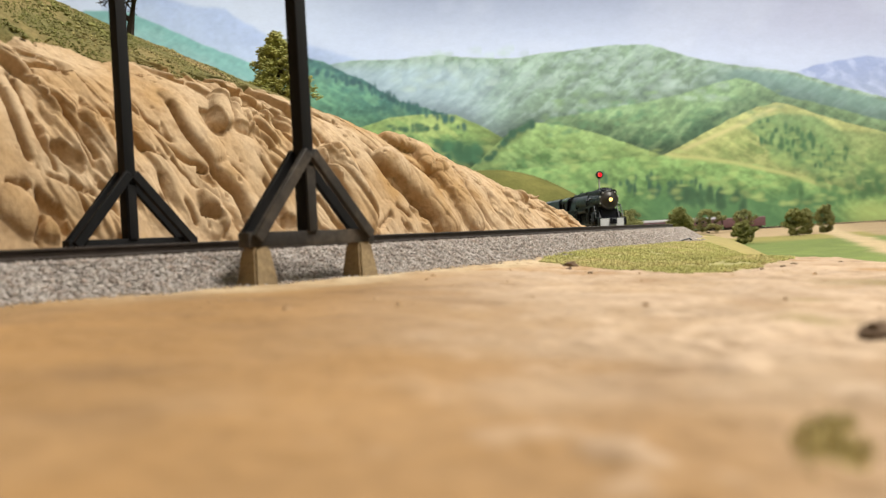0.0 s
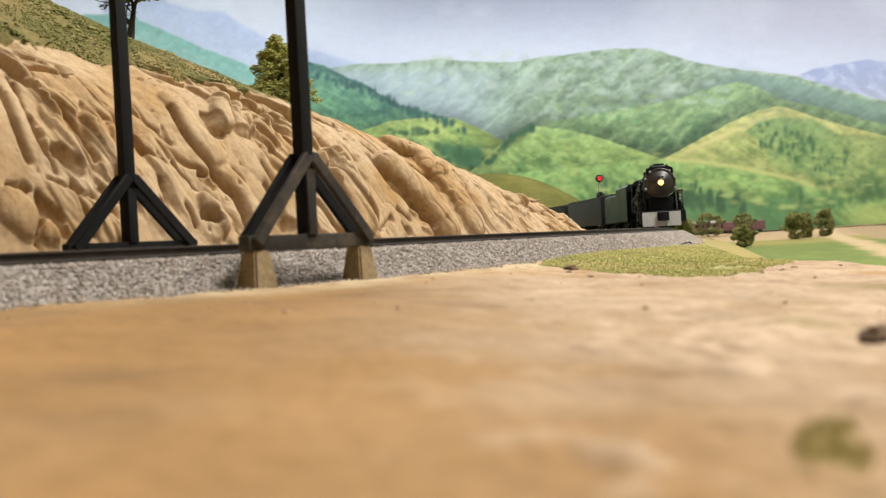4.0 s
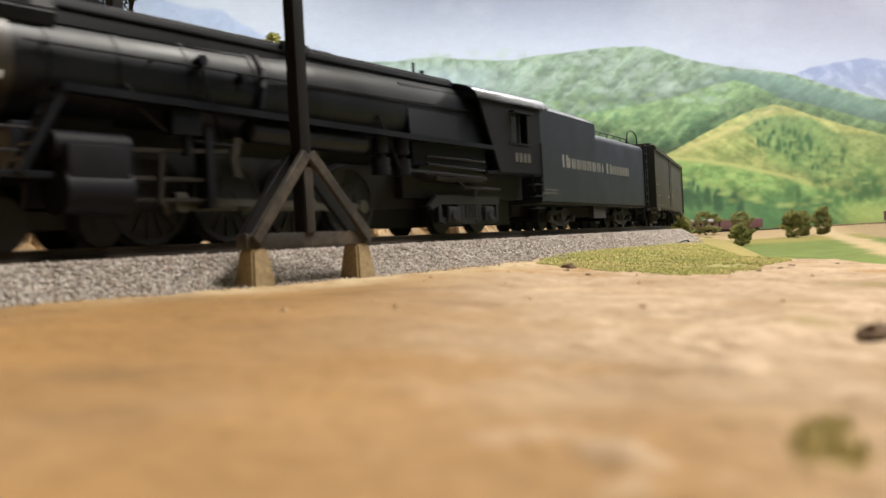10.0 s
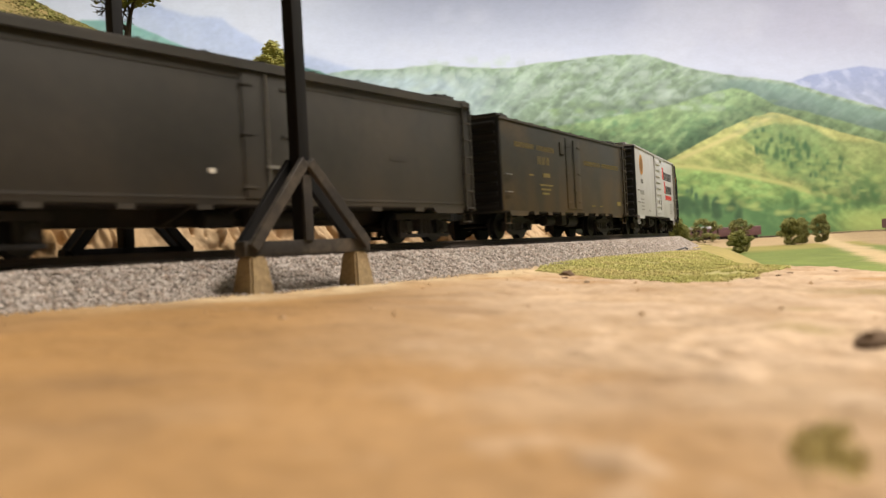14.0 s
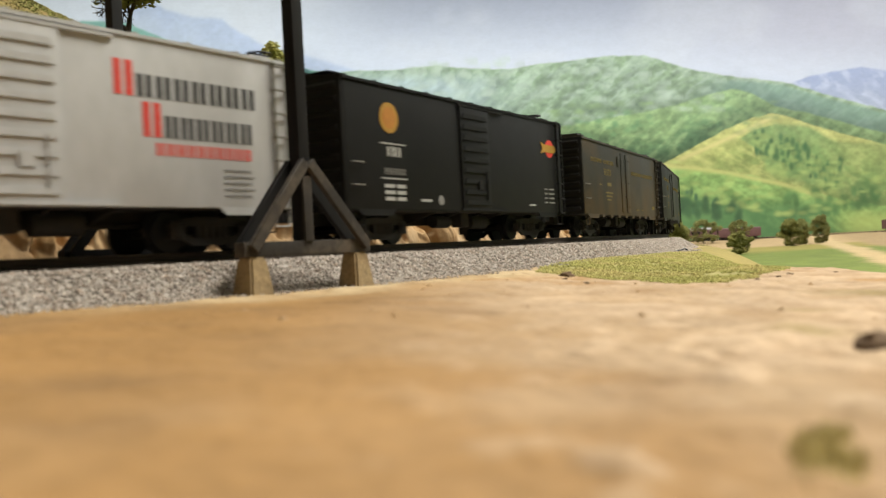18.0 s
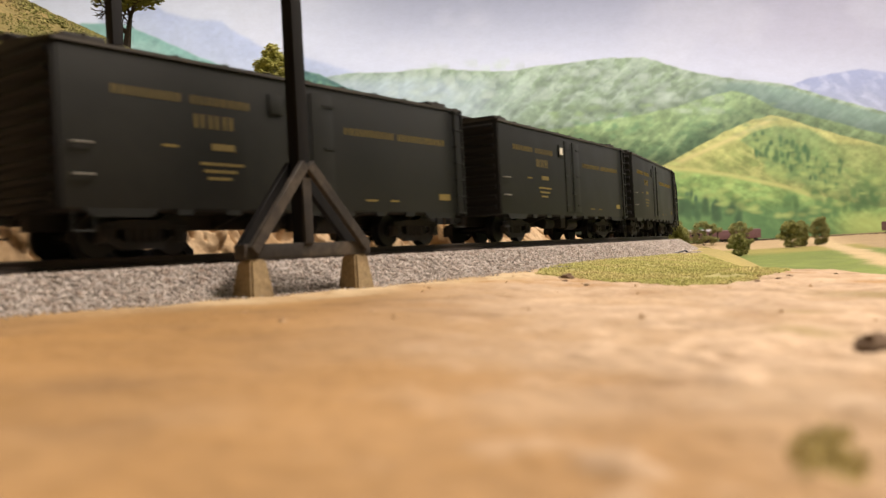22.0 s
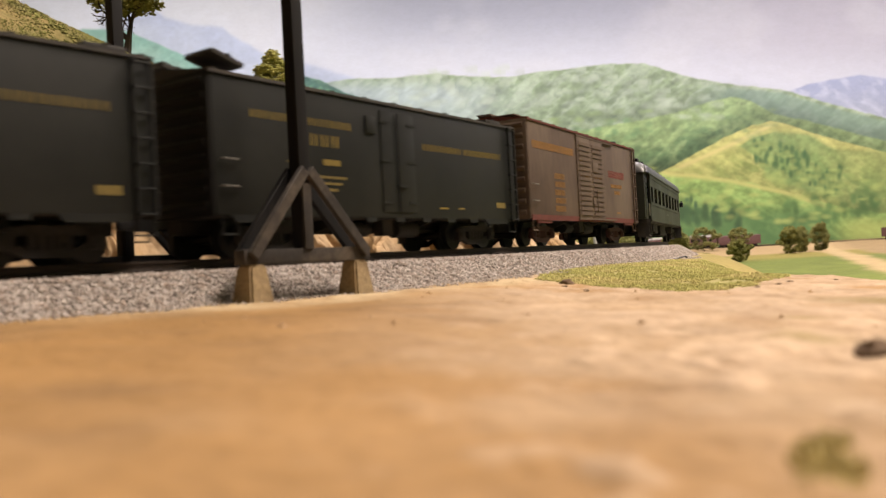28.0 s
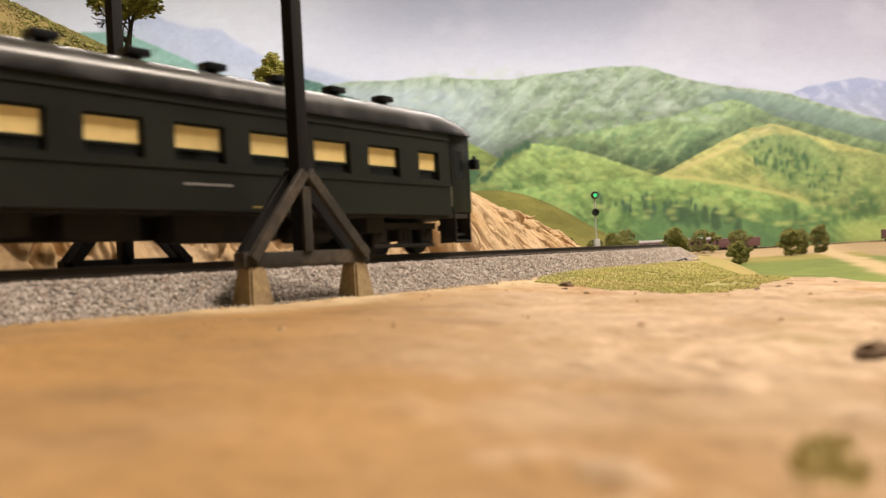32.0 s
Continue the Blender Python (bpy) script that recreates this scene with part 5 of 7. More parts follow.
def truck(car, x, half=9.6, r=4.8, axles=2, style="bettendorf", mat_=None):
    """A truck; the wheelsets turn in it."""
    mat_ = mat_ or M_TRUCK

    def bolster(bm):
        box(bm, -3.2, 3.2, -12.5, 12.5, 4.2, 7.6, 0.5)
        cyl(bm, (0, 0, 7.4), (0, 0, 9.4), 3.5, 12)
    t = obj("truck", shared("bolster", bolster, M_TRUCK), car, pose(x * SCALE, 0, 0))
    xs = [-half, half] if axles == 2 else [-half, 0, half]

    def frame_bm(bm):
        for w in xs:
            box(bm, w - 1.9, w + 1.9, -0.9, 1.3, r - 1.8, r + 1.9, 0.35)
            cyl(bm, (w, 1.2, r), (w, 1.8, r), 1.2, 10)
        e = half
        if style == "plank":
            box(bm, -e - 5, e + 5, -0.8, 0.9, r + 2.4, r + 4.4, 0.2)
            box(bm, -e - 3.5, e + 3.5, 0.1, 1.2, r - 3.3, r - 2.1, 0.15)
            for w in (-e - 2.6, -e + 2.6, e - 2.6, e + 2.6):
                box(bm, w - 0.5, w + 0.5, -0.5, 0.9, r - 3.0, r + 2.6)
            for w in (-2.2, 0, 2.2):
                cyl(bm, (w, 0.5, r - 2.2), (w, 0.5, r + 2.6), 0.9, 8)
        else:
            top = [(-e - 2.5, r + 1.3), (-e - 1.5, r + 2.5), (-4.2, r + 3.2), (4.2, r + 3.2), (e + 1.5, r + 2.5), (e + 2.5, r + 1.3), (e + 2, r - 0.6),
                   (5.2, r - 3.4), (3.6, r - 3.6), (-3.6, r - 3.6), (-5.2, r - 3.4), (-e - 2, r - 0.6)]
            prism(bm, top[:6] + [(e + 1.8, r + 0.8), (4.6, r + 1.2), (-4.6, r + 1.2), (-e - 1.8, r + 0.8)], -0.6, 0.7)
            prism(bm, [(-e - 2, r - 0.4), (-e - 1.8, r + 0.8), (-4.4, r - 1.7), (4.4, r - 1.7), (e + 1.8, r + 0.8), (e + 2, r - 0.4), (5.2, r - 3.4), (-5.2, r - 3.4)], -0.6, 0.7)
            for w in (-3.8, 3.8):
                box(bm, w - 0.7, w + 0.7, -0.6, 0.7, r - 2.2, r + 1.6)
            for w in (-1.9, 0, 1.9):
                cyl(bm, (w, 0.1, r - 1.8), (w, 0.1, r + 1.4), 0.85, 8)
    key = "sideframe_%s_%g_%g_%d_%s" % (style, half, r, axles, mat_.name)
    obj("sideframe", shared(key, frame_bm, mat_), t, pose(0, 0.0122, 0))
    obj("sideframe", shared(key, frame_bm, mat_), t, pose(0, -0.0122, 0, 0, 0, 180))
    for w in xs:
        wheelset(t, w, r)
    return t


def coupler(car, x, sgn):
    def build(bm):
        box(bm, 0, 6.5, -1.0, 1.0, 7.6, 9.6, 0.3)
        prism(bm, [(5.5, -1.6), (8.6, -1.8), (9.4, -0.6), (8.0, 0.3), (9.6, 1.3), (8.8, 2.0), (5.5, 1.5)], 7.2, 10.0, "z")
    return piece("coupler", "coupler", build, M_WHEEL, car, x, 0, 0, 0 if sgn > 0 else 180)


def ladder(car, x, y, z0, z1, mat_, rungs=7, w=4.2, end=False):
    """A side ladder; every rung is a piece of it."""
    bm = bmesh.new()
    h = z1 - z0
    for s in (-1, 1):
        box(bm, s * w / 2 - 0.3, s * w / 2 + 0.3, 0.5, 1.15, 0, h)
    lad = part("ladder", bm, mat_, car, m=pose(x * SCALE, y * SCALE, z0 * SCALE, 0, 0, 90 * (1 if end else 0)))

    def rung(bm):
        tube(bm, [(-w / 2, 0, 0), (-w / 2, 1.15, 0), (w / 2, 1.15, 0), (w / 2, 0, 0)], 0.3, 5)
    for i in range(rungs):
        obj("rung", shared("rung_%g_%s" % (w, mat_.name), rung, mat_), lad, pose(0, 0, (1.0 + (h - 2.0) * i / (rungs - 1)) * SCALE))
    return lad


def grab(car, x, y, z, mat_=None, w=4.6):
    def build(bm):
        tube(bm, [(-w / 2, 0, 0), (-w / 2, 0.9, 0), (w / 2, 0.9, 0), (w / 2, 0, 0)], 0.22, 5)
    m_ = mat_ or M_GRABS
    return piece("grab_iron", "grab_%g_%s" % (w, m_.name), build, m_, car, x, y, z)


def bar(car, x0, x1, z0, z1, y, mat_, name="lettering"):
    """A plain painted bar on the near side, standing for words."""
    bm = bmesh.new()
    box(bm, x0, x1, y, y + 0.10, z0, z1)
    return part(name, bm, mat_, car, smooth=False)


def blocks(car, x_start, z0, h, count, pitch, y, mat_, gaps=(), fill=0.62, weight=0.3, drop=0.0):
    """A word as a row of plain upright bars, running towards the rear end."""
    bm = bmesh.new()
    for i in range(count):
        if i in gaps:
            continue
        x = x_start - i * pitch
        w = pitch * fill
        t = w * (0.12 + 0.55 * weight)
        box(bm, x - t, x, y, y + 0.10, z0, z0 + h)
        box(bm, x - w, x - w + t, y, y + 0.10, z0, z0 + h)
    return part("lettering", bm, mat_, car, smooth=False)


def disc(car, x, z, r, y, mat_, name="emblem", inner=None):
    bm = bmesh.new()
    cyl(bm, (x, y, z), (x, y + 0.12, z), r, 30)
    ob = part(name, bm, mat_, car, smooth=False)
    if inner:
        bm = bmesh.new()
        cyl(bm, (x, y + 0.1, z), (x, y + 0.2, z), r * 0.72, 26)
        box(bm, x - r * 0.62, x + r * 0.62, y + 0.15, y + 0.28, z - r * 0.17, z + r * 0.17)
        part("emblem_ring", bm, inner, ob, smooth=False)
    return ob


HALF = 17.6            # half width over the sides


def freight_car(name, label, category, L, eave, sill, paint, style, trucks="bettendorf", roof=None, end_ribs=True, red=False, hatches_open=(), truck_mat=None):
    """A box car or refrigerator car; local x forward, near side +y, rail head at z = 0."""
    car = thing(name, label, category, group="freight cars of the train")
    a = L / 2
    roof = roof or M_ROOF
    # body with inset ends
    bm = bmesh.new()
    box(bm, -a + 0.6, a - 0.6, -HALF, HALF, sill, eave, 0.25)
    body = part("body", bm, paint, car)
    # end sheets with pressed ribs
    for s in (-1, 1):
        bm = bmesh.new()
        box(bm, s * a - 0.35, s * a + 0.35, -HALF + 0.1, HALF - 0.1, sill, eave + 0.3, 0.2)
        # near-black ends; the brown car's ends keep its body paint
        pm = paint if paint is M_BROWN else M_ENDBLACK
        panel = part("end_panel", bm, pm, car)
        if end_ribs:
            def end_rib(bm):
                prism(bm, [(0.3, -1.2), (1.1, -0.35), (1.1, 0.35), (0.3, 1.2)], -HALF + 1.6, HALF - 1.6)
            for i in range(9):
                z = sill + 2.5 + (eave - sill - 4.5) * i / 8
                piece("end_rib", "end_rib_" + pm.name, end_rib, pm, panel, s * a, 0, z, 0 if s > 0 else 180)
    # side sill tabs
    def tab(bm):
        prism(bm, [(-9, 0.2), (-7, -1.7), (7, -1.7), (9, 0.2)], -0.24, 0.24)

    def small_tab(bm):
        box(bm, -2.2, 2.2, -0.2, 0.2, -1.2, 0.2)
    sm = M_REDSILL if red else paint
    for yy in (HALF - 0.26, -HALF + 0.26):
        for xx in (a - 14, -a + 14):
            piece("sill_tab", "sill_tab_" + sm.name, tab, sm, car, xx, yy, sill)
        if style == "reefer":
            for k in range(7):
                piece("sill_tab", "small_tab_" + sm.name, small_tab, sm, car, -a + 30 + (2 * a - 60) * k / 6, yy, sill)
    if red:
        bm = bmesh.new()
        box(bm, -a + 0.8, a - 0.8, HALF - 0.1, HALF + 0.25, sill - 0.6, sill + 1.6)
        part("sill_band", bm, M_REDSILL, car, "faded red sill band")
    # roof: shallow peak, seam caps, running board
    bm = bmesh.new()
    prism(bm, [(-HALF - 0.4, eave - 0.3), (-HALF - 0.4, eave + 0.5), (-1.5, eave + 2.4), (1.5, eave + 2.4), (HALF + 0.4, eave + 0.5), (HALF + 0.4, eave - 0.3)], -a - 0.2, a + 0.2, "x")
    part("roof", bm, M_REDSILL if red else roof, car)
    def seam(bm):
        beam(bm, (0, HALF + 0.1, eave + 0.75), (0, 0, eave + 2.6), 0.9, 0.5)
        beam(bm, (0, -HALF - 0.1, eave + 0.75), (0, 0, eave + 2.6), 0.9, 0.5)
    n = 11
    for i in range(n):
        x = -a + 2 + (2 * a - 4) * i / (n - 1)
        piece("roof_seam", "seam_%g_%s" % (eave, (M_REDSILL if red else roof).name), seam, M_REDSILL if red else roof, car, x)
    bm = bmesh.new()
    for k in (-1, 0, 1):
        box(bm, -a - 1.5, a + 1.5, k * 2.1 - 0.9, k * 2.1 + 0.9, eave + 3.0, eave + 3.5)
    for i in range(10):
        x = -a + 1 + (2 * a - 2) * i / 9
        box(bm, x - 0.5, x + 0.5, -3, 3, eave + 2.2, eave + 3.0)
    part("running_board", bm, roof, car)
    if style == "reefer":
        def hatch(bm):
            box(bm, -5, 5, -5.2, 5.2, 0, 1.4, 0.3)
            box(bm, -0.5, 0.5, -5.4, 5.4, 1.3, 1.7)
        for k, (sx, sy) in enumerate(((1, 1), (1, -1), (-1, 1), (-1, -1))):
            ob = piece("ice_hatch", "ice_hatch", hatch, roof, car, sx * (a - 9), sy * 9.4, eave + 1.2)
            if k in hatches_open:
                ob.matrix_local = pose(sx * (a - 9) * SCALE, sy * 0.0094, (eave + 4.2) * SCALE, 0, -14 * sx, 0)
    else:
        for s in (-1, 1):
            bm = bmesh.new()
            box(bm, s * (a - 4) - 3.4, s * (a - 4) + 3.4, 3.2, 12.5, eave + 2.2, eave + 2.6)
            part("roof_platform", bm, roof, car)
    # doors
    y = HALF
    if style == "reefer":
        for s in (-1, 1):
            bm = bmesh.new()
            box(bm, min(0, s * 8.2) + (0.15 if s > 0 else 0), max(0, s * 8.2) - (0.15 if s < 0 else 0), y - 0.2, y + 0.32, sill + 1.6, eave - 2.2, 0.12)
            d = part("door", bm, paint, car)
            for z in (sill + 4.5, (sill + eave) / 2, eave - 5.5):
                bm = bmesh.new()
                box(bm, min(s * 4.6, s * 8.8), max(s * 4.6, s * 8.8), y + 0.25, y + 0.55, z - 0.35, z + 0.35)
                part("hinge", bm, paint, d)
        bm = bmesh.new()
        cyl(bm, (0.6, y + 0.7, sill + 2.0), (0.6, y + 0.7, eave - 2.5), 0.28, 6)
        box(bm, -3.2, 1.2, y + 0.3, y + 0.95, sill + 9.2, sill + 10.0)
        part("latch_rod", bm, M_GRABS if paint is M_EXPRESS else paint, car)
    else:
        wide = ((-9.5, 9.5),) if style == "box" else ((-0.2, 17.2), (-17.6, -0.4))
        for x0, x1 in wide:
            bm = bmesh.new()
            box(bm, x0, x1, y - 0.2, y + 0.65, sill + 0.9, eave - 1.4, 0.12)
            d = part("door", bm, paint, car)
            n = 15 if style == "double" else 9
            def rib(bm):
                prism(bm, [(x0 + 1.2, -0.75), (x0 + 2, 0.75), (x1 - 2, 0.75), (x1 - 1.2, -0.75)], y + 0.6, y + 1.0)
            for i in range(n):
                z = sill + 3 + (eave - sill - 7.5) * i / (n - 1)
                obj("door_rib", shared("door_rib_%s_%g" % (paint.name, x0), rib, paint), d, pose(0, 0, z * SCALE))
        bm = bmesh.new()
        x0 = min(w[0] for w in wide) - (12 if style == "box" else 16)
        x1 = max(w[1] for w in wide) + 1
        box(bm, x0, x1, y + 0.1, y + 0.9, sill + 0.2, sill + 0.9)
        part("door_track", bm, paint, car)
        bm = bmesh.new()
        box(bm, x0, x1, y + 0.1, y + 0.8, eave - 1.4, eave - 0.8)
        part("door_track", bm, paint, car)
        bm = bmesh.new()
        box(bm, -3.4, -0.4, y + 0.6, y + 1.25, sill + 7.5, sill + 10.5)
        cyl(bm, (-6.2, y + 1.1, sill + 4), (-6.2, y + 1.1, sill + 14), 0.3, 6)
        part("door_latch", bm, paint, car)
    # ladders and grab irons
    lm = M_GRABS if paint in (M_WHITE,) else paint
    ladder(car, -a + 3.2, y, sill - 1, eave - 0.2, lm)
    for z in (sill + 7, sill + 13.5):
        grab(car, a - 5, y, z)
        grab(car, a - 5, -y - 0.01, z)
    lad = ladder(car, a + 0.8, -11.5, sill, eave, paint, end=True)
    lad.matrix_local = pose((a + 0.6) * SCALE, -0.0115, sill * SCALE, 0, 0, -90)
    lad = ladder(car, -a - 0.8, 11.5, sill, eave, paint, end=True)
    lad.matrix_local = pose((-a - 0.6) * SCALE, 0.0115, sill * SCALE, 0, 0, 90)
    def stirrup(bm):
        tube(bm, [(-2.4, 0, 0), (-2.4, 0, -4), (2.4, 0, -4), (2.4, 0, 0)], 0.25, 5)
    for xx in (a - 5, -a + 3.3):
        for yy in (y - 0.4, -y + 0.4):
            piece("stirrup_step", "stirrup_" + paint.name, stirrup, paint, car, xx, yy, sill - 0.5)
    # brake wheel on the rear end: upright on the refrigerator cars, flat on a tall staff on the box cars
    flat = style != "reefer"
    hub = Vector((-a - 2.4, 4.5, eave + 5.4) if flat else (-a - 2.4, -5, eave - 6))
    arm = lambda t: hub + 3.2 * Vector((math.cos(t), math.sin(t), 0) if flat else (0, math.cos(t), math.sin(t)))
    bm = bmesh.new()
    for i in range(16):
        cyl(bm, arm(6.283 * i / 16), arm(6.283 * (i + 1) / 16), 0.3, 5)
    for i in range(4):
        cyl(bm, hub, arm(6.283 * i / 4), 0.25, 5)
    if flat:
        cyl(bm, (hub.x, hub.y, sill), hub, 0.35, 6)
        box(bm, -a - 3.6, -a + 3, 1.5, 9.0, eave + 2.2, eave + 2.7)
        box(bm, -a - 0.8, -a, hub.y - 1, hub.y + 1, sill + 16, sill + 17)
    else:
        cyl(bm, (-a, -5, eave - 6), hub, 0.5, 8)
    part("brake_wheel", bm, M_WHEEL, car)
    # underframe
    bm = bmesh.new()
    box(bm, -a + 1, a - 1, -HALF + 1.5, HALF - 1.5, sill - 0.2, sill + 0.8)
    box(bm, -a + 2, a - 2, -2.2, 2.2, 6.2, sill + 0.3)
    for x in (-22, -8, 8, 22):
        prism(bm, [(-HALF + 1.5, sill), (-3, 6.4), (3, 6.4), (HALF - 1.5, sill)], x - 0.5, x + 0.5, "x")
    part("underframe", bm, M_TRUCK, car)
    bm = bmesh.new()
    cyl(bm, (6, 8.5, sill - 3), (15, 8.5, sill - 3), 2.2, 12)
    cyl(bm, (-17, 9.5, sill - 3.2), (-6, 9.5, sill - 3.2), 2.6, 12)
    box(bm, -3, 2, 8, 12, sill - 5, sill)
    tube(bm, [(6, 8.5, sill - 3), (-20, 5, sill - 3.5), (-38, 3, sill - 3)], 0.35, 5)
    part("brake_gear", bm, M_TRUCK, car)
    t = a - 22
    truck(car, t, style=trucks, mat_=truck_mat)
    truck(car, -t, style=trucks, mat_=truck_mat)
    coupler(car, a + 0.2, 1)
    coupler(car, -a - 0.2, -1)
    return car


TRAIN = []             # (car, place of its middle along the track at 20 s, half the distance between its trucks)

# ---- express refrigerator car, 50 foot ----
car = freight_car("express_car", "dusty dark brown express refrigerator car with plank trucks", "railway car", 183, 46.0, 10.6, M_EXPRESS, "reefer", "plank", end_ribs=False)
bar(car, -91, 91, 41.5, 42.1, HALF, M_EXPRESS, "trim_strip")
bar(car, -91, 91, 12.0, 12.8, HALF, M_EXPRESS, "trim_strip")
bm = bmesh.new()
box(bm, -91, 91, HALF - 0.1, HALF + 0.9, 44.0, 45.8)
part("fascia", bm, M_EXPRESS, car)
bar(car, 17, 19, 18.0, 19.2, HALF, M_CREAM, "placard")
bar(car, -56, -48, 24.5, 26.0, HALF, M_EXPRESS)
TRAIN.append((car, -0.6378, 0.063))


# ---- refrigerator cars ----
def reefer(label, paint, ink, placard=None, hatches=()):
    car = freight_car("reefer_car", label, "railway car", 143, 44.0, 10.0, paint, "reefer", hatches_open=hatches)
    y = HALF
    blocks(car, 59, 34.4, 2.0, 17, 2.25, y, ink, gaps=(8,))
    blocks(car, 38, 29.0, 3.2, 3, 4.2, y, ink)
    bar(car, 33.5, 26.5, 24.0, 25.6, y, ink)
    for k in range(3):
        bar(car, 37 - k, 24 + 2 * k, 20.4 - 1.7 * k, 21.1 - 1.7 * k, y, M_DULLYELLOW)
    bar(car, 47, 43, 24.0, 24.6, y, M_DULLYELLOW)
    blocks(car, -13, 31.6, 2.0, 10, 2.25, y, ink)
    blocks(car, -37, 31.6, 2.0, 11, 2.25, y, ink)
    bar(car, -26, -21, 13.0, 13.6, y, ink)
    bar(car, -36, -32, 13.0, 13.6, y, M_DULLYELLOW)
    bar(car, -63, -57, 14.0, 16.0, y, M_DULLYELLOW)
    bm = bmesh.new()
    box(bm, 10.5, 15.0, y, y + 0.5, 34.5, 39.5, 0.1)
    pl = part("route_board", bm, paint, car)
    if placard:
        bm = bmesh.new()
        box(bm, 11.2, 14.2, y + 0.45, y + 0.6, 35.6, 38.4)
        part("placard", bm, M_CREAM, pl, "small pasted cream card")
    return car


TRAIN.append((reefer("ochre-stained olive refrigerator car", M_OLIVE, M_DULLYELLOW), -0.4553, 0.0495))
TRAIN.append((reefer("grimy olive refrigerator car with rusty lower sides", M_OLIVE, M_DULLYELLOW), 0.0314, 0.0495))
TRAIN.append((reefer("dark green refrigerator car with faded yellow lettering", M_DARKGREEN, M_DULLYELLOW), 0.1948, 0.0495))
TRAIN.append((reefer("dark green refrigerator car with a pale pasted card", M_DARKGREEN, M_DULLYELLOW, placard=True), 0.3611, 0.0495))
TRAIN.append((reefer("dark green refrigerator car with clear yellow lettering", M_DARKGREEN, M_YELLOW), 0.5200, 0.0495))
TRAIN.append((reefer("dark green refrigerator car with dull yellow lettering", M_DARKGREEN, M_DULLYELLOW), 0.6820, 0.0495))
TRAIN.append((reefer("dark green refrigerator car with raised ice hatches", M_DARKGREEN, M_YELLOW, hatches=(0, 1)), 0.8386, 0.0495))

# ---- silver merchandise boxcar ----
car = freight_car("boxcar", "pale silver grey merchandise boxcar with orange emblem", "railway car", 140.5, 47.0, 10.0, M_WHITE, "box", roof=M_WHITE)
y = HALF
disc(car, 53, 38.0, 5.6, y, M_ORANGE, inner=M_OCHRE)
blocks(car, 56, 27.6, 2.4, 3, 2.6, y, M_GREY_INK)
bar(car, 58, 47, 21.6, 24.0, y, M_GREY_INK)
for k in range(4):
    bar(car, 57 - k % 2, 47.5, 18.6 - 1.9 * k, 19.3 - 1.9 * k, y, M_GREY_INK)
bar(car, 33, 27, 12.6, 13.2, y, M_GREY_INK)
blocks(car, -21.5, 34.0, 7.6, 1, 5.0, y, M_RED_INK, fill=0.9, weight=0.5)
blocks(car, -27.0, 34.0, 5.0, 7, 4.75, y, M_BLACK_INK, fill=0.76, weight=0.5)
blocks(car, -28.0, 25.4, 7.6, 1, 5.0, y, M_RED_INK, fill=0.9, weight=0.5)
blocks(car, -33.6, 25.4, 5.0, 6, 4.2, y, M_BLACK_INK, fill=0.76, weight=0.5)
blocks(car, -31, 21.4, 2.8, 10, 2.7, y, M_RED_INK, fill=0.72, weight=0.45)
for k in range(5):
    bar(car, -49, -57 - (k % 2), 18.6 - 1.5 * k, 19.1 - 1.5 * k, y, M_GREY_INK)
TRAIN.append((car, -0.2928, 0.0485))

# ---- black merchandise boxcar ----
car = freight_car("boxcar", "black merchandise boxcar with gold emblem and arrow badge", "railway car", 140.5, 47.0, 10.0, M_BLACKCAR, "box", roof=M_BLACKCAR)
disc(car, 49, 37.5, 4.6, y, M_GOLD, inner=M_ORANGE)
bar(car, 54, 41, 29.6, 30.0, y, M_WHITE_INK)
blocks(car, 50.5, 26.0, 2.9, 2, 3.6, y, M_WHITE_INK, fill=0.85, weight=0.4)
blocks(car, 52, 20.6, 1.9, 5, 2.2, y, M_GREY_INK)
bar(car, 54, 41, 19.2, 19.6, y, M_WHITE_INK)
for k in range(3):
    for x0, x1 in ((52.5, 47.5), (46.5, 42)):
        bar(car, x0, x1, 16.6 - 1.9 * k, 17.7 - 1.9 * k, y, M_WHITE_INK)
bar(car, 34, 28, 12.8, 13.6, y, M_WHITE_INK)
disc(car, 22.5, 13.4, 1.6, y, M_GREY_INK, "stencil")
for k in range(4):
    bar(car, -53.5, -56, 19.2 - 1.8 * k, 19.8 - 1.8 * k, y, M_GREY_INK)
    bar(car, -57.5, -62, 19.2 - 1.8 * k, 19.8 - 1.8 * k, y, M_GREY_INK)
bar(car, -40, -45, 12.6, 13.2, y, M_WHITE_INK)
disc(car, -59.5, 36, 3.6, y, M_RED_INK, "badge_disc")
bm = bmesh.new()
prism(bm, [(-51.5, 38.4), (-54.5, 37.5), (-63.5, 37.4), (-65.5, 36), (-63.5, 34.3), (-54.5, 34.4), (-51.5, 33.7), (-53.2, 36)], y + 0.1, y + 0.24)
part("arrow_badge", bm, M_GOLD, car, "yellow arrow shape", smooth=False)
TRAIN.append((car, -0.1331, 0.0485))

# ---- weathered double-door boxcar ----
car = freight_car("boxcar", "weathered brown double-door boxcar with red sill and ochre lettering", "railway car", 141, 49.3, 10.6, M_BROWN, "double", roof=M_BROWN, red=True, truck_mat=M_REDTRUCK)
for x0, x1, z0, z1, mat_ in ((66, 21, 38.6, 41.6, M_OCHRE),):
    blocks(car, x0, z0, z1 - z0, 16, 2.85, y, mat_, fill=0.9, weight=0.55)
for k in range(5):
    blocks(car, 44 - 0.5 * (k % 2), 27.5 - 3.4 * k, 2.3, 5, 2.3, y, M_OCHRE, fill=0.8, weight=0.5)
blocks(car, 15, 29.5, 1.5, 6, 2.3, y + 0.66, M_OCHRE)
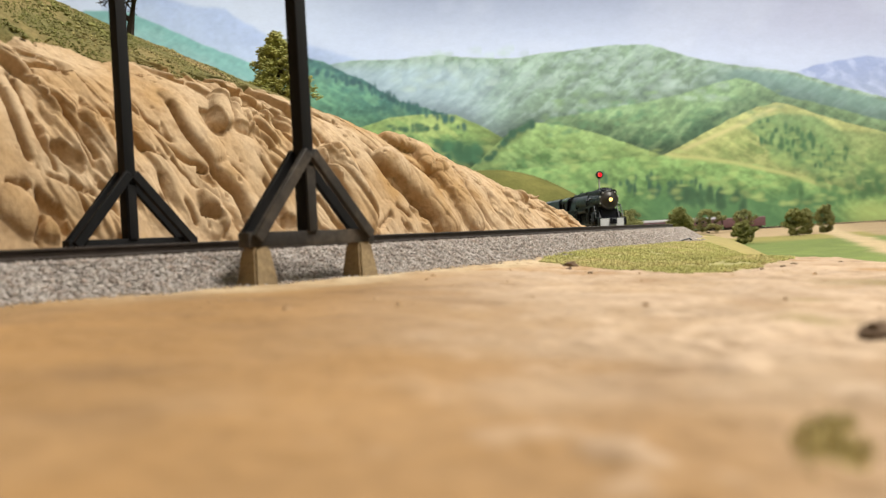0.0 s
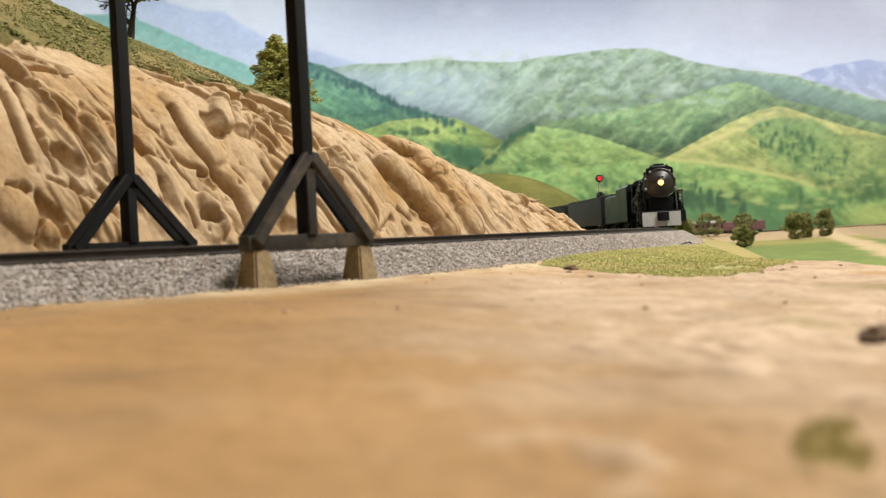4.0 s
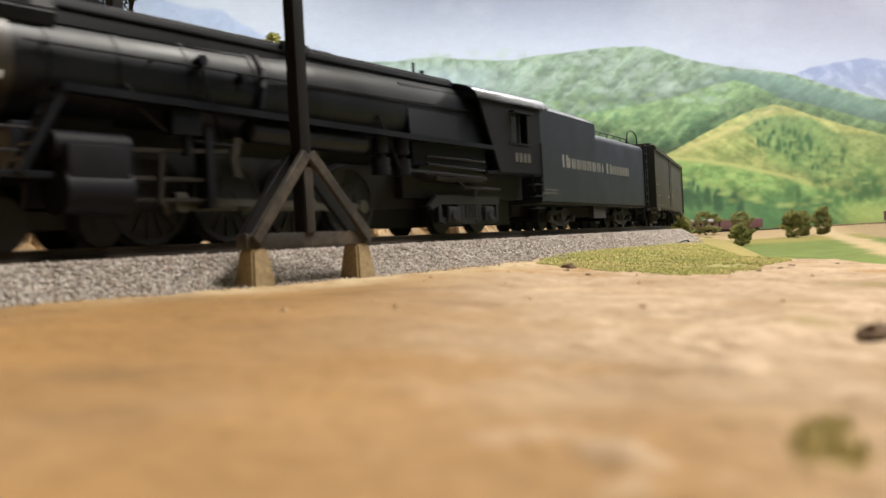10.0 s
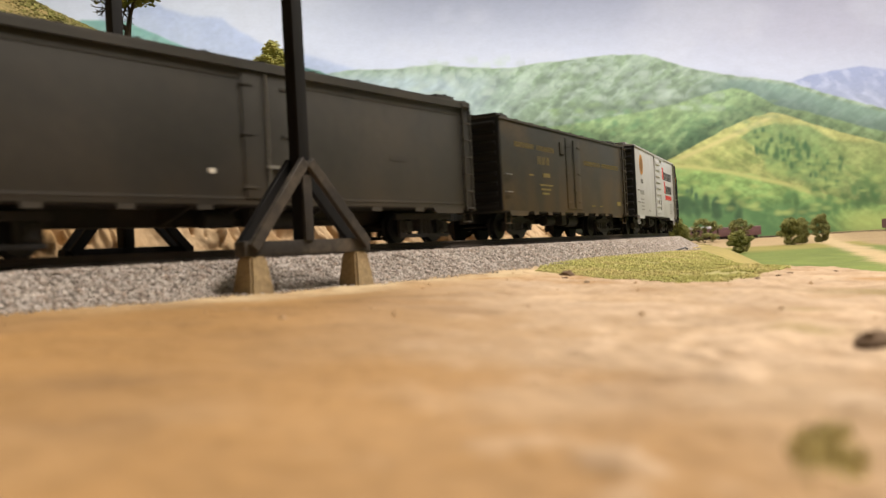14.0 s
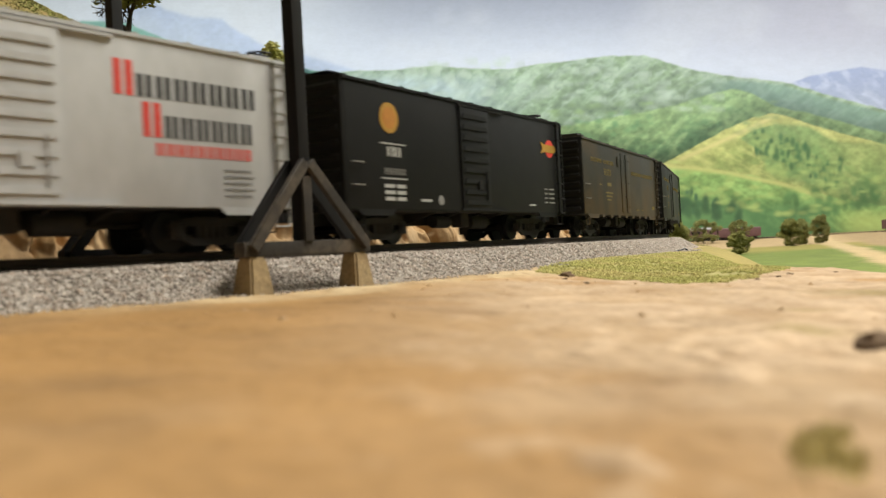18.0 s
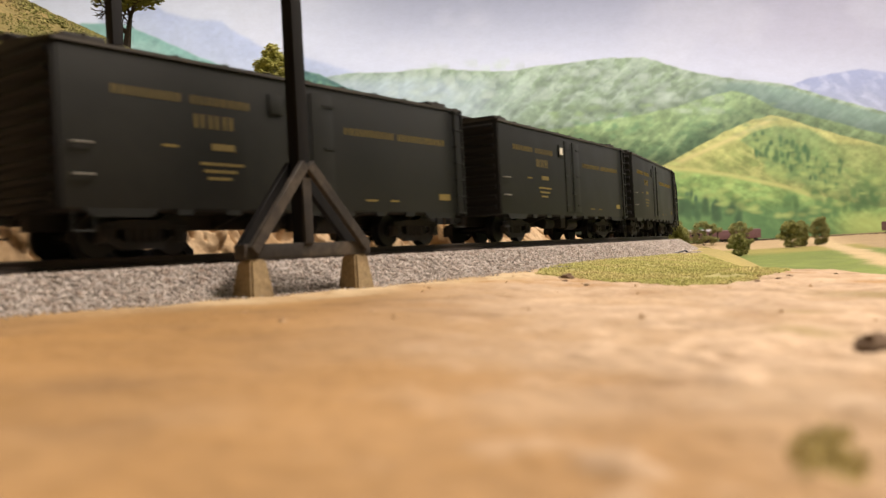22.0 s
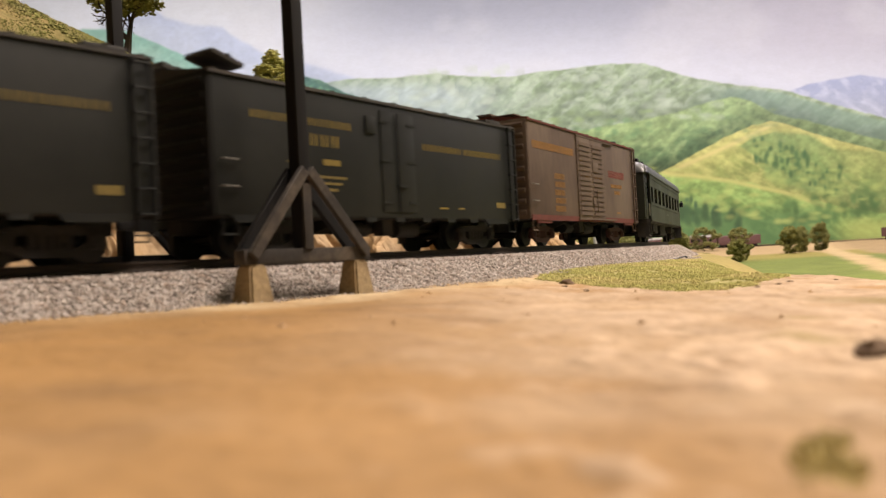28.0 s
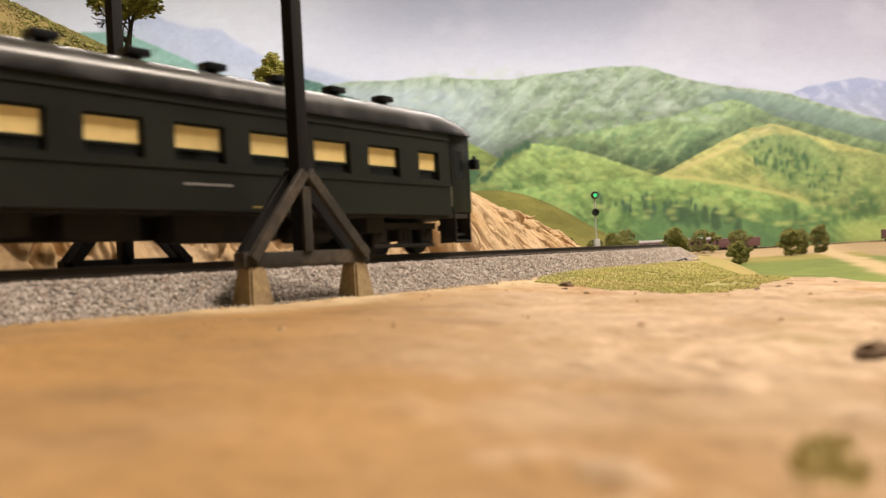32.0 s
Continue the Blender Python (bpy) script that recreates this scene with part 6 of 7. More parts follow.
blocks(car, -3, 29.5, 1.5, 5, 2.3, y + 0.66, M_OCHRE)
blocks(car, -27, 32.0, 3.4, 8, 3.2, y, M_DULLRED, fill=0.8, weight=0.5)
blocks(car, -30, 27.2, 1.7, 8, 2.2, y, M_OCHRE, fill=0.8, weight=0.5)
blocks(car, -35, 24.0, 1.7, 4, 2.4, y, M_OCHRE, fill=0.8, weight=0.5)
bar(car, -38, -44, 14.5, 15.2, y, M_OCHRE)
bm = bmesh.new()
box(bm, -8.8, -2.2, y + 0.6, y + 1.05, 33, 37.5, 0.1)
part("tack_board", bm, M_BROWN, car)
TRAIN.append((car, 0.9908, 0.0485))


# ---- coach at the tail ----
def build_coach():
    L, sill, belt, eave, top = 221.0, 11.8, 22.5, 39.5, 48.0
    a = L / 2
    car = thing("passenger_coach", "dark green heavyweight coach with lit cream window blinds", "railway coach", group="passenger cars of the train")
    # side walls with real window openings, built as pillars and bands
    wins = [(83.5, 92.5, False)]
    for i in range(7):
        wins.append((61.8 - 22.05 * i, 76.0 - 22.05 * i, True))
    wins.append((-90.4, -80.0, True))
    wz0, wz1 = 23.0, 32.0
    for s in (-1, 1):
        bm = bmesh.new()
        y0, y1 = (HALF - 1.0, HALF) if s > 0 else (-HALF, -HALF + 1.0)
        box(bm, -a + 14, a - 14, y0, y1, sill, wz0)
        box(bm, -a + 14, a - 14, y0, y1, wz1, eave)
        edges = sorted([v for w in wins for v in w[:2]] + [-a + 14, a - 14])
        for p, q in zip(edges[::2], edges[1::2]):
            box(bm, p, q, y0, y1, wz0, wz1)
        part("side_wall", bm, M_COACH, car, smooth=False)
        bm = bmesh.new()
        yb = (HALF, HALF + 0.3) if s > 0 else (-HALF - 0.3, -HALF)
        box(bm, -a + 14, a - 14, *yb, 21.2, 22.4)
        box(bm, -a + 14, a - 14, *yb, 36.2, 36.9)
        box(bm, -a + 14, a - 14, *yb, sill, sill + 0.8)
        part("belt_rail", bm, M_COACH, car, smooth=False)
    for x0, x1, blind in wins:
        bm = bmesh.new()
        box(bm, x0 - 0.3, x1 + 0.3, HALF - 1.9, HALF - 1.6, wz0 - 0.3, wz1 + 0.3)
        pane = part("window_pane", bm, M_GLASS, car, smooth=False)
        bm = bmesh.new()
        box(bm, x0 - 0.3, x1 + 0.3, HALF - 0.1, HALF + 0.25, wz0 - 0.8, wz0)
        part("window_sill", bm, M_COACH, pane, smooth=False)
        bm = bmesh.new()
        for p, q, lo, hi in ((x0, x0 + 0.5, wz0, wz1), (x1 - 0.5, x1, wz0, wz1), (x0 + 0.5, x1 - 0.5, wz1 - 0.5, wz1), (x0 + 0.5, x1 - 0.5, wz0, wz0 + 0.5), (x0 + 0.5, x1 - 0.5, wz0 + 2.7, wz0 + 3.2)):
            box(bm, p, q, HALF - 1.5, HALF - 1.0, lo, hi)
        part("sash", bm, M_COACH, pane, smooth=False)
        bm = bmesh.new()
        box(bm, x0 + 0.2, x1 - 0.2, HALF - 1.58, HALF - 1.52, wz0 + (3.0 if blind else 0.4), wz1 - 0.2)
        part("blind", bm, M_BLIND if blind else M_FROST, pane, "cream roller blind, lit from inside" if blind else "frosted dark grey glass", smooth=False)
    # vestibules, narrower, with door and steps
    for s in (-1, 1):
        bm = bmesh.new()
        box(bm, min(s * (a - 14), s * a), max(s * (a - 14), s * a), -HALF + 1.6, HALF - 1.6, sill + 1, eave, 0.5)
        v = part("vestibule", bm, M_COACH, car)
        bm = bmesh.new()
        x0, x1 = sorted((s * (a - 11.5), s * (a - 3.5)))
        box(bm, x0, x1, HALF - 1.8, HALF - 1.3, sill + 1, eave - 3.5, 0.15)
        d = part("door", bm, M_COACH, v)
        bm = bmesh.new()
        box(bm, x0 + 1.6, x1 - 1.6, HALF - 1.4, HALF - 1.2, 24.5, 33.5)
        part("door_glass", bm, M_GLASS, d, smooth=False)
        bm = bmesh.new()
        for k in range(3):
            box(bm, x0, x1, HALF - 7 + 2 * k, HALF - 4.5 + 2 * k, 7.5 - 2.2 * k, 8.2 - 2.2 * k)
        box(bm, x0 - 0.4, x0, HALF - 7, HALF - 0.3, 2.9, sill + 1)
        box(bm, x1, x1 + 0.4, HALF - 7, HALF - 0.3, 2.9, sill + 1)
        part("steps", bm, M_TRUCK, v)
        bm = bmesh.new()
        box(bm, min(s * a, s * (a + 3)), max(s * a, s * (a + 3)), -6.8, 6.8, sill + 2.5, eave - 3.5)
        for k in range(4):
            box(bm, s * a + s * (0.9 * k) - 0.4, s * a + s * (0.9 * k) + 0.4, -7.5 - 0.3 * (k % 2), 7.5 + 0.3 * (k % 2), sill + 2, eave - 3)
        part("diaphragm", bm, M_BLACK, car, "black folded gangway bellows", smooth=False)
        bm = bmesh.new()
        tube(bm, [(s * (a - 13), HALF - 0.8, sill + 3), (s * (a - 13), HALF - 0.8, 22)], 0.4, 6)
        part("handrail", bm, M_GRABS, v)
    # arched roof with rounded ends
    bm = bmesh.new()
    prof = []
    for i in range(19):
        t = math.pi * i / 18
        prof.append((math.cos(t) * (HALF + 0.4), eave - 0.6 + (top - eave + 0.6) * math.sin(t) ** 0.75))
    stations = [(-a - 0.4, 0.0), (-a + 1, 0.42), (-a + 4, 0.68), (-a + 9, 0.87), (-a + 15, 0.97), (-a + 22, 1.0)]
    stations += [(-x_, k_) for x_, k_ in reversed(stations)]
    rings = []
    for x_, k_ in stations:
        rings.append([bm.verts.new((x_, yy * (0.92 + 0.08 * k_), eave - 0.6 + (zz - eave + 0.6) * k_)) for yy, zz in prof])
    for r0, r1 in zip(rings, rings[1:]):
        for i in range(18):
            bm.faces.new((r0[i], r0[i + 1], r1[i + 1], r1[i]))
        bm.faces.new((r0[0], r1[0], r1[-1], r0[-1]))
    part("roof", bm, M_COACHROOF, car)
    bm = bmesh.new()
    box(bm, -a + 6, a - 6, HALF + 0.1, HALF + 0.6, eave - 1.0, eave - 0.3)
    part("gutter", bm, M_COACHROOF, car)

    def vent(bm):
        cyl(bm, (0, 0, -1.0), (0, 0, 1.2), 1.5, 10)
        box(bm, -3.1, 3.1, -2.2, 2.2, 1.0, 2.8, 0.5)
    for i in range(8):
        piece("roof_vent", "roof_vent", vent, M_BLACK, car, 78.5 - i * 22.05, 7.5, top - 0.9)
    # floor, underbody, inner core that keeps the far side dark
    bm = bmesh.new()
    box(bm, -a + 2, a - 2, -HALF + 1.1, HALF - 1.1, sill - 0.8, sill + 0.6)
    box(bm, -a + 16, a - 16, -0.5, 0.5, sill, eave)
    part("floor", bm, M_TRUCK, car)
    bm = bmesh.new()
    box(bm, -24, 8, 5, 13, 4.6, sill, 0.5)
    box(bm, 16, 34, 6, 12, 5.6, sill, 0.5)
    cyl(bm, (-46, 9, 6.4), (-30, 9, 6.4), 2.4, 12)
    box(bm, -a + 10, a - 10, -2.5, 2.5, 5.8, sill)
    for x in (-62, 46, 54):
        box(bm, x - 4, x + 4, 7, 14, 6.4, sill, 0.4)
    part("underbody_gear", bm, M_TRUCK, car)
    bar(car, 8, -6, 17.6, 18.2, HALF, M_LETTER)
    bar(car, 73, 60, 12.2, 13.0, HALF, M_DIM_INK)
    bar(car, -12, -18, 12.0, 13.2, HALF, M_DULLYELLOW)
    # tail marker lamp
    for sy in (-1, 1):
        bm = bmesh.new()
        box(bm, -a + 0.5, -a + 1.5, sy * (HALF - 1.0) - 0.3, sy * (HALF - 1.0) + 0.3, 29.3, 30)
        box(bm, -a - 0.8, -a + 2.0, sy * (HALF + 0.6) - 1.4, sy * (HALF + 0.6) + 1.4, 27.5, 31.0, 0.4)
        cyl(bm, (-a + 0.6, sy * (HALF + 0.6), 31), (-a + 0.6, sy * (HALF + 0.6), 32.2), 1.0, 10, 0.5)
        lamp = part("marker_lamp", bm, M_BLACK, car)
        bm = bmesh.new()
        cyl(bm, (-a - 0.7, sy * (HALF + 0.6), 29.2), (-a - 1.2, sy * (HALF + 0.6), 29.2), 1.0, 10)
        part("lens", bm, M_DULLRED, lamp, smooth=False)
    for x in (a - 34, -a + 34):
        truck(car, x, half=11.5, r=5.2, style="plank")
    coupler(car, a + 2, 1)
    coupler(car, -a - 2, -1)
    return car


TRAIN.append((build_coach(), 1.1915, 0.073))


# ---- tender ----
def build_tender():
    L, sill, deck, bunker = 149.0, 11.2, 44.2, 50.5
    a = L / 2
    car = thing("tender", "dusty black locomotive tender with white lettering", "railway tender", group="locomotive and tender")
    w = 17.4
    bm = bmesh.new()
    prof = [(-w, sill), (-w, deck - 4)]
    for i in range(1, 7):
        t = math.pi / 2 * i / 6
        prof.append((-w + 4 * (1 - math.cos(t)), deck - 4 + 4 * math.sin(t)))
    prof += [(-y_, z_) for y_, z_ in reversed(prof)]
    prism(bm, prof, -a, a - 2, "x")
    part("tank", bm, M_TENDER, car)
    bm = bmesh.new()
    prism(bm, [(-w - 0.05, sill), (-w - 0.05, bunker - 2.6), (-w + 3.4, bunker), (w - 3.4, bunker), (w + 0.05, bunker - 2.6), (w + 0.05, sill)], a - 68, a, "x")
    part("fuel_bunker", bm, M_TENDER, car)
    bm = bmesh.new()
    box(bm, a - 66, a - 4, -w + 5, w - 5, bunker - 0.2, bunker + 0.5)
    box(bm, a - 50, a - 30, -6, 6, bunker + 0.4, bunker + 1.6, 0.3)
    part("bunker_top", bm, M_BLACK, car)
    # low rail along the deck, water hatch and the hooped rear rail
    bm = bmesh.new()
    tube(bm, [(a - 70, w - 5, deck), (a - 70, w - 5, deck + 2.6), (-a + 14, w - 5, deck + 2.6), (-a + 14, w - 5, deck)], 0.3, 5)
    for i in range(5):
        x = a - 80 - i * 11
        cyl(bm, (x, w - 5, deck - 0.3), (x, w - 5, deck + 2.6), 0.3, 5)
    part("deck_rail", bm, M_BLACK, car)
    bm = bmesh.new()
    cyl(bm, (-a + 30, 0, deck - 0.3), (-a + 30, 0, deck + 1.8), 6, 18)
    part("water_hatch", bm, M_BLACK, car)
    for sy in (w - 2.2, -w + 2.2):
        bm = bmesh.new()
        pts = [(-a - 1.6, sy, deck - 14)]
        for i in range(9):
            t = math.pi * i / 8
            pts.append((-a + 7.5 - 9.2 * math.cos(t), sy - 1.5, deck + 3.0 + 4.6 * math.sin(t) ** 0.7))
        pts.append((-a + 16.7, sy - 1.5, deck - 0.4))
        tube(bm, pts, 0.33, 6)
        part("hoop_rail", bm, M_BLACK, car)
    lad = ladder(car, -a + 0.2, 0, sill, deck, M_BLACK, rungs=8)
    lad.matrix_local = pose((-a) * SCALE, (w - 3.6) * SCALE, 4 * SCALE, 0, 0, 90)
    ladder(car, -a - 3.0, w - 0.6, sill - 3, deck + 1, M_BLACK, rungs=9)
    bm = bmesh.new()
    box(bm, -a - 1, a, -w + 0.4, w - 0.4, sill - 0.9, sill + 0.1)
    box(bm, -a + 2, a - 2, -3, 3, 5.8, sill)
    box(bm, -9, 9, w - 4, w - 1.5, 4.5, sill)
    part("underframe", bm, M_TRUCK, car)
    bm = bmesh.new()
    box(bm, a - 1.5, a + 0.2, -w + 2, w - 2, sill + 2, deck)
    part("front_plate", bm, M_BLACK, car)
    blocks(car, 50.1, 25.8, 5.4, 1, 6.6, w, M_LETTER, fill=0.95, weight=0.26)
    blocks(car, 42.9, 25.8, 4.3, 7, 6.77, w, M_LETTER, fill=0.80, weight=0.26)
    blocks(car, -8.9, 25.8, 4.9, 1, 7.7, w, M_LETTER, fill=0.95, weight=0.26)
    blocks(car, -17.0, 25.8, 4.3, 6, 4.85, w, M_LETTER, fill=0.80, weight=0.26)
    bar(car, 73.0, 56.7, 15.6, 16.1, w, M_DIM_INK)
    bar(car, 73.0, 56.7, 14.3, 14.8, w, M_DIM_INK)
    for x in (a - 31, -a + 31):
        truck(car, x, half=13.2, r=4.9, axles=3)
    coupler(car, -a - 0.5, -1)
    return car


TRAIN.append((build_tender(), -0.8300, 0.044))


# ---- steam locomotive, 4-8-2 ----
RODS = []              # (part, y, z, crank radius)


def build_locomotive():
    eng = thing("steam_locomotive", "black steam locomotive with skyline casing and silver pilot", "locomotive", group="locomotive and tender")
    cz, r = 38.6, 12.3
    # boiler
    bm = bmesh.new()
    cyl(bm, (64, 0, cz), (40, 0, cz), r, 40)
    cyl(bm, (40, 0, cz), (-20, 0, cz), r, 40, r + 0.9)
    part("boiler", bm, M_BLACK, eng)
    bm = bmesh.new()
    cyl(bm, (-4, 0, cz), (-20, 0, cz), r + 0.7, 40, r + 1.6)
    cyl(bm, (-20, 0, cz), (-100, 0, cz + 0.4), r + 1.6, 40, r + 1.9)
    part("boiler_jacket", bm, M_JACKET, eng)
    for i, x in enumerate((56, 40, 22, 2, -20, -42, -64)):
        bm = bmesh.new()
        rr = r + 0.25 + max(0, min(1, (40 - x) / 60)) * 0.9
        cyl(bm, (x - 0.7, 0, cz), (x + 0.7, 0, cz), rr, 40)
        part("boiler_band", bm, M_BLACK, eng)
    bm = bmesh.new()
    cyl(bm, (64, 0, cz), (68.0, 0, cz), r + 0.45, 40)
    cyl(bm, (68.0, 0, cz), (68.7, 0, cz), r + 0.45, 40, r - 0.6)
    front = part("smokebox_front", bm, M_GRAPHITE, eng, "grey graphite smokebox front")
    bm = bmesh.new()
    nose = [(68.5, r - 0.9), (69.6, r - 2.6), (71.0, r - 4.6), (72.4, r - 6.5), (73.8, r - 8.2), (74.9, r - 9.0)]
    for (xa, ra), (xb, rb) in zip(nose, nose[1:]):
        cyl(bm, (xa, 0, cz), (xb, 0, cz), ra, 40, rb, caps=False)
    bmesh.ops.remove_doubles(bm, verts=bm.verts[:], dist=0.01)
    part("smokebox_door", bm, M_GRAPHITE, front, "conical graphite smokebox nose")
    bm = bmesh.new()
    for k in range(4):
        box(bm, 72.0 + 0.3 * k, 73.6 + 0.3 * k, -2.6, 2.6, cz + 2.4 + 0.9 * (3 - k), cz + 2.75 + 0.9 * (3 - k))
    part("nose_louvre", bm, M_GRAPHITE, front)
    bm = bmesh.new()
    cyl(bm, (68.2, 0, cz), (69.2, 0, cz), r - 0.4, 40)
    part("door_ring", bm, M_GRAPHITE, front)
    for t in (0.9, 0.35, -0.35, 2.25, 2.8, -2.8):
        bm = bmesh.new()
        box(bm, 66.5, 69.4, (r + 0.5) * math.cos(t) - 0.9, (r + 0.5) * math.cos(t) + 0.9, cz + (r + 0.5) * math.sin(t) - 0.8, cz + (r + 0.5) * math.sin(t) + 0.8, 0.25)
        part("door_dog", bm, M_MAST, front, "worn bright door clamp")
    for i in range(20):
        t = 6.283 * i / 20
        def bolt(bm):
            cyl(bm, (0, 0, 0), (0.8, 0, 0), 0.45, 6)
        piece("bolt", "door_bolt", bolt, M_GRAPHITE, front, 68.5, (r - 0.6) * math.cos(t), cz + (r - 0.6) * math.sin(t))
    bm = bmesh.new()
    cyl(bm, (73.6, 0, cz), (75.6, 0, cz), 3.3, 20)
    cyl(bm, (75.5, 0, cz), (75.9, 0, cz), 3.5, 20, 3.1)
    lamp = part("headlamp", bm, M_GRAPHITE, eng)
    bm = bmesh.new()
    cyl(bm, (75.7, 0, cz), (76.3, 0, cz), 2.5, 20, 1.9)
    part("headlamp_lens", bm, M_LAMP, lamp, "bright warm headlamp lens")
    # hood over the nose with drooping corners
    bm = bmesh.new()
    prism(bm, [(-10.6, cz + 6.8), (-11.4, cz + 10.4), (-9.6, cz + 13.4), (-6.6, cz + 14.4), (-5.2, cz + 13.3), (5.2, cz + 13.3), (6.6, cz + 14.4), (9.6, cz + 13.4), (11.4, cz + 10.4), (10.6, cz + 6.8)], 54, 66.8, "x")
    bmesh.ops.bevel(bm, geom=[e for e in bm.edges if e.calc_length() > 10], offset=0.5, segments=2, affect="EDGES")
    part("nose_hood", bm, M_CASING, eng)
    # number boards beside the stack, marker lamps
    for sy in (-1, 1):
        bm = bmesh.new()
        box(bm, 59, 63, sy * 9.6 - 1.5, sy * 9.6 + 1.5, cz + 9.8, cz + 13.4, 0.4)
        part("marker_lamp", bm, M_BLACK, eng)
        bm = bmesh.new()
        box(bm, 53, 59, sy * 6.6 - 0.4, sy * 6.6 + 0.4, cz + 13.6, cz + 16.4, 0.2)
        part("number_board", bm, M_BLACK, eng)
    # skyline casing over stack and domes
    bm = bmesh.new()
    prism(bm, [(-8.9, cz + 7.5), (-8.3, cz + 12.6), (-7.6, cz + 14.7), (-6.2, cz + 15.6), (6.2, cz + 15.6), (7.6, cz + 14.7), (8.3, cz + 12.6), (8.9, cz + 7.5)], -92, 58, "x")
    bmesh.ops.bevel(bm, geom=[e for e in bm.edges if e.calc_length() > 100], offset=0.5, segments=2, affect="EDGES")
    part("skyline_casing", bm, M_CASING, eng)
    bm = bmesh.new()
    prism(bm, [(54, cz + 12), (55, cz + 17.4), (40, cz + 17.4), (36, cz + 15)], -4.6, 4.6)
    cyl(bm, (46, 0, cz + 15), (46, 0, cz + 18.0), 3.2, 16)
    part("smokestack", bm, M_BLACK, eng)
    for x, h_ in ((18, 16.6), (-32, 16.8), (-54, 16.6)):
        bm = bmesh.new()
        box(bm, x - 5, x + 5, -3.4, 3.4, cz + 15.2, cz + h_, 0.4)
        part("dome_hatch", bm, M_CASING, eng)
    bm = bmesh.new()
    cyl(bm, (-78, 2, cz + 15), (-78, 2, cz + 20), 0.5, 8)
    cyl(bm, (-84, 1, cz + 15), (-84, 1, cz + 18.2), 0.8, 8)
    box(bm, -86, -76, 0, 3, cz + 15.2, cz + 16.4)
    part("whistle", bm, M_BLACK, eng)
    for sy in (-1, 1):
        bm = bmesh.new()
        box(bm, -92, 58, sy * 8.3 - 0.5, sy * 8.3 + 0.5, cz + 12.2, cz + 12.9, 0.15)
        part("casing_ledge", bm, M_BLACK, eng)
        bm = bmesh.new()
        box(bm, -92, 58, sy * 9.0 - 0.5, sy * 9.0 + 0.5, cz + 8.4, cz + 8.9, 0.15)
        part("casing_ledge", bm, M_BLACK, eng)
    # rounded heater hood before the stack, side number boards, belly band
    bm = bmesh.new()
    cyl(bm, (57, -7.6, cz + 12.4), (57, 7.6, cz + 12.4), 3.4, 20)
    part("heater_hood", bm, M_CASING, eng)
    for sy in (-1, 1):
        bm = bmesh.new()
        box(bm, -21, -11, sy * 8.6 - 0.7, sy * 8.6 + 0.7, cz + 12.4, cz + 15.4, 0.3)
        board = part("number_board", bm, M_CASING, eng)
        bm = bmesh.new()
        box(bm, -19.5, -12.5, min(sy * 9.3, sy * 9.42), max(sy * 9.3, sy * 9.42), cz + 13.2, cz + 14.6)
        part("board_lettering", bm, M_DIM_INK, board, smooth=False)
        bm = bmesh.new()
        tube(bm, [(-1, sy * 9.0, cz + 9.4), (0, sy * 12.4, cz + 5.2), (1, sy * 13.6, cz), (2, sy * 13.4, cz - 5)], 0.9, 8)
        part("sand_pipe", bm, M_BLACK, eng)
        bm = bmesh.new()
        cyl(bm, (20, sy * 12.0, cz + 4.2), (20, sy * 15.0, cz + 4.6), 1.3, 12)
        cyl(bm, (8, sy * 12.0, cz + 1.8), (8, sy * 15.2, cz + 1.8), 1.0, 12)
        part("valve", bm, M_BLACK, eng)
    # firebox, cab
    bm = bmesh.new()
    prism(bm, [(-15.4, 22), (-14.4, cz), (-11, cz + 9.5), (11, cz + 9.5), (14.4, cz), (15.4, 22)], -100, -58, "x")
    part("firebox", bm, M_JACKET, eng)
    x0, x1, w = -135, -98, 18.0
    for sy in (-1, 1):
        ya, yb = sorted((sy * w, sy * (w - 0.9)))
        slope = lambda z: -105 + (z - 21) * 0.47            # the raked front edge
        for nm, x_a, x_b, z_a, z_b in (("cab_panel", x0, None, 21, 32), ("cab_panel", x0, None, 43, 46.5), ("cab_pillar", x0, -125.2, 32, 43), ("cab_pillar", -120.0, -119.0, 32, 43), ("cab_pillar", -114, None, 32, 43)):
            bm = bmesh.new()
            prism(bm, [(x_a, z_a), (x_b or slope(z_a), z_a), (x_b or slope(z_b), z_b), (x_a, z_b)], ya, yb)
            part(nm, bm, M_CYL, eng, smooth=False)
        bm = bmesh.new()
        prism(bm, [(-126.5, 42.6), (-112.5, 42.6), (-112.5, 43.4), (-126.5, 43.4)], min(sy * w, sy * (w + 2.4)), max(sy * w, sy * (w + 2.4)))
        part("window_awning", bm, M_BLACK, eng, smooth=False)
        bm = bmesh.new()
        box(bm, -119, -114, sy * (w - 0.6) - 0.1, sy * (w - 0.6) + 0.1, 32, 43)
        part("cab_window", bm, M_GLASS, eng, smooth=False)
        bm = bmesh.new()
        box(bm, -127, -112, sy * (w + 0.1) - 0.2, sy * (w + 0.1) + 0.2, 31.4, 32.1)
        part("arm_rest", bm, M_BLACK, eng, smooth=False)
        for k in range(4):
            bm = bmesh.new()
            box(bm, -117.5 - 3.0 * k, -115.5 - 3.0 * k, min(sy * w, sy * (w + 0.12)), max(sy * w, sy * (w + 0.12)), 25.0, 28.4)
            part("cab_lettering", bm, M_DIM_INK, eng, smooth=False)
        bm = bmesh.new()
        tube(bm, [(x0 + 1, sy * (w + 0.6), 14), (x0 + 1, sy * (w + 0.6), 33)], 0.3, 6)
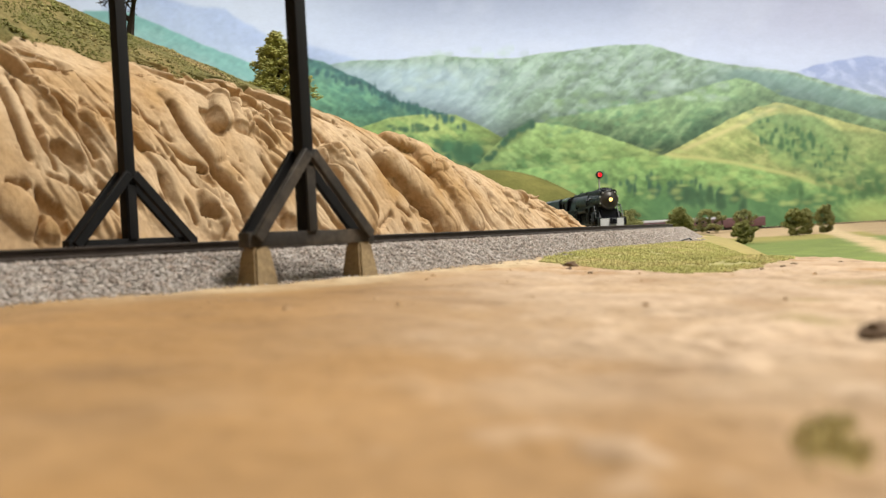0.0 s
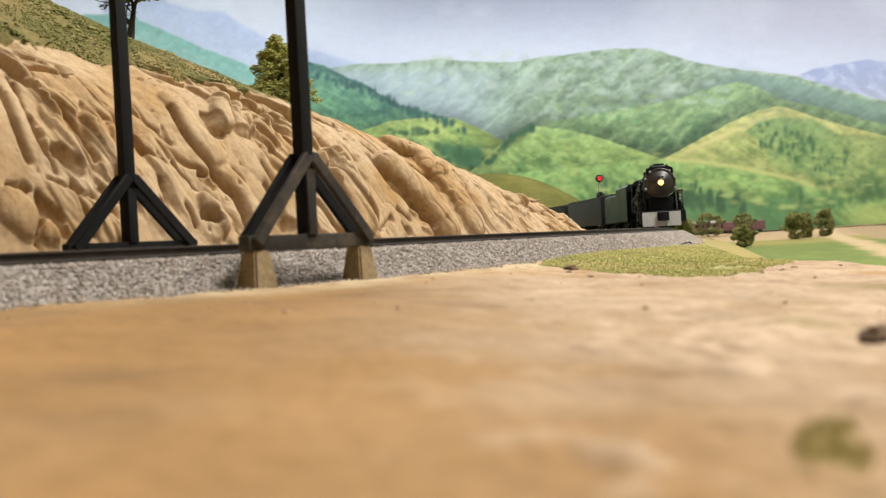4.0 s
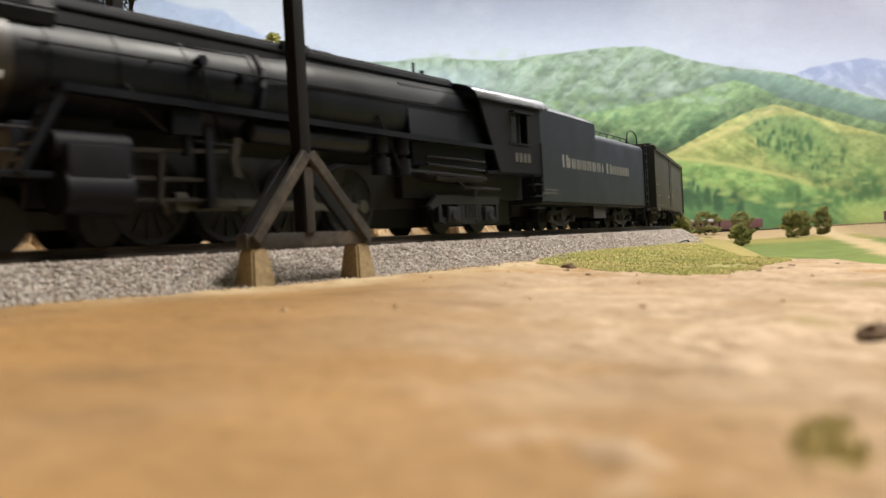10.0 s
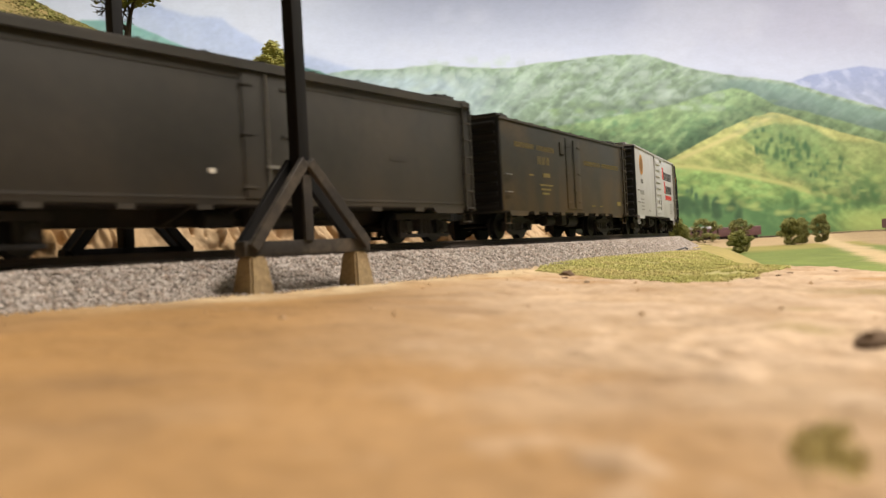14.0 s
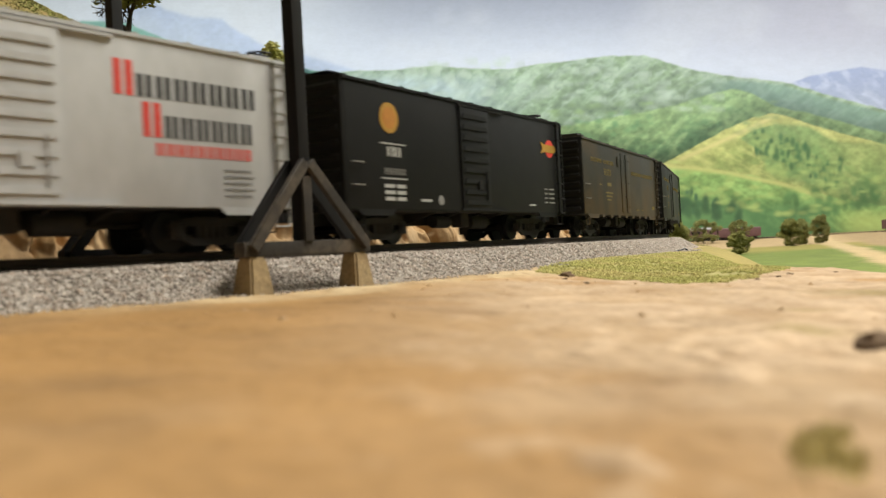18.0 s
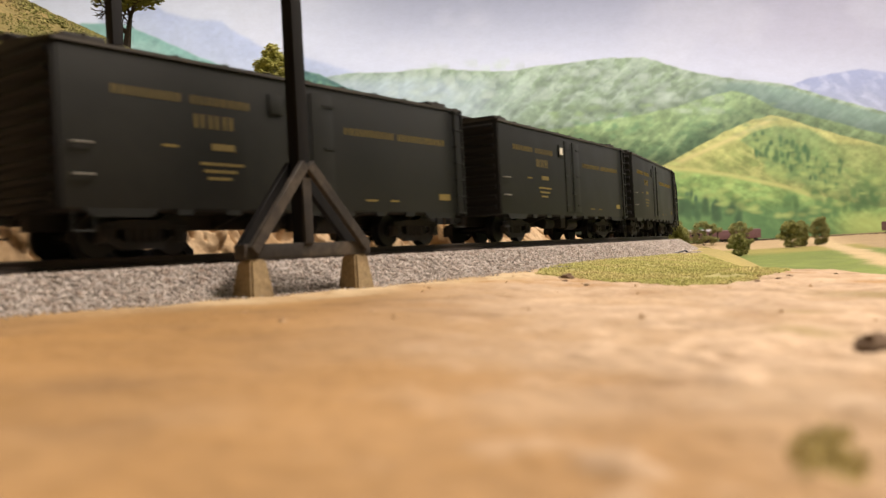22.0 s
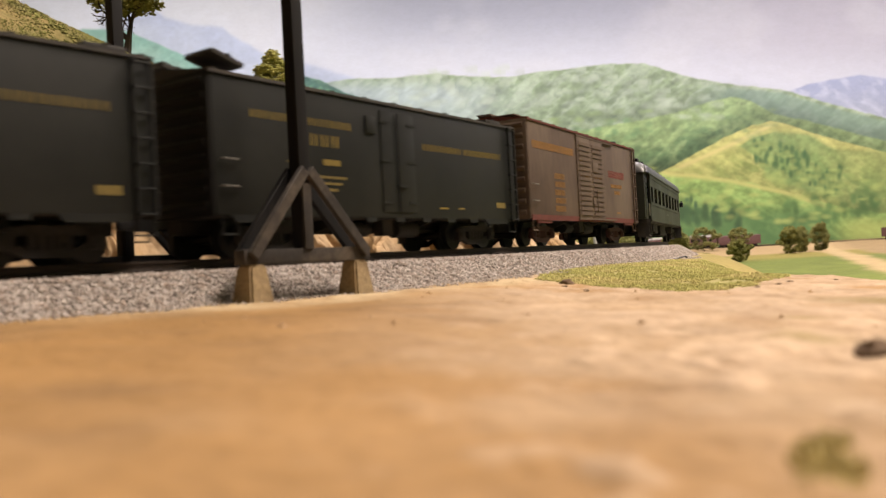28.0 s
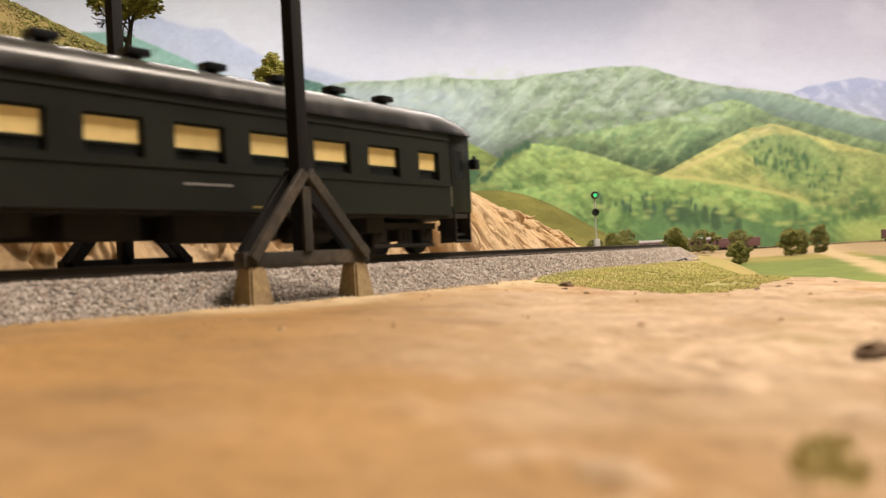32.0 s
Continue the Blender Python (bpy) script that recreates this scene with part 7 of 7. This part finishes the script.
        tube(bm, [(x0 + 8, sy * (w + 0.6), 14), (x0 + 8, sy * (w + 0.6), 21)], 0.3, 6)
        for z in (8, 12.5, 17):
            box(bm, x0, x0 + 8, sy * (w - 1) - 2, sy * (w - 1) + 2, z, z + 0.5)
        part("cab_steps", bm, M_BLACK, eng)
    bm = bmesh.new()
    prism(bm, [((w + 0.8) * math.copysign(abs(math.cos(math.pi * i / 24)) ** 0.75, math.cos(math.pi * i / 24)), 45.8 + 6.8 * math.sin(math.pi * i / 24)) for i in range(25)], x0 - 5, x1 + 7, "x")
    part("cab_roof", bm, M_ROOFBLACK, eng)
    bm = bmesh.new()
    prism(bm, [(-w + 0.9, 22), (-w + 0.9, 46), (0, 50), (w - 0.9, 46), (w - 0.9, 22)], -106.4, -105.4, "x")
    part("cab_front", bm, M_BLACK, eng)
    bm = bmesh.new()
    box(bm, x0, x1, -w + 0.9, w - 0.9, 20.4, 21.4)
    box(bm, x0 + 6, x1 - 2, -8, 8, 21, 40)
    part("cab_floor", bm, M_BLACK, eng)
    # running boards with front braces, handrails
    for sy in (-1, 1):
        bm = bmesh.new()
        prism(bm, [(58, 31.6), (58, 32.6), (-58, 30.2), (-100, 29.6), (-100, 28.6), (-58, 29.2)], sy * 16.4 - 2.6, sy * 16.4 + 2.6)
        part("running_board", bm, M_BLACK, eng)
        bm = bmesh.new()
        prism(bm, [(58, 31.2), (58, 32.9), (-58, 30.5), (-100, 29.9), (-100, 28.4), (-58, 28.9)], sy * 19.0 - 0.2, sy * 19.0 + 0.2)
        part("edge_strip", bm, M_BLACK, eng)
        bm = bmesh.new()
        beam(bm, (57, sy * 18.2, 32), (67, sy * 18.2, 14.5), 1.0, 1.6)
        beam(bm, (57, sy * 13, 32), (67, sy * 13, 14.5), 1.0, 1.4)
        for k in range(5):
            f = 0.15 + 0.17 * k
            box(bm, 57 + 10 * f - 0.8, 57 + 10 * f + 0.8, sy * 15.6 - 2.6, sy * 15.6 + 2.6, 32 - 17.5 * f - 0.3, 32 - 17.5 * f + 0.3)
        part("front_steps", bm, M_BLACK, eng, "slanting ladder braces")
        bm = bmesh.new()
        tube(bm, [(62, sy * 13.4, cz + 3.0), (-98, sy * 14.6, cz + 3.4)], 0.33, 6)
        for k in range(7):
            x = 58 - k * 25
            cyl(bm, (x, sy * 11.4, cz + 2.6), (x, sy * 13.9, cz + 3.0), 0.35, 5)
        part("handrail", bm, M_BLACK, eng)
        # reservoirs, pumps, piping under the boards
        bm = bmesh.new()
        cyl(bm, (8, sy * 15.2, 27.2), (-34, sy * 15.2, 26.6), 2.9, 18)
        cyl(bm, (8, sy * 15.2, 27.2), (9, sy * 15.2, 27.2), 2.9, 18, 1.6)
        part("air_reservoir", bm, M_BLACK, eng)
        runs = [([(-64 + 0.4 * k, sy * 16.6, 19.5 + 2.6 * k), (-96, sy * 17.0, 18.0 + 3.1 * k)], 0.45) for k in range(3)]
        runs += [([(40, sy * 13.2, cz - 3), (38, sy * 15, 30), (30, sy * 15.6, 24), (14, sy * 16.5, 23)], 0.45),
                 ([(-44, sy * 14, 36), (-46, sy * 16, 28), (-50, sy * 16.6, 20), (-96, sy * 17.2, 18.5)], 0.5), ([(20, sy * 13, cz + 6), (18, sy * 14.4, 33), (16, sy * 15.4, 24)], 0.4)]
        for pts, rr in runs:
            bm = bmesh.new()
            tube(bm, pts, rr, 6)
            part("pipe", bm, M_BLACK, eng)
        for x in (-42, -52):
            bm = bmesh.new()
            cyl(bm, (x, sy * 15.6, 18), (x, sy * 15.6, 23), 2.7, 14)
            cyl(bm, (x, sy * 15.6, 23), (x, sy * 15.6, 24.4), 1.4, 10)
            cyl(bm, (x, sy * 15.6, 24.4), (x, sy * 15.6, 29), 2.4, 14)
            part("air_pump", bm, M_BLACK, eng)
        # cylinders and valve chests
        bm = bmesh.new()
        cyl(bm, (58, sy * 14.6, 11.6), (43, sy * 14.6, 11.6), 5.0, 22)
        cyl(bm, (59, sy * 14.2, 20.8), (42, sy * 14.2, 20.8), 3.3, 18)
        box(bm, 43.5, 57.5, sy * 14.4 - 4.6, sy * 14.4 + 4.6, 11.6, 20.8, 0.5)
        box(bm, 44, 57, min(sy * 4, sy * 14), max(sy * 4, sy * 14), 13, 27, 0.5)
        part("cylinder", bm, M_CYL, eng)
        # crosshead guides and valve gear
        bm = bmesh.new()
        box(bm, 22, 43, sy * 14.6 - 0.9, sy * 14.6 + 0.9, 14.2, 15.2)
        box(bm, 22, 43, sy * 14.6 - 0.9, sy * 14.6 + 0.9, 9.6, 10.4)
        part("crosshead_guide", bm, M_GEAR, eng, "oily steel guide bars")
        bm = bmesh.new()
        box(bm, 20, 22.2, sy * 14.6 - 2.4, sy * 14.6 + 2.4, 8, 27, 0.3)
        part("guide_yoke", bm, M_CYL, eng)
        bm = bmesh.new()
        beam(bm, (16, sy * 16.6, 21.5), (42, sy * 14.6, 20.8), 0.8, 1.0)
        prism(bm, [(12, 15), (14.4, 15.6), (15.4, 20), (14.0, 25), (11.6, 25), (13.0, 20)], sy * 16.6 - 0.6, sy * 16.6 + 0.6)
        beam(bm, (34, sy * 16.2, 20), (35, sy * 16.2, 9), 0.7, 0.9)
        part("valve_gear", bm, M_GEAR, eng)
        # lubricators on the board
        bm = bmesh.new()
        box(bm, 24, 32, sy * 16 - 2, sy * 16 + 2, 24.5, 30.5, 0.4)
        cyl(bm, (27, sy * 16, 20), (27, sy * 16, 25), 1.2, 10)
        part("lubricator", bm, M_BLACK, eng)
    # pilot: deck, beam, silver plate with coupler pocket
    bm = bmesh.new()
    box(bm, 60, 79, -17.5, 17.5, 13.8, 15.2, 0.3)
    box(bm, 54, 64, -10, 10, 14, 26, 0.5)
    part("pilot_deck", bm, M_BLACK, eng)
    bm = bmesh.new()
    box(bm, 74, 80.5, -18.6, 18.6, 5.0, 14.6, 0.4)
    part("pilot_beam", bm, M_BLACK, eng)
    bm = bmesh.new()
    prism(bm, [(-16.2, 2.0), (13.6, 2.0), (14.2, 2.6), (14.2, 13.9), (-16.4, 13.9), (-16.8, 12.8), (-16.8, 3.0)], 80.6, 82.2, "x")
    part("pilot_plate", bm, M_SILVER, eng, "silver painted pilot plate")
    for sy in (-1, 1):
        bm = bmesh.new()
        tube(bm, [(77, sy * 16.8, 15), (77, sy * 16.8, 23.5), (64, sy * 16.8, 23.5)], 0.35, 6)
        tube(bm, [(77, sy * 16.8, 19), (66, sy * 16.8, 19)], 0.3, 6)
        part("deck_rail", bm, M_BLACK, eng)
    bm = bmesh.new()
    box(bm, 80, 84.4, -4.6, 4.8, 6.4, 13.7, 0.5)
    box(bm, 82, 88, -2.0, 2.0, 7.4, 11.8, 0.4)
    cyl(bm, (87, 0.6, 6.2), (87, 0.6, 12.4), 2.2, 12)
    part("coupler", bm, M_BLACK, eng)
    # frame
    bm = bmesh.new()
    for sy in (-1, 1):
        box(bm, -70, 60, sy * 5.2 - 0.9, sy * 5.2 + 0.9, 8.5, 22)
    box(bm, -100, -60, -9, 9, 12, 23)
    box(bm, -136, -96, -8, 8, 12, 21)
    box(bm, -62, 44, -4.5, 4.5, 20, 28)
    box(bm, -134, 46, -2.5, 2.5, 2.6, 14)
    part("frame", bm, M_WHEEL, eng)
    # drivers, rods
    dr = 10.6
    for k in range(4):
        wheelset(eng, 33.5 - 22.4 * k, dr, spokes=14)
    for sy in (-1, 1):
        bm = bmesh.new()
        box(bm, -34.5, 34.5, -0.45, 0.45, -1.0, 1.0, 0.15)
        for k in range(4):
            x = 33.5 - 22.4 * k
            cyl(bm, (x, -0.7, 0), (x, 0.9, 0), 1.9, 14)
        rod = part("side_rod", bm, M_STEEL, eng, "oiled steel coupling rod", pose(0, sy * 0.0118, dr * SCALE))
        RODS.append((rod, sy * 0.0118, dr * SCALE, 0.0038, 0.0 if sy > 0 else math.pi / 2))
        bm = bmesh.new()
        beam(bm, (-11.3 + 22.4 * 0, 0, 0), (30, 0, 0.8), 0.8, 1.7)
        cyl(bm, (-11.3, -0.5, 0), (-11.3, 0.8, 0), 2.0, 14)
        box(bm, 29, 32.4, -1.2, 1.2, -1.8, 2.6, 0.3)
        rod = part("main_rod", bm, M_STEEL, eng, "oiled steel main rod", pose(0, sy * 0.0136, dr * SCALE))
        RODS.append((rod, sy * 0.0136, dr * SCALE, 0.0030, 0.0 if sy > 0 else math.pi / 2))
    # leading and trailing trucks
    bm = bmesh.new()
    box(bm, -12, 12, -6, 6, 5.2, 7.6, 0.4)
    for sy in (-1, 1):
        box(bm, -13, 13, sy * 6.2 - 0.5, sy * 6.2 + 0.5, 4, 8)
    lead = part("leading_truck", bm, M_WHEEL, eng, m=pose(0.056, 0, 0))
    for x in (-10.5, 10.5):
        wheelset(lead, x, 5.2)
    bm = bmesh.new()
    for sy in (-1, 1):
        prism(bm, [(-19, 9.6), (-19, 12.6), (19, 12.6), (23, 9.0), (22, 7.6), (17, 9.6)], sy * 13.4 - 0.9, sy * 13.4 + 0.9)
        prism(bm, [(-17, 4.0), (-15.5, 2.9), (15.5, 2.9), (17, 4.0), (17, 5.2), (-17, 5.2)], sy * 13.4 - 0.6, sy * 13.4 + 0.6)
        for x in (-17.4, -6.2, -4.2, 4.2, 6.2, 17.4):
            box(bm, x - 0.8, x + 0.8, sy * 13.4 - 0.8, sy * 13.4 + 0.8, 3.6, 12)
        for x in (-11, 11):
            box(bm, x - 3.0, x + 3.0, sy * 14.0 - 1.2, sy * 14.0 + 1.2, 3.8, 8.8, 0.5)
            cyl(bm, (x, sy * 14.8, 6.0), (x, sy * 15.8, 6.0), 1.7, 12)
        for x in (-2, 0, 2):
            cyl(bm, (x, sy * 13.6, 5.0), (x, sy * 13.6, 9.8), 0.9, 8)
        tube(bm, [(-18, sy * 15.0, 15.0), (4, sy * 15.0, 15.2), (8, sy * 15.0, 18.0), (20, sy * 15.0, 18.2)], 0.6, 7)
        tube(bm, [(-2, sy * 15.2, 15.0), (-2, sy * 15.2, 12.0)], 0.6, 7)
    box(bm, -16, 16, -11, 11, 9.5, 12)
    trail = part("trailing_truck", bm, M_WHEEL, eng, m=pose(-0.090, 0, 0))
    for x in (-11, 11):
        wheelset(trail, x, 5.4)
    bm = bmesh.new()
    prism(bm, [(-100, 24.5), (-62, 25.5), (-62, 20), (-72, 17.0), (-100, 17.0)], -14.5, 14.5)
    part("ash_pan", bm, M_WHEEL, eng)
    return eng


TRAIN.append((build_locomotive(), -1.0440, 0.034))

# ---- far passenger cars standing on the line across the valley ----
M_MAROON = material("faded_maroon_paint", (0.125, 0.058, 0.058), 0.7, grain=200, vary=0.25)
M_GREYROOF = material("dusty_grey_roof", (0.30, 0.27, 0.26), 0.8, grain=200, vary=0.2)


def far_car(px, py, L, coach, rz=0, paint=None, roof=None):
    fu, _ = from_track([px], [py])
    fz, _ = ground_z(np.array([px]), np.array([py]), fu)
    car = thing("far_coach" if coach else "far_boxcar", "faded maroon passenger coach with a dusty grey roof" if coach else "dull maroon boxcar standing across the valley", "railway car",
                pose(px, py, float(fz[0]) + 0.001, 0, 0, rz), group="cars on the far line")
    a, h = L / 2, 38.0
    bm = bmesh.new()
    box(bm, -a, a, -16.5, 16.5, 9, h, 0.6)
    part("body", bm, paint or M_MAROON, car)
    bm = bmesh.new()
    prof = [(16.9 * math.cos(math.pi * i / 10), h - 0.3 + (8 if coach else 3.2) * math.sin(math.pi * i / 10)) for i in range(11)]
    prism(bm, prof, -a - 0.4, a + 0.4, "x")
    part("roof", bm, roof or (M_GREYROOF if coach else M_MAROON), car)
    if coach:
        n = 12
        for i in range(n):
            bm = bmesh.new()
            x = -a + 22 + (L - 44) * i / (n - 1)
            box(bm, x - 4.5, x + 4.5, -16.8, -16.3, 24, 32)
            part("window", bm, M_GLASS, car, smooth=False)
    else:
        bm = bmesh.new()
        box(bm, -9, 9, -17.2, -16.3, 10, h - 2)
        part("door", bm, paint or M_MAROON, car, smooth=False)
    for s in (-1, 1):
        bm = bmesh.new()
        for x in (-10, 10):
            cyl(bm, (s * (a - 26) + x, -13, 5), (s * (a - 26) + x, 13, 5), 5, 16)
        box(bm, s * (a - 26) - 14, s * (a - 26) + 14, -12.5, 12.5, 4, 9.5)
        part("truck", bm, M_TRUCK, car)
    return car


far_car(0.822, 2.88, 268, True)
far_car(1.035, 2.88, 146, False)
far_car(0.60, 2.88, 130, False, paint=M_DARKGREEN)
far_car(1.60, 2.86, 140, False)
# far rails
for dy in (-0.00875, 0.00875):
    bm = bmesh.new()
    box(bm, 0.2, 2.6, 2.88 + dy - 0.001, 2.88 + dy + 0.001, -0.024, -0.0178)
    tagged(new("rail", mesh_of(bm, "rail", M_RAIL, scale=1.0)), "dark rail of the line across the valley", "rail", group="rails", kind="structure")


# a bent black wire stub left at the ballast's foot
def build_stub():
    x, y = beside(0.285, -0.034)
    ob = thing("wire_stub", "bent black wire stub at the edge of the gravel", "wire", pose(float(x), float(y), -0.0108, 0, 0, 20))
    bm = bmesh.new()
    tube(bm, [(-4.5, 0, 0.2), (3.0, 0, 1.6), (4.0, -0.8, 0.6)], 0.45, 6)
    part("wire", bm, M_BLACK, ob)


build_stub()

# ---- loose stones on the bare ground ----
M_CLOD = material("dark_earth_clod", (0.12, 0.07, 0.035), 0.95, grain=900, vary=0.4, bump=0.0002)


def clod(x, y, r, seed, flat=0.45, mat_=None):
    fu, _ = from_track([x], [y])
    fz, _ = ground_z(np.array([x]), np.array([y]), fu)
    rs = np.random.RandomState(seed)
    bm = bmesh.new()
    bmesh.ops.create_icosphere(bm, subdivisions=2, radius=1.0)
    for v in bm.verts:
        v.co *= 0.75 + 0.5 * noise.noise(v.co * 1.3 + Vector((seed, 0, 0)))
        v.co.z *= flat
        v.co *= r
    ob = new("stone", mesh_of(bm, "stone", mat_ or M_CLOD, True, 1.0))
    ob.matrix_basis = pose(x, y, float(fz[0]) + r * 0.1, 0, 0, rs.rand() * 360)
    return tagged(ob, "small dark earth clod on bare ground", "stone", group="stones on the ground")


for i, (sx_, sy_, r_) in enumerate(((0.0372, 0.246, 0.0030), (0.0345, 0.232, 0.0012), (0.0378, 0.0726, 0.0026), (0.082, 0.216, 0.0011), (0.094, 0.232, 0.0010), (0.036, 0.206, 0.001),
                                    (0.103, 0.246, 0.0013), (0.128, 0.27, 0.0009))):
    clod(sx_, sy_, r_, 40 + i)

# ---- a dry tuft on the bare ground ----
def build_tuft(x, y, r, h, seed):
    fu, _ = from_track([x], [y])
    fz, _ = ground_z(np.array([x]), np.array([y]), fu)
    rs = np.random.RandomState(seed)
    n = 230
    a, q = rs.rand(n) * 6.283, rs.rand(n) ** 0.62
    zz = h * (1 - q * q) * rs.rand(n)
    me = grains("grass_tuft", x + r * q * (np.cos(a) + 1.35 * np.sin(a)), y + 3.0 * r * q * np.sin(a), float(fz[0]) + zz, 0.00022 + 0.0002 * rs.rand(n), M_TUFT, rs, flat=1.2)
    tagged(new("grass_tuft", me), "small dry olive brown grass tuft on bare ground", "grass")


M_TUFT = material("dry_tuft", (0.42, 0.33, 0.13), 1.0, grain=900, vary=0.3)
build_tuft(0.0176, 0.0390, 0.0019, 0.00012, 61)

# ---- ties: last, each a piece of the ballast bed ----
def tie_bm(bm):
    box(bm, -1.3, 1.3, -15.2, 15.2, -4.4, -2.3)


for i in range(270):
    s_ = -0.36 + 0.0068 * i
    (tx_, ty_), th_ = on_track(s_)
    ob = obj("tie", shared("tie", tie_bm, M_TIE, False), track)
    ob.matrix_local = pose(float(tx_), float(ty_), 0, 0, 0, math.degrees(th_) + random.uniform(-1.2, 1.2))


# ---- what moves ----
SPEED = 0.10215
SLIP = ((0, 12, 20, 22, 24, 25.5, 28, 29, 30, 31, 32), (0, -0.0005, -0.0006, -0.001, 0.0035, 0.0055, 0.0055, 0.0045, 0.0006, -0.0048, -0.0092))


def train_at(t):
    """How far back along the track the train stands at t, against 20 s."""
    k = np.mean([np.interp(t + d_, *SLIP) for d_ in (-0.5, -0.25, 0, 0.25, 0.5)])
    return -SPEED * (t - 20) + float(k)


def motions():
    times = [i * 0.25 for i in range(129)]
    for car_, s0, half in TRAIN:
        rows = []
        for t in times:
            s = s0 + train_at(t)
            (ax, ay), _ = on_track(s - half)
            (bx, by), _ = on_track(s + half)
            rows.append((t, pose((ax + bx) / 2, (ay + by) / 2, 0, 0, 0, math.degrees(math.atan2(ay - by, ax - bx)))))
        walk(car_, rows)
    fine = [i / 15 for i in range(481)]
    roll = [-train_at(t) for t in fine]
    for ob, x, z, r in WHEELS:
        step = 1 if r < 0.008 else 2
        rows = [(t, pose(x, 0, z, 0, math.degrees(a / r) % 360, 0)) for t, a in zip(fine[::step], roll[::step])]
        walk(ob, rows)
    for ob, y, z, crank, phase in RODS:
        rows = []
        for t, a in zip(fine, roll):
            w = a / 0.0106 + phase
            rows.append((t, pose(crank * math.sin(w), y, z + crank * math.cos(w))))
        walk(ob, rows)
    walk(signal_lens, [(t, pose(0, -0.0042, 0.090, 0, 0, a)) for t, a in ((0, 0), (15.0, 0), (15.2, 60), (15.4, 120), (15.6, 180), (32, 180))])


motions()
